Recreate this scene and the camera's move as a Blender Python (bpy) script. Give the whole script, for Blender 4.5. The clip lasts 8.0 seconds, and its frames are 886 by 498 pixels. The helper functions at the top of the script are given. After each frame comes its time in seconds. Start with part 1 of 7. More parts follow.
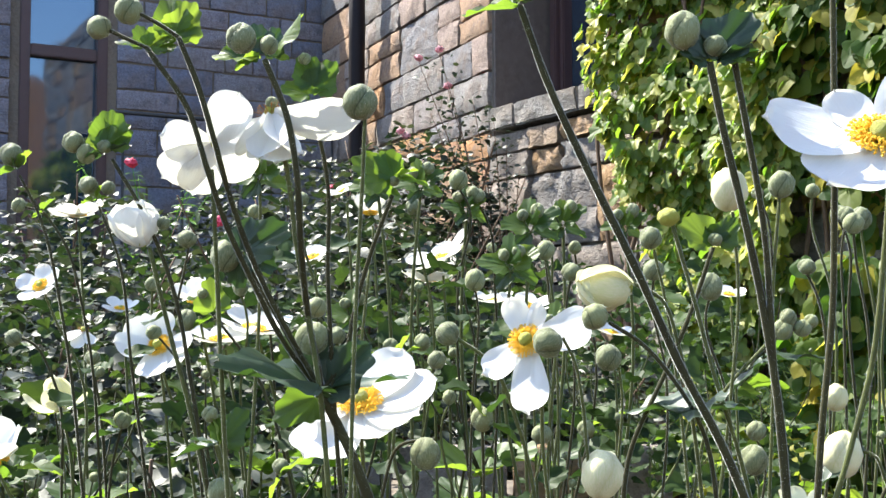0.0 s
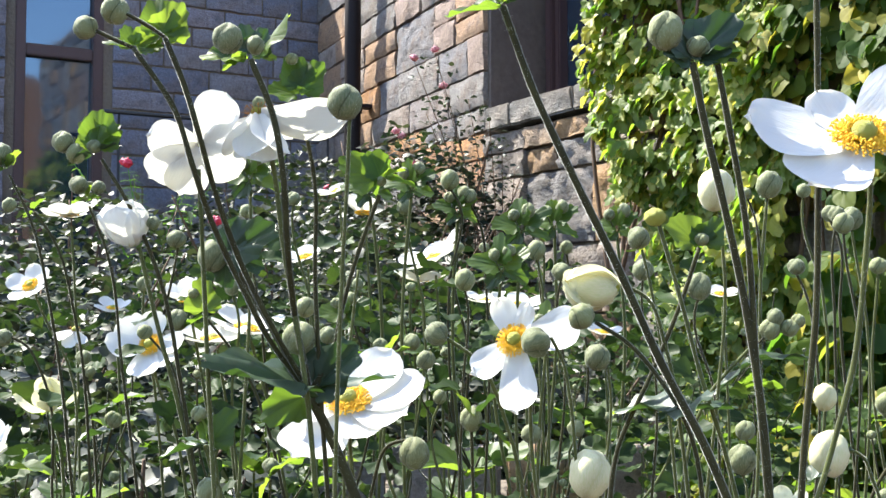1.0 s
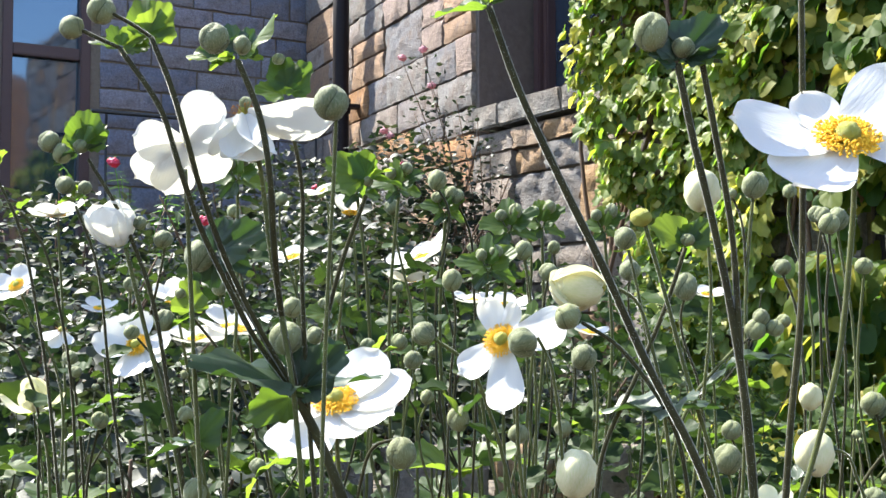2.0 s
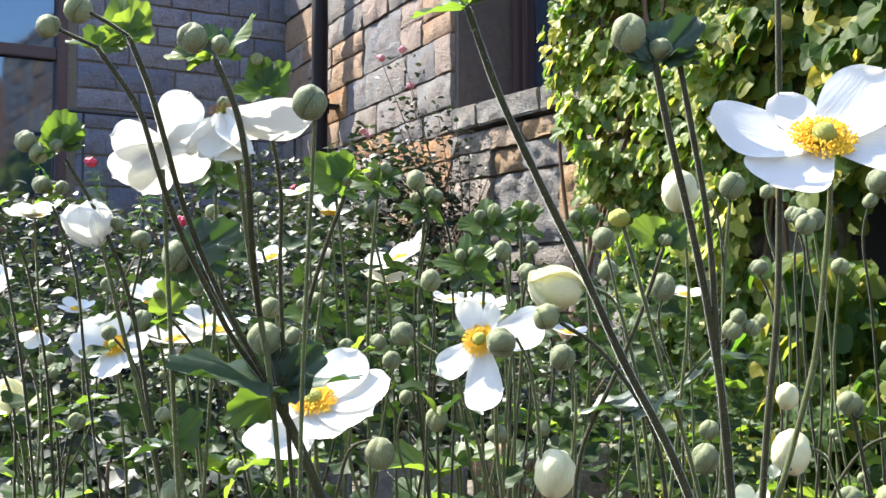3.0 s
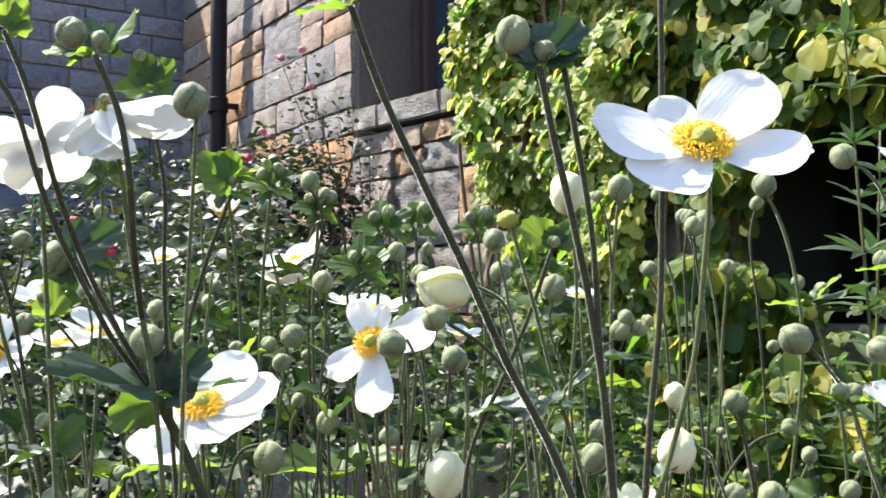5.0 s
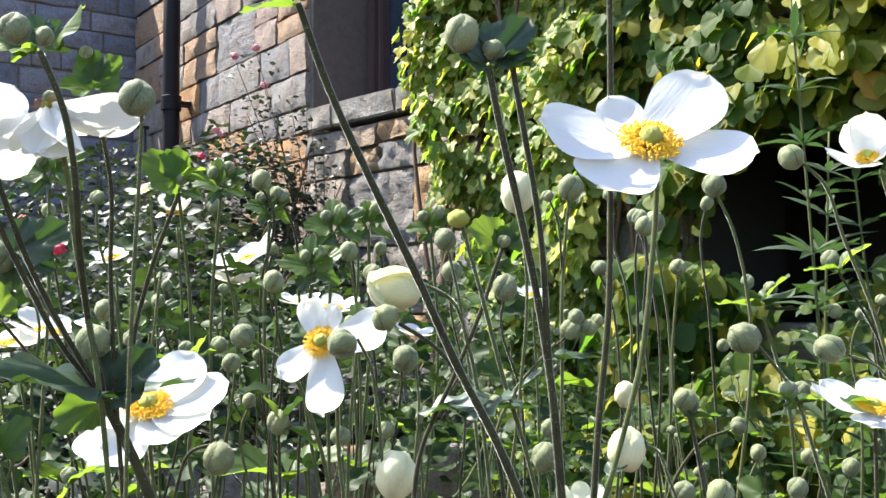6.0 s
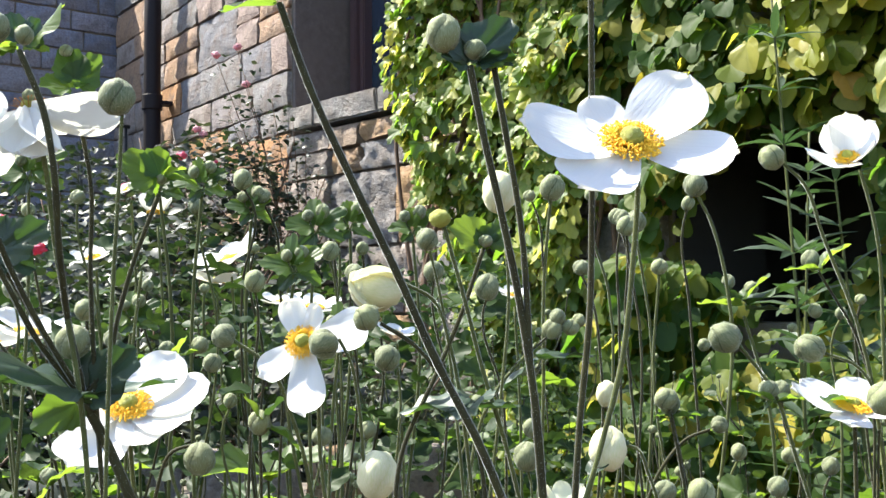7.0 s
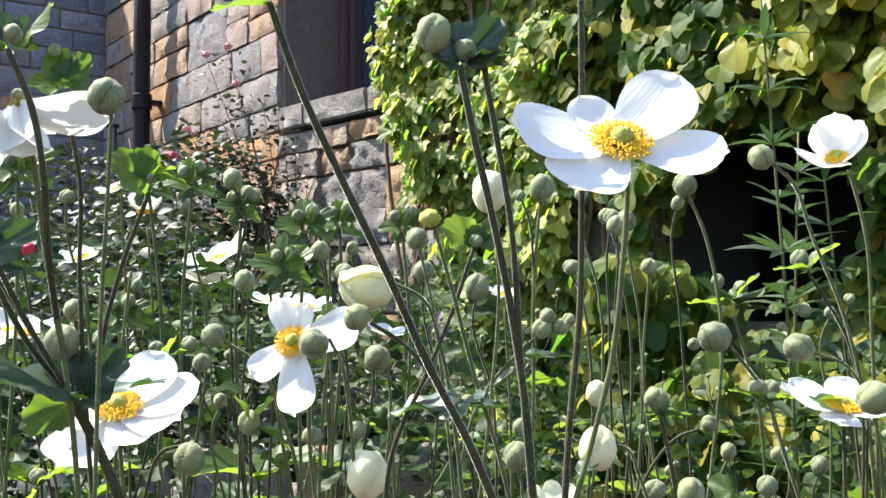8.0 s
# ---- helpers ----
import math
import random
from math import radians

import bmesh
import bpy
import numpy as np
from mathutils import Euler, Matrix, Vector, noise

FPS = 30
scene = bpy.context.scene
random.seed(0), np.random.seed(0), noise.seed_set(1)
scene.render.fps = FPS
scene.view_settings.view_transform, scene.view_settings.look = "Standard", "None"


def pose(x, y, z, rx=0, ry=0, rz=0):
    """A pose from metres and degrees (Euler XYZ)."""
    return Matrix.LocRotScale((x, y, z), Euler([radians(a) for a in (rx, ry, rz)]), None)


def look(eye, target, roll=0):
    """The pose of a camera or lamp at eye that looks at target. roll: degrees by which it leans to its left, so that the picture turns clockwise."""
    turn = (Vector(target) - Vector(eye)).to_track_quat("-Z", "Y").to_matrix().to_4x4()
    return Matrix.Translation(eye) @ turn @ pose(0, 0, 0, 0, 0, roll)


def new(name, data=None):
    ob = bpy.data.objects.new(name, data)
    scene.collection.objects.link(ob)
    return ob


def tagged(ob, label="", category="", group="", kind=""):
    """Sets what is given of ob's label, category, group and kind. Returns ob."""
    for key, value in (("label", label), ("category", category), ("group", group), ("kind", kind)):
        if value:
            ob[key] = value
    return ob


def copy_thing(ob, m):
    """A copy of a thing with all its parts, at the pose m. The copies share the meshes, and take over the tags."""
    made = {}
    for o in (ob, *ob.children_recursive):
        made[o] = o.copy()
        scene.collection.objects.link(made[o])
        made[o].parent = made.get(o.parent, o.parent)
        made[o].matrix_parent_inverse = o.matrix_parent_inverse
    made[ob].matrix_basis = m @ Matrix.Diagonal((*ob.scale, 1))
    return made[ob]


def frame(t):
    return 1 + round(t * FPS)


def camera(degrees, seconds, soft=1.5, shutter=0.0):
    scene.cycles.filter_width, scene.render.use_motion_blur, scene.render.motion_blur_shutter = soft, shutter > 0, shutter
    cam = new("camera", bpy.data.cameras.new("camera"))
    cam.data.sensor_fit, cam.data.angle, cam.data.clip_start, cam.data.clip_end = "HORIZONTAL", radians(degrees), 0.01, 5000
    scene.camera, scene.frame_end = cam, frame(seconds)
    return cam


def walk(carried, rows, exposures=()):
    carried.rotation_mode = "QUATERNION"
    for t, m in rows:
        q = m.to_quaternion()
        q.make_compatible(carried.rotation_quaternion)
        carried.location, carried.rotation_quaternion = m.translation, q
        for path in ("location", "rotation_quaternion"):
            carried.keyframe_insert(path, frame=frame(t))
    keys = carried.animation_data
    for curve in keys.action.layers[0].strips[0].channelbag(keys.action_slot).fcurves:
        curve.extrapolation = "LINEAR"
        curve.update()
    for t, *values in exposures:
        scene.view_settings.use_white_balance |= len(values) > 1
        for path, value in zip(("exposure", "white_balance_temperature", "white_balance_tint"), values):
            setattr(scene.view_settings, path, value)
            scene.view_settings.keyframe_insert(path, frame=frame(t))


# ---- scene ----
EYE = 0.9            # height of the lens over the soil
cam = camera(41.3, 8.0, soft=1.5, shutter=0.5)
PATH = [
    (0.0, pose(0.000, 0.000, EYE, 93.00, 0.00, 0.00)),
    (0.5, pose(0.002, 0.000, EYE, 93.00, 0.02, -0.06)),
    (1.0, pose(0.005, -0.001, EYE, 92.99, 0.00, -0.16)),
    (1.2, pose(0.005, -0.001, EYE, 92.99, 0.00, -0.27)),
    (2.3, pose(0.006, -0.002, EYE, 93.00, 0.01, -0.98)),
    (2.5, pose(0.006, -0.002, EYE, 93.00, 0.01, -1.19)),
    (3.0, pose(0.006, -0.002, EYE, 93.01, 0.05, -1.75)),
    (3.5, pose(0.006, -0.001, EYE, 93.03, 0.04, -2.49)),
    (4.0, pose(0.008, 0.000, EYE, 93.03, 0.09, -3.37)),
    (4.5, pose(0.011, 0.000, EYE, 93.05, 0.20, -4.83)),
    (5.0, pose(0.013, 0.001, EYE, 93.07, 0.25, -6.52)),
    (5.2, pose(0.0135, 0.001, EYE, 93.065, 0.26, -7.16)),
    (6.3, pose(0.016, 0.002, EYE, 93.03, 0.32, -9.01)),
    (6.5, pose(0.016, 0.002, EYE, 93.03, 0.32, -9.19)),
    (7.0, pose(0.016, 0.002, EYE, 93.02, 0.35, -9.57)),
    (7.5, pose(0.016, 0.002, EYE, 93.01, 0.36, -9.85)),
    (8.0, pose(0.016, 0.002, EYE, 93.00, 0.38, -10.05)),
]
walk(cam, PATH, [(0.0, 1.79), (8.0, 1.79)])

# ---- light: high sun ahead and to the left of the wall, clear sky ----
SUN_AZ, SUN_EL = radians(55), radians(53)
sun_way = Vector((-math.sin(SUN_AZ) * math.cos(SUN_EL), math.cos(SUN_AZ) * math.cos(SUN_EL), math.sin(SUN_EL)))
world = bpy.data.worlds.new("sky")
scene.world = world
world.use_nodes = True
wn = world.node_tree.nodes
sky = wn.new("ShaderNodeTexSky")
sky.sky_type, sky.sun_disc = "NISHITA", False
sky.sun_elevation, sky.sun_rotation = SUN_EL, -SUN_AZ
world.node_tree.links.new(sky.outputs[0], wn["Background"].inputs[0])
wn["Background"].inputs[1].default_value = 0.15
sun = new("sun", bpy.data.lights.new("sun", "SUN"))
sun.data.energy, sun.data.angle, sun.data.color = 5.0, radians(0.53), (1.0, 0.97, 0.86)
sun.matrix_world = look(sun_way * 20, (0, 0, 0))


# ---- materials ----
class Mat:
    """A small builder for node materials."""

    def __init__(self, name):
        self.m = bpy.data.materials.new(name)
        self.m.use_nodes = True
        self.t = self.m.node_tree
        self.b = self.t.nodes["Principled BSDF"]
        self.out = self.t.nodes["Material Output"]

    def n(self, kind, **kw):
        node = self.t.nodes.new(kind)
        for k, v in kw.items():
            node.inputs[k].default_value = v
        return node

    def link(self, a, b):
        self.t.links.new(a, b)

    def coords(self, scale=(1, 1, 1)):
        tc = self.n("ShaderNodeTexCoord")
        mp = self.n("ShaderNodeMapping")
        mp.inputs["Scale"].default_value = scale
        self.link(tc.outputs["Object"], mp.inputs["Vector"])
        return mp.outputs[0]

    def noise(self, scale, detail=4.0, rough=0.55, vec=None):
        k = self.n("ShaderNodeTexNoise", Scale=scale, Detail=detail, Roughness=rough)
        self.link(vec or self.coords(), k.inputs["Vector"])
        return k.outputs["Fac"]

    def ramp(self, fac, stops, mode="LINEAR"):
        r = self.n("ShaderNodeValToRGB")
        r.color_ramp.interpolation = mode
        e = r.color_ramp.elements
        while len(e) < len(stops):
            e.new(0.5)
        for k, (pos, col) in enumerate(stops):
            e[k].position, e[k].color = pos, (*col, 1)
        self.link(fac, r.inputs[0])
        return r.outputs[0]

    def mix(self, fac, a, b, blend="MIX"):
        k = self.n("ShaderNodeMix")
        k.data_type, k.blend_type = "RGBA", blend
        for sock, v in ((k.inputs[0], fac), (k.inputs[6], a), (k.inputs[7], b)):
            if isinstance(v, bpy.types.NodeSocket):
                self.link(v, sock)
            elif isinstance(v, tuple):
                sock.default_value = (*v, 1)
            else:
                sock.default_value = v
        return k.outputs[2]

    def bump(self, height, strength, dist):
        k = self.n("ShaderNodeBump", Strength=strength, Distance=dist)
        self.link(height, k.inputs["Height"])
        self.link(k.outputs[0], self.b.inputs["Normal"])
        return k.outputs[0]

    def color(self, c):
        if isinstance(c, tuple):
            self.b.inputs["Base Color"].default_value = (*c, 1)
        else:
            self.link(c, self.b.inputs["Base Color"])

    def rand(self):
        return self.n("ShaderNodeObjectInfo").outputs["Random"]

    def island(self):
        return self.n("ShaderNodeNewGeometry").outputs["Random Per Island"]

    def thin(self, col, amount):
        """Light that passes through a thin blade."""
        tr = self.n("ShaderNodeBsdfTranslucent")
        if isinstance(col, tuple):
            tr.inputs[0].default_value = (*col, 1)
        else:
            self.link(col, tr.inputs[0])
        mx = self.n("ShaderNodeMixShader")
        mx.inputs[0].default_value = amount
        self.link(self.b.outputs[0], mx.inputs[1])
        self.link(tr.outputs[0], mx.inputs[2])
        self.link(mx.outputs[0], self.out.inputs[0])

    def rough(self, r, spec=0.5):
        self.b.inputs["Roughness"].default_value = r
        self.b.inputs["Specular IOR Level"].default_value = spec
        return self


def palm_veins(k):
    """Veins that fan out from the foot of a blade lying along x."""
    sp = k.n("ShaderNodeSeparateXYZ")
    k.link(k.n("ShaderNodeTexCoord").outputs["Object"], sp.inputs[0])
    ops = []
    for op, second in (("ARCTAN2", None), ("MULTIPLY", 4.5), ("SINE", None), ("ABSOLUTE", None), ("POWER", 0.35)):
        q = k.n("ShaderNodeMath")
        q.operation = op
        if second is not None:
            q.inputs[1].default_value = second
        if ops:
            k.link(ops[-1].outputs[0], q.inputs[0])
        ops.append(q)
    k.link(sp.outputs["Y"], ops[0].inputs[0])
    k.link(sp.outputs["X"], ops[0].inputs[1])
    return ops[-1].outputs[0]


def leaf_material(name, greens, thin_greens, rough=0.42, amount=0.4, per_object=True, grain=90.0, spec=0.5):
    k = Mat(name).rough(rough, spec)
    if per_object:
        grain = 7.0
    pick = k.rand() if per_object else k.island()
    patch = k.noise(grain, 5)
    steps = [(i / max(1, len(greens) - 1), g) for i, g in enumerate(greens)]
    base = k.ramp(pick, steps)
    base = k.mix(0.35, base, k.ramp(patch, [(0.3, (0.25, 0.3, 0.2)), (0.75, (1.2, 1.15, 1.0))]), "MULTIPLY")
    k.color(base)
    steps = [(i / max(1, len(thin_greens) - 1), g) for i, g in enumerate(thin_greens)]
    thin_col = k.ramp(pick, steps)
    if per_object:
        vein = palm_veins(k)
        thin_col = k.mix(0.3, thin_col, k.ramp(vein, [(0.3, (0.45, 0.5, 0.45)), (0.75, (1.05, 1.05, 1.05))]), "MULTIPLY")
        k.bump(k.mix(0.4, vein, patch), 0.4, 0.002)
    else:
        k.bump(patch, 0.35, 0.002)
    k.thin(thin_col, amount)
    return k.m


def petal_material(name, col, through_col):
    k = Mat(name).rough(0.45, 0.35)
    vein = k.noise(1.0, 4, 0.55, k.coords((2.5, 22, 2.5)))
    k.color(k.mix(0.28, col, k.ramp(vein, [(0.35, (0.88, 0.90, 0.93)), (0.65, (1, 1, 1))]), "MULTIPLY"))
    k.bump(vein, 0.3, 0.0012)
    k.thin(through_col, 0.36)
    return k.m


def stem_material(name, a, b):
    k = Mat(name).rough(0.7, 0.15)
    f = k.noise(120, 4)
    g = k.noise(14, 2)
    k.color(k.mix(g, k.ramp(f, [(0.3, a), (0.7, b)]), k.ramp(f, [(0.35, b), (0.8, tuple(1.5 * c for c in b))])))
    k.bump(f, 0.5, 0.001)
    k.b.inputs["Sheen Weight"].default_value = 0.7
    k.b.inputs["Sheen Roughness"].default_value = 0.28
    return k.m


def bud_material(name, a, b, tip, line=(0.42, 0.45, 0.4), ribbed=0.35, relief=0.4):
    k = Mat(name).rough(0.65, 0.3)
    f = k.noise(9, 5, 0.6)
    streak = k.noise(1.0, 3, 0.6, k.coords((14, 14, 2)))
    c = k.mix(k.rand(), a, b)
    c = k.mix(k.ramp(streak, [(0.4, (0, 0, 0)), (0.7, (0.6, 0.6, 0.6))]), c, tip)
    sep = k.n("ShaderNodeSeparateXYZ")
    unit = k.n("ShaderNodeVectorMath")
    unit.operation = "NORMALIZE"
    k.link(k.n("ShaderNodeTexCoord").outputs["Object"], unit.inputs[0])
    k.link(unit.outputs[0], sep.inputs[0])

    def op(kind, u, v=None):
        q = k.n("ShaderNodeMath")
        q.operation = kind
        for sock, val in zip(q.inputs, (u, v)):
            if val is None:
                continue
            if isinstance(val, float):
                sock.default_value = val
            else:
                k.link(val, sock)
        return q.outputs[0]

    ang = op("ADD", op("ARCTAN2", sep.outputs["Y"], sep.outputs["X"]), op("MULTIPLY", op("ARCCOSINE", sep.outputs["Z"]), 0.7))
    seam = op("ABSOLUTE", op("SINE", op("MULTIPLY", ang, 1.5)))
    ribs = op("ABSOLUTE", op("SINE", op("MULTIPLY", ang, 12.0)))
    c = k.mix(1.0, c, k.ramp(seam, [(0.02, line), (0.14, (0.92, 0.92, 0.92)), (0.9, (1.1, 1.1, 1.1))]), "MULTIPLY")
    c = k.mix(ribbed, c, k.ramp(ribs, [(0.0, (0.75, 0.78, 0.72)), (0.5, (1, 1, 1))]), "MULTIPLY")
    k.color(c)
    k.bump(k.mix(0.5, seam, f), relief, 0.003)
    k.b.inputs["Sheen Weight"].default_value = 0.2
    k.b.inputs["Sheen Roughness"].default_value = 0.35
    return k.m


def stone_material(name, palette):
    k = Mat(name).rough(0.85, 0.25)
    pick = k.rand()
    base = k.ramp(pick, [(i / len(palette), c) for i, c in enumerate(palette)], "CONSTANT")
    stain = k.noise(6, 6, 0.65)
    grit = k.noise(70, 6, 0.7)
    layer = k.noise(9, 5, 0.7, k.coords((1, 1, 3.2)))
    c = k.mix(k.ramp(stain, [(0.44, (0, 0, 0)), (0.68, (0.55, 0.55, 0.55))]), base, (0.27, 0.20, 0.15))
    blot = k.noise(13, 4, 0.7)
    c = k.mix(k.ramp(blot, [(0.52, (0, 0, 0)), (0.66, (0.6, 0.6, 0.6))]), c, tuple(0.55 * q for q in palette[0]))
    lichen = k.noise(22, 5, 0.75)
    c = k.mix(k.ramp(lichen, [(0.6, (0, 0, 0)), (0.72, (0.5, 0.5, 0.5))]), c, (0.42, 0.40, 0.36))
    c = k.mix(0.75, c, k.ramp(grit, [(0.25, (0.4, 0.38, 0.36)), (0.75, (1.25, 1.22, 1.2))]), "MULTIPLY")
    k.color(c)
    both = k.mix(0.45, layer, grit)
    k.bump(both, 1.0, 0.03)
    return k.m


def plain(name, col, rough, grain=40.0, amount=0.5, bump=0.3, dist=0.004, metal=0.0, spec=0.5):
    k = Mat(name).rough(rough, spec)
    f = k.noise(grain, 5, 0.6)
    w = k.noise(grain / 9, 3)
    dark = tuple(c * 0.45 for c in col)
    c = k.mix(k.ramp(f, [(0.3, (0, 0, 0)), (0.75, (1, 1, 1))]), dark, col)
    k.color(k.mix(amount, col, k.mix(k.ramp(w, [(0.35, (0, 0, 0)), (0.7, (1, 1, 1))]), c, tuple(x * 0.75 for x in col))))
    k.bump(f, bump, dist)
    k.b.inputs["Metallic"].default_value = metal
    return k.m


M_PETAL = petal_material("white_petal", (0.78, 0.78, 0.785), (0.72, 0.71, 0.60))
M_CREAM = petal_material("cream_petal", (0.70, 0.70, 0.53), (0.74, 0.72, 0.42))
M_STAMEN = plain("stamen_orange", (1.0, 0.6, 0.03), 0.6, 900, 0.12)
M_SPENT = plain("spent_stamen", (0.4, 0.17, 0.03), 0.8, 900, 0.5)
M_PISTIL = plain("pistil_green", (0.45, 0.45, 0.06), 0.6, 900, 0.4, 0.8, 0.001)
M_STEM = stem_material("hairy_stem", (0.02, 0.016, 0.009), (0.042, 0.04, 0.015))
M_STEM_GREEN = stem_material("pale_green_stem", (0.042, 0.046, 0.016), (0.08, 0.09, 0.028))
M_HAIR = plain("silver_hair", (0.62, 0.62, 0.55), 0.6, 900, 0.1, 0.0)
M_BUD = bud_material("bud_grey_green", (0.095, 0.112, 0.05), (0.165, 0.182, 0.075), (0.27, 0.28, 0.17))
M_BUD_CREAM = bud_material("bud_cream", (0.55, 0.51, 0.29), (0.61, 0.56, 0.36), (0.46, 0.47, 0.22), (0.88, 0.88, 0.78), 0.15, 0.12)
M_LEAF = leaf_material("anemone_leaf", [(0.03, 0.06, 0.025), (0.042, 0.08, 0.026), (0.065, 0.108, 0.032)],
                       [(0.13, 0.24, 0.02), (0.22, 0.36, 0.03), (0.34, 0.48, 0.045)], 0.46, 0.45, spec=0.3)
# darker copy of the anemone leaf, its colour standing in for shade
M_LEAF_SHADED = leaf_material("shaded_anemone_leaf", [(0.03, 0.052, 0.032), (0.045, 0.072, 0.044)], [(0.04, 0.1, 0.015), (0.08, 0.17, 0.02)], 0.42, 0.22, spec=0.38)
# anemone leaf again, darkened in colour for the shade low in the bed
M_LEAF_LOW_SHADE = leaf_material("shaded_bed_leaf", [(0.018, 0.034, 0.012), (0.028, 0.05, 0.016), (0.045, 0.075, 0.022)],
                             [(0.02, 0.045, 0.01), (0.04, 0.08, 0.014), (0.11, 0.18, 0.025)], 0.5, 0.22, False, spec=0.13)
M_ROSE_LEAF = leaf_material("rose_leaf", [(0.02, 0.03, 0.024), (0.038, 0.047, 0.036), (0.07, 0.072, 0.058)],
                            [(0.02, 0.05, 0.012), (0.05, 0.09, 0.02), (0.1, 0.13, 0.04)], 0.46, 0.16, False, spec=0.27)
M_IVY = leaf_material("ivy_leaf", [(0.11, 0.18, 0.045), (0.16, 0.23, 0.05), (0.23, 0.28, 0.065), (0.38, 0.38, 0.10), (0.52, 0.47, 0.17)],
                      [(0.16, 0.34, 0.02), (0.26, 0.45, 0.03), (0.36, 0.54, 0.04), (0.52, 0.6, 0.06), (0.78, 0.7, 0.1)], 0.5, 0.5, spec=0.35)
M_IVY_STUFF = leaf_material("ivy_leaf_mass", [(0.10, 0.15, 0.045), (0.16, 0.21, 0.055), (0.22, 0.26, 0.065), (0.36, 0.36, 0.10), (0.5, 0.46, 0.16)],
                            [(0.14, 0.3, 0.02), (0.22, 0.4, 0.025), (0.34, 0.5, 0.035), (0.5, 0.56, 0.05), (0.75, 0.66, 0.09)], 0.5, 0.48, False, spec=0.35)
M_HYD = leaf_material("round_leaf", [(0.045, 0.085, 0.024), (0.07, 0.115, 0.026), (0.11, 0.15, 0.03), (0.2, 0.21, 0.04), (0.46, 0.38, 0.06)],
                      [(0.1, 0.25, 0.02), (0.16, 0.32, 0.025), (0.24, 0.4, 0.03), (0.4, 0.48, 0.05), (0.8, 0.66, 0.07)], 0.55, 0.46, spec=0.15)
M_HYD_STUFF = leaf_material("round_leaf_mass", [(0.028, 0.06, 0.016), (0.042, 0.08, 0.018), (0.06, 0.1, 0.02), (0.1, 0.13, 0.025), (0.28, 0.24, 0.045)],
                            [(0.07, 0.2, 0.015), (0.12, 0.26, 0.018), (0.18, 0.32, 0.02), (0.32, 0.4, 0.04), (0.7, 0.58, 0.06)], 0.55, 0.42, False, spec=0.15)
# round leaf, yellowed and brightened in colour where sun strikes the wall
M_HYD_SUN = leaf_material("sunlit_round_leaf", [(0.10, 0.14, 0.025), (0.18, 0.2, 0.03), (0.3, 0.29, 0.05), (0.42, 0.36, 0.07), (0.40, 0.2, 0.06)],
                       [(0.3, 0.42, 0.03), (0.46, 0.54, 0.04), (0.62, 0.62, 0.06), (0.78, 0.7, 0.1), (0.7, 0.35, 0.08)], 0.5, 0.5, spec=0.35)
M_HYD_SUN_STUFF = leaf_material("sunlit_round_leaf_mass", [(0.08, 0.12, 0.022), (0.15, 0.18, 0.03), (0.26, 0.26, 0.045), (0.38, 0.33, 0.06)],
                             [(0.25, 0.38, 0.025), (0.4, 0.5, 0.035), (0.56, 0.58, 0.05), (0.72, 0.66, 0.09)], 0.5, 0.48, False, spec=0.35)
M_LANCE = leaf_material("lance_leaf", [(0.035, 0.06, 0.035), (0.06, 0.09, 0.05)], [(0.05, 0.11, 0.03), (0.08, 0.15, 0.04)], 0.45, 0.3)
M_FERN = leaf_material("fern_leaf", [(0.06, 0.14, 0.03), (0.08, 0.17, 0.03)], [(0.2, 0.45, 0.03), (0.25, 0.5, 0.04)], 0.5, 0.4)
M_ROSE = petal_material("rose_pink", (0.62, 0.33, 0.38), (0.65, 0.3, 0.34))
M_ROSE_RED = petal_material("rose_red", (0.66, 0.10, 0.18), (0.66, 0.1, 0.17))
M_TWIG = plain("brown_twig", (0.13, 0.075, 0.045), 0.8, 60)
M_STONE = stone_material("rubble_stone", [(0.36, 0.28, 0.25), (0.27, 0.26, 0.26), (0.46, 0.25, 0.12), (0.42, 0.36, 0.33), (0.22, 0.22, 0.24), (0.40, 0.22, 0.13),
                                          (0.42, 0.28, 0.19), (0.34, 0.30, 0.28), (0.36, 0.23, 0.19), (0.31, 0.28, 0.28)])
# blue in the palette stands in for skylit shade and haze on the wing
M_STONE_SHADED = stone_material("shaded_wing_stone", [(0.23, 0.26, 0.36), (0.28, 0.29, 0.37), (0.18, 0.21, 0.30), (0.26, 0.27, 0.33)])
M_STONE_LOW = stone_material("plinth_stone", [(0.33, 0.28, 0.25), (0.24, 0.23, 0.23), (0.36, 0.27, 0.20), (0.29, 0.26, 0.24), (0.42, 0.27, 0.15), (0.26, 0.25, 0.25)])
M_SILL = stone_material("sill_stone", [(0.27, 0.25, 0.23), (0.31, 0.22, 0.18), (0.24, 0.23, 0.22)])
M_MORTAR = plain("mortar", (0.21, 0.18, 0.15), 0.95, 50, 0.7, 0.8, 0.01, spec=0.1)
M_BRICK = stone_material("red_brick", [(0.34, 0.13, 0.07), (0.38, 0.17, 0.09), (0.28, 0.11, 0.07)])
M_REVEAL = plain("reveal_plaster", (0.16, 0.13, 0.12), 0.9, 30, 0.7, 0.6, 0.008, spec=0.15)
M_PIPE = plain("dark_pipe_paint", (0.012, 0.008, 0.010), 0.6, 50, 0.5, 0.2, 0.002, spec=0.2)
M_FRAME = plain("window_frame_paint", (0.075, 0.042, 0.045), 0.5, 70, 0.5, 0.2, 0.002)
M_IRON = plain("black_iron", (0.02, 0.02, 0.022), 0.5, 80, 0.5)
M_SOIL = plain("garden_soil", (0.075, 0.05, 0.035), 0.95, 22, 0.8, 1.0, 0.03, spec=0.15)
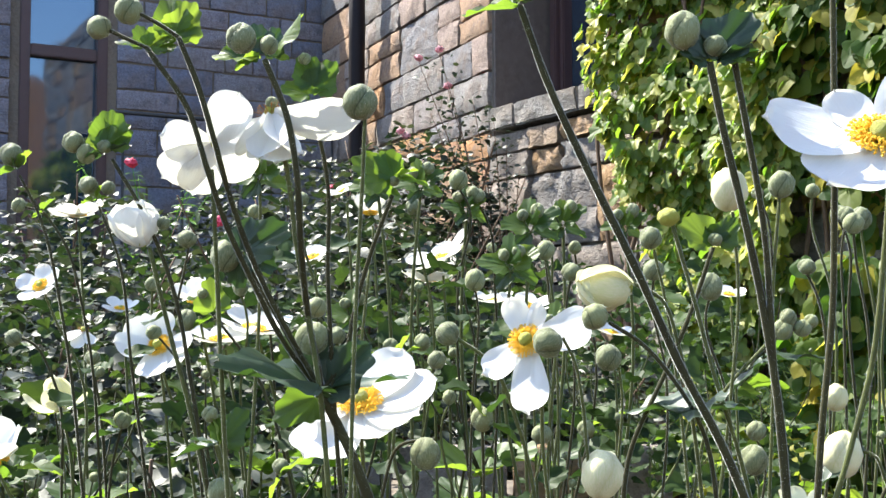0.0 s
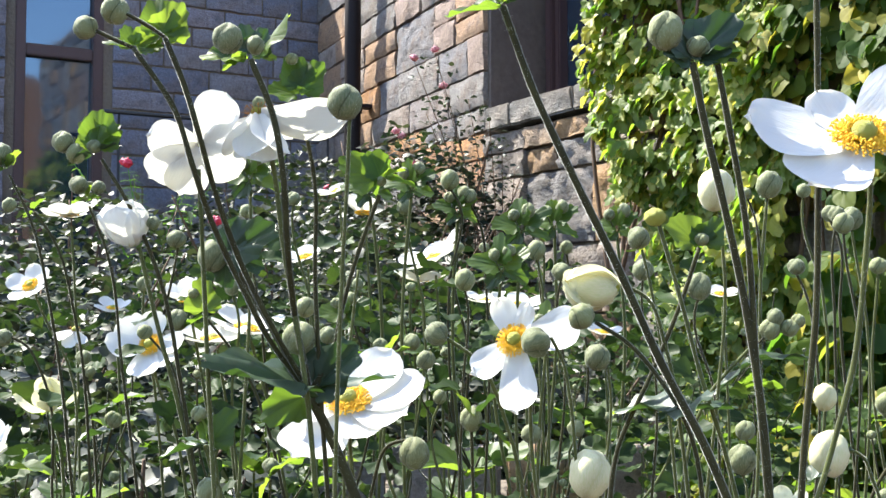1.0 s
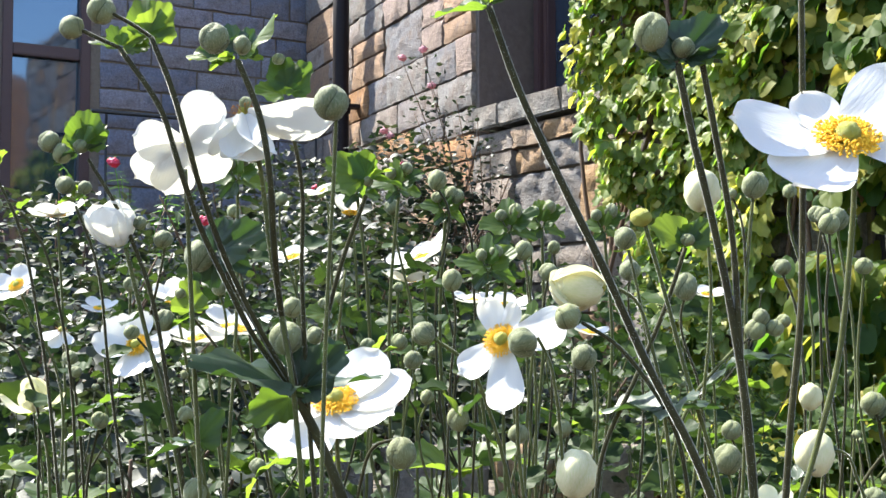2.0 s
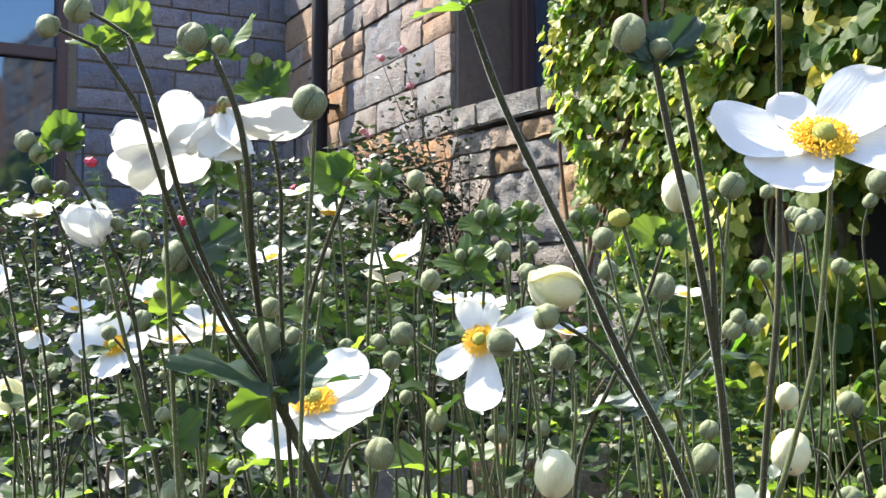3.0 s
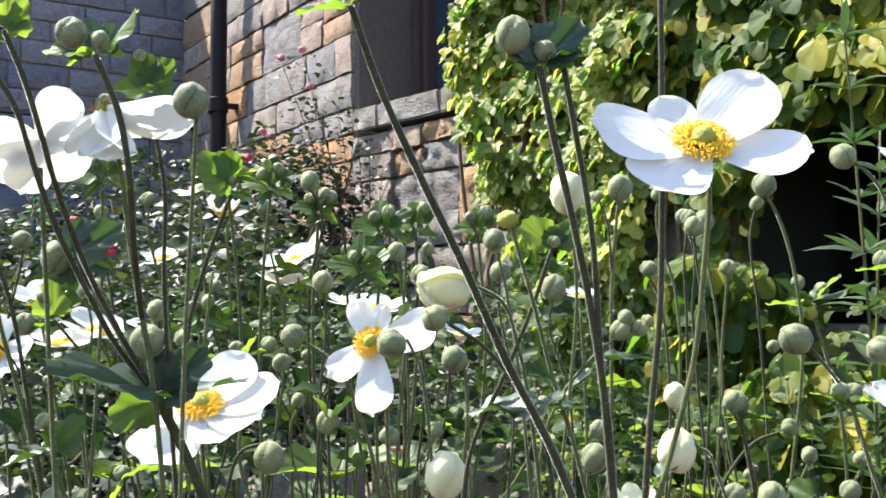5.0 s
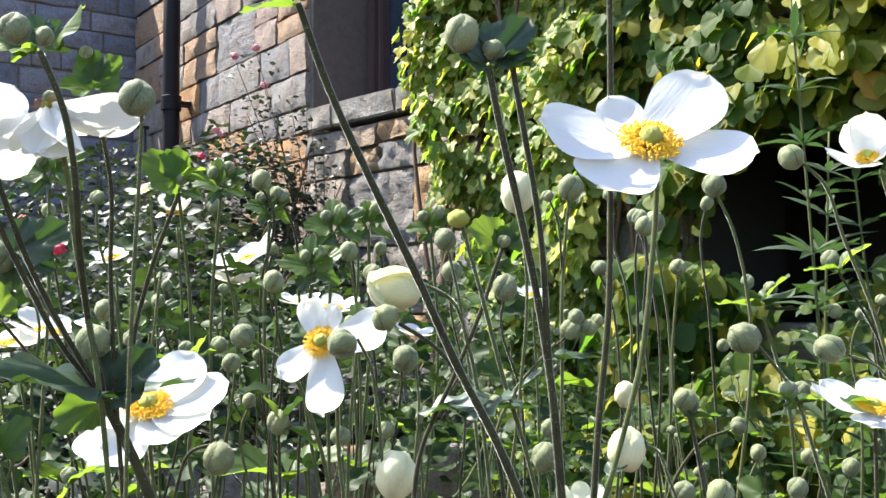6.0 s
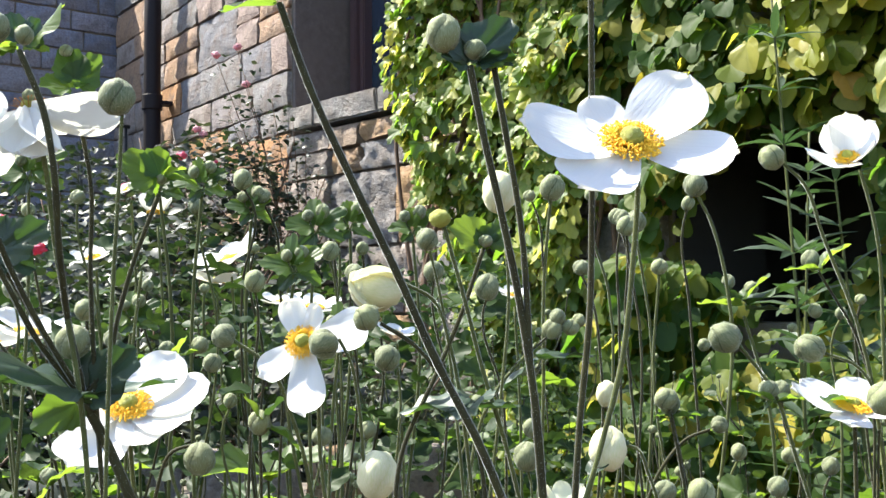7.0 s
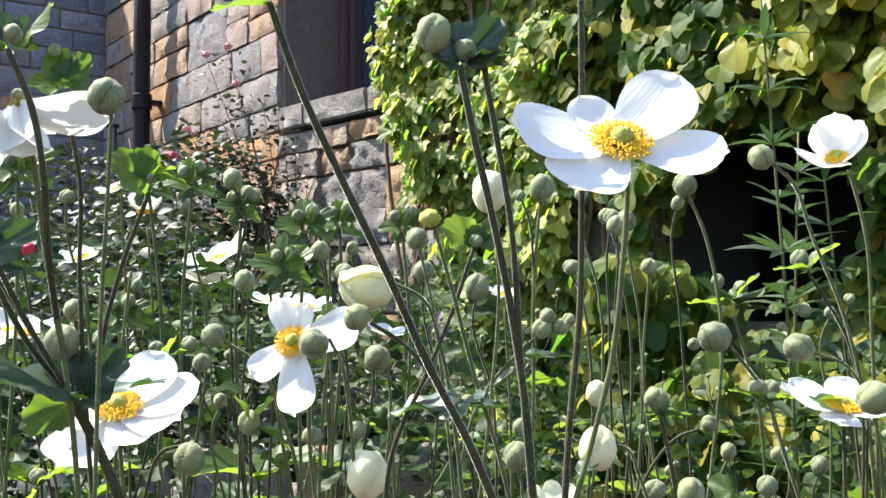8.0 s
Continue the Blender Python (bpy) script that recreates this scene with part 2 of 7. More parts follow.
# near-black colour stands in for the shade inside rooms and the wall opening
M_ROOM_SHADE = plain("room_shade", (0.035, 0.033, 0.032), 0.9, 10)
kg = Mat("window_glass").rough(0.04, 0.5)
# blue base, high IOR and blue tint strengthen and colour the sky's reflection
kg.color((0.02, 0.03, 0.05))
kg.b.inputs["IOR"].default_value = 2.4
kg.bump(kg.noise(2.5, 2), 0.06, 0.02)
kg.b.inputs["Specular Tint"].default_value = (0.55, 0.76, 1.0, 1)
M_GLASS = kg.m


# ---- mesh helpers ----
def mesh_of(name, verts, faces, mat, smooth=True):
    me = bpy.data.meshes.new(name)
    me.from_pydata([tuple(v) for v in verts], [], faces)
    me.materials.append(mat)
    if smooth:
        me.polygons.foreach_set("use_smooth", [True] * len(me.polygons))
    me.update()
    return me


def bm_mesh(name, bm, mat, smooth=False):
    me = bpy.data.meshes.new(name)
    bm.to_mesh(me)
    bm.free()
    me.materials.append(mat)
    if smooth:
        me.polygons.foreach_set("use_smooth", [True] * len(me.polygons))
    return me


def part(name, me, parent, m=None, label=""):
    """Links a mesh as one part under a thing or a part; m is in the parent's space."""
    ob = new(name, me)
    ob.parent = parent
    if m is not None:
        ob.matrix_basis = m
    if label:
        tagged(ob, label)
    return ob


def box_mesh(name, size, mat, bevel=0.004, centre=(0, 0, 0)):
    bm = bmesh.new()
    bmesh.ops.create_cube(bm, size=1)
    bmesh.ops.scale(bm, vec=size, verts=bm.verts)
    if bevel:
        bmesh.ops.bevel(bm, geom=bm.edges[:], offset=bevel, segments=2, affect="EDGES")
    bmesh.ops.translate(bm, vec=centre, verts=bm.verts)
    return bm_mesh(name, bm, mat)


def spline(pts, per=6):
    """A smooth line through the points."""
    p = [Vector(q) for q in pts]
    if len(p) == 2:
        return [p[0].lerp(p[1], k / per) for k in range(per + 1)]
    gap = [(p[i + 1] - p[i]).length + 1e-6 for i in range(len(p) - 1)]
    tan = []
    for i in range(len(p)):
        if i == 0:
            tan.append((p[1] - p[0]) / gap[0])
        elif i == len(p) - 1:
            tan.append((p[-1] - p[-2]) / gap[-1])
        else:
            a, c = gap[i - 1], gap[i]
            tan.append(((p[i] - p[i - 1]) / a * c + (p[i + 1] - p[i]) / c * a) / (a + c))
    out = []
    for i in range(len(p) - 1):
        for k in range(per):
            t = k / per
            h = gap[i]
            out.append(p[i] * (2 * t ** 3 - 3 * t * t + 1) + tan[i] * h * (t ** 3 - 2 * t * t + t) + p[i + 1] * (3 * t * t - 2 * t ** 3) + tan[i + 1] * h * (t ** 3 - t * t))
    return out + [p[-1]]


def tube(pts, r0, r1, sides=7, wobble=0.0):
    """Vertices and faces of a tapered tube along pts."""
    vs, fs = [], []
    side = Vector((1, 0, 0))
    for i, p in enumerate(pts):
        way = (pts[min(i + 1, len(pts) - 1)] - pts[max(i - 1, 0)]).normalized()
        side = (side - way * side.dot(way))
        side = side.normalized() if side.length > 1e-4 else way.orthogonal().normalized()
        up = way.cross(side)
        r = r0 + (r1 - r0) * i / (len(pts) - 1)
        r *= 1 + wobble * noise.noise(p * 90)
        for k in range(sides):
            a = 2 * math.pi * k / sides
            vs.append(p + side * (r * math.cos(a)) + up * (r * math.sin(a)))
    for i in range(len(pts) - 1):
        for k in range(sides):
            k2 = (k + 1) % sides
            fs.append((i * sides + k, i * sides + k2, (i + 1) * sides + k2, (i + 1) * sides + k))
    n = len(vs)
    fs.append(tuple(range(sides))[::-1])
    fs.append(tuple(range(n - sides, n)))
    return vs, fs


def aim(normal, spin=0.0):
    """A turn whose z runs along normal, with x kept level."""
    z = Vector(normal).normalized()
    x = Vector((1, 0, 0)) - z * z.x
    x = x.normalized() if x.length > 0.05 else Vector((0, 1, 0))
    y = z.cross(x)
    return Matrix((x, y, z)).transposed().to_4x4() @ Matrix.Rotation(spin, 4, "Z")


# ---- anemone pieces, shared by all plants ----
def petal_mesh(name, seed, width, cup, ripple, mat, notch=0.06):
    """One sepal 1 m long along x, to be scaled."""
    rng = random.Random(seed)
    nu, nv = 18, 14
    vs, fs = [], []
    ph = rng.uniform(0, 6)
    for i in range(nu + 1):
        u = i / nu
        w = width * (math.sin(math.pi * min(1, u * 0.5 + 0.07)) ** 0.8) * (1 if u < 0.5 else math.sqrt(max(0.0008, 1 - ((u - 0.5) / 0.5) ** 2.5)))
        for j in range(nv + 1):
            v = 2 * j / nv - 1
            x = u - notch * u ** 6 * (1 - 0.6 * math.cos(v * 3.2 + ph)) * 0.7 + 0.018 * u ** 3 * math.sin(4 * v + ph)
            z = cup * u * u - 0.06 * math.sin(math.pi * u) + 0.2 * width * v * v * (0.25 + 0.75 * u) * (1.1 - u * 0.6)
            z += ripple * u * math.sin(6 * v + ph + 4 * u) + ripple * 0.8 * math.sin(9 * u + 3 * v + ph)
            vs.append((x, w * v, z))
    for i in range(nu):
        for j in range(nv):
            a = i * (nv + 1) + j
            fs.append((a, a + nv + 1, a + nv + 2, a + 1))
    return mesh_of(name, vs, fs, mat)


PETALS = [petal_mesh("petal", k, 0.40 + 0.03 * (k % 3), 0.05 + 0.03 * (k % 2), 0.006 + 0.003 * (k % 3), M_PETAL, 0.025) for k in range(5)]
NARROW = [petal_mesh("petal", 60 + k, 0.27 + 0.04 * k, 0.06, 0.014, M_PETAL, 0.12) for k in range(3)]
CREAMS = [petal_mesh("cream_petal", 10 + k, 0.46, 0.42, 0.015, M_CREAM) for k in range(3)]
CUPPED = [petal_mesh("cupped_petal", 20 + k, 0.46, 0.36, 0.016, M_PETAL) for k in range(3)]


def stamen_mesh(mat, seed, count=520):
    """A ring of filaments with anthers, for a flower of radius 1."""
    rng = random.Random(seed)
    vs, fs = [], []
    for k in range(count):
        a = rng.uniform(0, 2 * math.pi)
        ring = rng.random()
        r = 0.15 + 0.19 * ring
        top = Vector((r * math.cos(a), r * math.sin(a), 0.11 - 0.06 * ring + rng.uniform(-0.02, 0.02)))
        foot = Vector((0.09 * math.cos(a), 0.09 * math.sin(a), 0.0))
        tv, tf = tube([foot, foot.lerp(top, 0.5) + Vector((0, 0, 0.012)), top], 0.005, 0.004, 3)
        n = len(vs)
        vs += tv
        fs += [tuple(q + n for q in f) for f in tf]
        s = rng.uniform(0.012, 0.019)
        n = len(vs)
        for d in ((s, 0, 0), (0, s, 0), (-s, 0, 0), (0, -s, 0), (0, 0, s), (0, 0, -s)):
            vs.append(top + Vector(d))
        fs += [(n + q, n + (q + 1) % 4, n + 4) for q in range(4)] + [(n + (q + 1) % 4, n + q, n + 5) for q in range(4)]
    return mesh_of("stamen_ring", vs, fs, mat)


def ball_mesh(name, mat, seams=0, flat=1.0, twist=0.0, pit=0.0, rings=14, segs=30):
    """A ball of radius 1 with seams between closed sepals."""
    vs, fs = [], []
    for i in range(rings + 1):
        th = math.pi * i / rings
        for j in range(segs):
            ph = 2 * math.pi * j / segs
            r = 1 + pit * noise.noise(Vector((math.cos(ph) * math.sin(th), math.sin(ph) * math.sin(th), math.cos(th))) * 2.2)
            if seams:
                s = abs(math.sin(seams * 0.5 * (ph + twist * th)))
                r -= 0.15 * math.sin(th) ** 0.5 * max(0, 1 - s * 4.5) - 0.05 * math.sin(th) * s
            vs.append((r * math.sin(th) * math.cos(ph), r * math.sin(th) * math.sin(ph), flat * r * math.cos(th)))
    for i in range(rings):
        for j in range(segs):
            j2 = (j + 1) % segs
            fs.append((i * segs + j, (i + 1) * segs + j, (i + 1) * segs + j2, i * segs + j2))
    return mesh_of(name, vs, fs, mat)


def hairs(me, roots, length, width, rng):
    """Adds fine hairs to a mesh; roots are (point, outward way) pairs."""
    bm = bmesh.new()
    bm.from_mesh(me)
    me.materials.append(M_HAIR)
    for at, out in roots:
        way = (out + Vector((rng.uniform(-.5, .5), rng.uniform(-.5, .5), rng.uniform(-.2, .7)))).normalized()
        side = way.orthogonal().normalized()
        side = (side * math.cos(rng.uniform(0, 3)) + way.cross(side) * math.sin(rng.uniform(0, 3))).normalized() * width
        tri = [bm.verts.new(at - side), bm.verts.new(at + side), bm.verts.new(at + way * length * rng.uniform(0.5, 1.2))]
        bm.faces.new(tri).material_index = 1
    bm.to_mesh(me)
    bm.free()
    return me


BUDS = [ball_mesh("bud", M_BUD, 3, 0.94 + 0.08 * k, 0.7, 0.08) for k in range(3)]
BUDS_CREAM = [ball_mesh("bud", M_BUD_CREAM, 3, 1.1, 0.7, 0.1) for k in range(2)]
for pool in (BUDS, BUDS_CREAM[:1]):
    for k, me in enumerate(pool):
        rng = random.Random(70 + k)
        hairs(me, [(v.co * 0.98, v.co.normalized()) for v in rng.choices(list(me.vertices), k=520)], 0.085, 0.006, rng)
PISTIL = ball_mesh("pistil", M_PISTIL, 0, 0.85, 0, 0.12)
STAMENS = stamen_mesh(M_STAMEN, 3)
STAMENS_SPENT = stamen_mesh(M_SPENT, 4, 60)


def leaf_mesh(name, seed, mat, lobes=3, depth=0.45, width=0.5, fold=0.25, droop=0.15, teeth=0.06, steps=44):
    """A toothed, lobed blade 1 m long along x, folded along its middle."""
    rng = random.Random(seed)
    ph = rng.uniform(0, 1)
    rim = []
    for k in range(steps + 1):
        a = -math.pi * 0.94 + 2 * math.pi * 0.94 * k / steps
        lob = abs(math.cos(a * lobes * 0.5)) ** 0.55
        r = 0.5 * ((1 - depth) + depth * lob) * (1 + teeth * math.cos(a * lobes * 4.0)) * (1 + 0.08 * math.sin(3 * a + ph * 6))
        back = 0.5 + 0.5 * math.cos(a)
        rim.append((0.40 + r * math.cos(a) * (1.15 if back > 0.5 else 0.85), r * math.sin(a) * 2 * width))
    vs, fs = [], []
    for ring in (0.0, 0.55, 1.0):
        for x, y in rim:
            px, py = x * ring + 0.12 * (1 - ring), y * ring
            z = fold * abs(py) - droop * px * px + 0.05 * ring * math.sin(11 * px + 7 * py + ph * 6) + 0.035 * ring * math.sin(17 * py + ph * 9)
            vs.append((px, py, z))
    n = steps + 1
    for r in range(2):
        for k in range(steps):
            fs.append((r * n + k, r * n + k + 1, (r + 1) * n + k + 1, (r + 1) * n + k))
    return mesh_of(name, vs, fs, mat)


LEAVES = [leaf_mesh("bract_leaf", k, M_LEAF, 3, 0.30, 0.50, 0.15 + 0.06 * k, 0.1 + 0.12 * (k % 3), 0.055, 72) for k in range(4)]
LEAVES_DARK = [leaf_mesh("bract_leaf", 30 + k, M_LEAF_SHADED, 3, 0.32, 0.47, 0.25, 0.15, 0.055, 72) for k in range(2)]
LEAVES_LONG = [leaf_mesh("bract_leaf", 40 + k, M_LEAF_SHADED, 3, 0.22, 0.33, 0.25, 0.12, 0.09) for k in range(2)]
COUNT = [0]


def anemone(x, y, label="Japanese anemone with grey-green buds on hairy stems in the bed"):
    e = new("anemone")
    e.location = (x, y, 0)
    return tagged(e, label, "flower plant", "anemones in the bed")


def stem(p, pts, r0, r1, green=False):
    """A hairy stem through pts; hairs stand only on its upper, open part."""
    o = p.location
    line = [q - o for q in spline(pts)]
    vs, fs = tube(line, r0, r1, 7, 0.12)
    me = mesh_of("stem", vs, fs, M_STEM_GREEN if green else M_STEM)
    if o.y and o.y < 1.0:
        rng = random.Random(len(pts) + pts[-1][2])
        roots = []
        for i in range(len(line) - 1):
            if line[i + 1].z < 0.72:
                continue
            way = line[i + 1] - line[i]
            side = way.orthogonal().normalized()
            other = way.normalized().cross(side)
            r = r0 + (r1 - r0) * i / (len(line) - 1)
            for _ in range(int(way.length * 7000)):
                a = rng.uniform(0, 6.283)
                out = side * math.cos(a) + other * math.sin(a)
                roots.append((line[i] + way * rng.random() + out * r * 0.9, out))
        hairs(me, roots, 0.0009, 0.00006, rng)
    part("stem", me, p)


def put_at(p, at, turn, size):
    return Matrix.Translation(Vector(at) - p.location) @ turn @ Matrix.Diagonal((*(size if isinstance(size, tuple) else (size,) * 3), 1))


def bud(p, at, r, way=(0, 0, 1), cream=False):
    COUNT[0] += 1
    k = COUNT[0]
    me = BUDS_CREAM[k % 2] if cream else BUDS[k % 3]
    part("bud", me, p, put_at(p, at, aim(way, k * 1.3), (r, r * 0.96, r * (1.08 if cream else 1.0))), "cream bud about to open" if cream else "")


def seed_head(p, at, r):
    part("seed_head", PISTIL, p, put_at(p, at, aim((0, -0.1, 1)), r), "bare yellow-green seed head")


def leaf(p, at, way, size, dark=False, long=False, roll=0.0, up=(0, 0, 1)):
    """A bract leaf from at, pointing along way."""
    COUNT[0] += 1
    x = Vector(way).normalized()
    z = Vector(up) - x * x.dot(Vector(up))
    z = z.normalized() if z.length > 0.05 else x.orthogonal().normalized()
    turn = Matrix((x, z.cross(x), z)).transposed().to_4x4() @ Matrix.Rotation(radians(roll), 4, "X")
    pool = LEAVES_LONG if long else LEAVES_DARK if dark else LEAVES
    part("bract_leaf", pool[COUNT[0] % len(pool)], p, put_at(p, at, turn, size), "leaf coloured dark green for shade" if dark else "")


def whorl(p, at, size, count=3, turn=0.0, rise=0.5, dark=False):
    for k in range(count):
        a = turn + 2 * math.pi * k / count
        leaf(p, at, (math.cos(a), math.sin(a), rise), size * (0.85 + 0.3 * ((k * 7 + COUNT[0]) % 5) / 4), dark, roll=(COUNT[0] * 37) % 50 - 25)


def flower(p, at, normal, r, petals, pool=None, spent=False, bare=False):
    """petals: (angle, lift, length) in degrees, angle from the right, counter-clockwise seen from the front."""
    COUNT[0] += 1
    head = part("flower", PISTIL, p, put_at(p, Vector(at) + Vector(normal).normalized() * 0.10 * r, aim(normal), r * 0.125), "white flower with a yellow centre")
    inv = Matrix.Diagonal((8.0, 8.0, 8.0, 1)) @ Matrix.Translation((0, 0, -0.1))
    if not bare:
        part("stamen_ring", STAMENS_SPENT if spent else STAMENS, head, inv @ Matrix.Translation((0, 0, 0.01)), "orange-yellow stamens")
    pool = pool or PETALS
    for k, (a, lift, length) in enumerate(petals):
        m = Matrix.Rotation(radians(a), 4, "Z") @ Matrix.Translation((0.04, 0, 0.002 * k)) @ Matrix.Rotation(radians(-lift), 4, "Y") @ Matrix.Diagonal((length, length, length, 1))
        part("petal", pool[(k + COUNT[0]) % len(pool)], head, inv @ m)


FIVE = [(90, 12, 0.95), (162, 15, 1.0), (234, 8, 0.97), (306, 12, 1.0), (18, 18, 0.96)]
SIX = [(80, 15, 0.9), (140, 20, 1.0), (205, 8, 0.95), (262, 5, 1.0), (318, 10, 0.95), (20, 22, 1.0)]
CUP = [(90, 50, 0.95), (162, 45, 1.0), (234, 38, 0.97), (306, 42, 1.0), (18, 52, 0.96)]

# ---- the house: a sunlit rubble wall, an inner corner and a shaded wing ----
WALL_AT = Vector((0.224, 5.24, 0))          # far jamb of the window, at the wall's face
ALONG = Vector((0.5, -0.866, 0))            # along the wall, towards the camera
OUT = Vector((-0.866, -0.5, 0))             # out of the wall's face
FACE = Matrix((ALONG, -OUT, Vector((0, 0, 1)))).transposed().to_4x4()
FACE.translation = WALL_AT                  # x along the wall, y into it, z up
PIER_ALONG = Vector((0.391, -0.921, 0)).normalized()   # the wall beyond the window turns a little away
PIER_OUT = Vector((PIER_ALONG.y, -PIER_ALONG.x, 0))
PIER = Matrix((PIER_ALONG, -PIER_OUT, Vector((0, 0, 1)))).transposed().to_4x4()
PIER.translation = WALL_AT
S0, S1, TOP = -2.55, 4.6, 3.9
SILL_Z, WIN_W, WIN_H = 1.79, 1.05, 1.5


def stone_mesh(name, seed, w, h, d, mat, rugged=0.012):
    """A rough-faced block, w wide, h high, its face towards -y."""
    rng = random.Random(seed)
    nx, nz = max(4, int(w / 0.028)), max(4, int(h / 0.028))
    vs, fs = [], []
    off = Vector((rng.uniform(0, 50), rng.uniform(0, 50), rng.uniform(0, 50)))
    for i in range(nx + 1):
        for j in range(nz + 1):
            u, v = i / nx, j / nz
            x, z = (u - 0.5) * w, (v - 0.5) * h
            rim = i in (0, nx) or j in (0, nz)
            q = Vector((x, 0, z)) * 10 + off
            y = -d - rugged * (noise.noise(q) + 0.6 * noise.noise(q * 2.7) + 0.5)
            y -= 0.5 * rugged * noise.noise(q * 6.5)
            if rim:
                y += 0.006
            x += 0.005 * noise.noise(q * 1.3) * (abs(u - 0.5) * 2) ** 2
            z += 0.005 * noise.noise(q * 1.3 + off) * (abs(v - 0.5) * 2) ** 2
            vs.append((x, y, z))
    for i in range(nx):
        for j in range(nz):
            a = i * (nz + 1) + j
            fs.append((a, a + nz + 1, a + nz + 2, a + 1))
    base = len(vs)
    edge = [i * (nz + 1) for i in range(nx + 1)] + [nx * (nz + 1) + j for j in range(1, nz + 1)] + \
        [i * (nz + 1) + nz for i in range(nx - 1, -1, -1)] + [j for j in range(nz - 1, 0, -1)]
    for k in edge:
        vs.append(vs[k])
    for k in edge:
        vs.append((vs[k][0], 0.01, vs[k][2]))
    n = len(edge)
    for k in range(n):
        k2 = (k + 1) % n
        fs.append((base + k, base + n + k, base + n + k2, base + k2))
    return mesh_of(name, vs, fs, mat, True)


def prism(name, corners, z0, z1, mat):
    """An upright block over a plan outline."""
    bm = bmesh.new()
    low = [bm.verts.new((x, y, z0)) for x, y in corners]
    bm.faces.new(low)
    ext = bmesh.ops.extrude_face_region(bm, geom=bm.faces[:])
    bmesh.ops.translate(bm, vec=(0, 0, z1 - z0), verts=[v for v in ext["geom"] if isinstance(v, bmesh.types.BMVert)])
    bmesh.ops.recalc_face_normals(bm, faces=bm.faces)
    return bm_mesh(name, bm, mat)


def rubble(wall, seed, x0, x1, z0, z1, mat, hole=None, course=(0.13, 0.24), length=(0.16, 0.46), depth=0.03, rugged=0.012):
    """Courses of rough blocks on the wall's face; the blocks are its parts."""
    rng = random.Random(seed)
    z = z0
    while z < z1 - 0.02:
        h = min(rng.uniform(*course), z1 - z)
        x = x0
        while x < x1 - 0.02:
            w = rng.uniform(*length)
            if x1 - x - w < 0.12:
                w = x1 - x
            if hole:
                a, b, c, d = hole
                if z + h > c + 0.01 and z < d - 0.01:
                    if x < a < x + w:
                        w = a - x
                    if a - 0.001 <= x < b:
                        x = b
                        continue
            if w > 0.05:
                cut = rng.uniform(0.4, 0.6) if h > 0.2 and rng.random() < 0.5 else 1.0
                for c0, c1 in ((0, cut), (cut, 1.0)):
                    hh = h * (c1 - c0)
                    if hh > 0.01:
                        me = stone_mesh("stone", rng.random(), w - 0.013, hh - 0.013, depth * rng.uniform(0.7, 1.4), mat, rugged)
                        part("stone", me, wall, Matrix.Translation((x + w / 2, 0, z + h * (c0 + c1) / 2)))
            x += w
        z += h


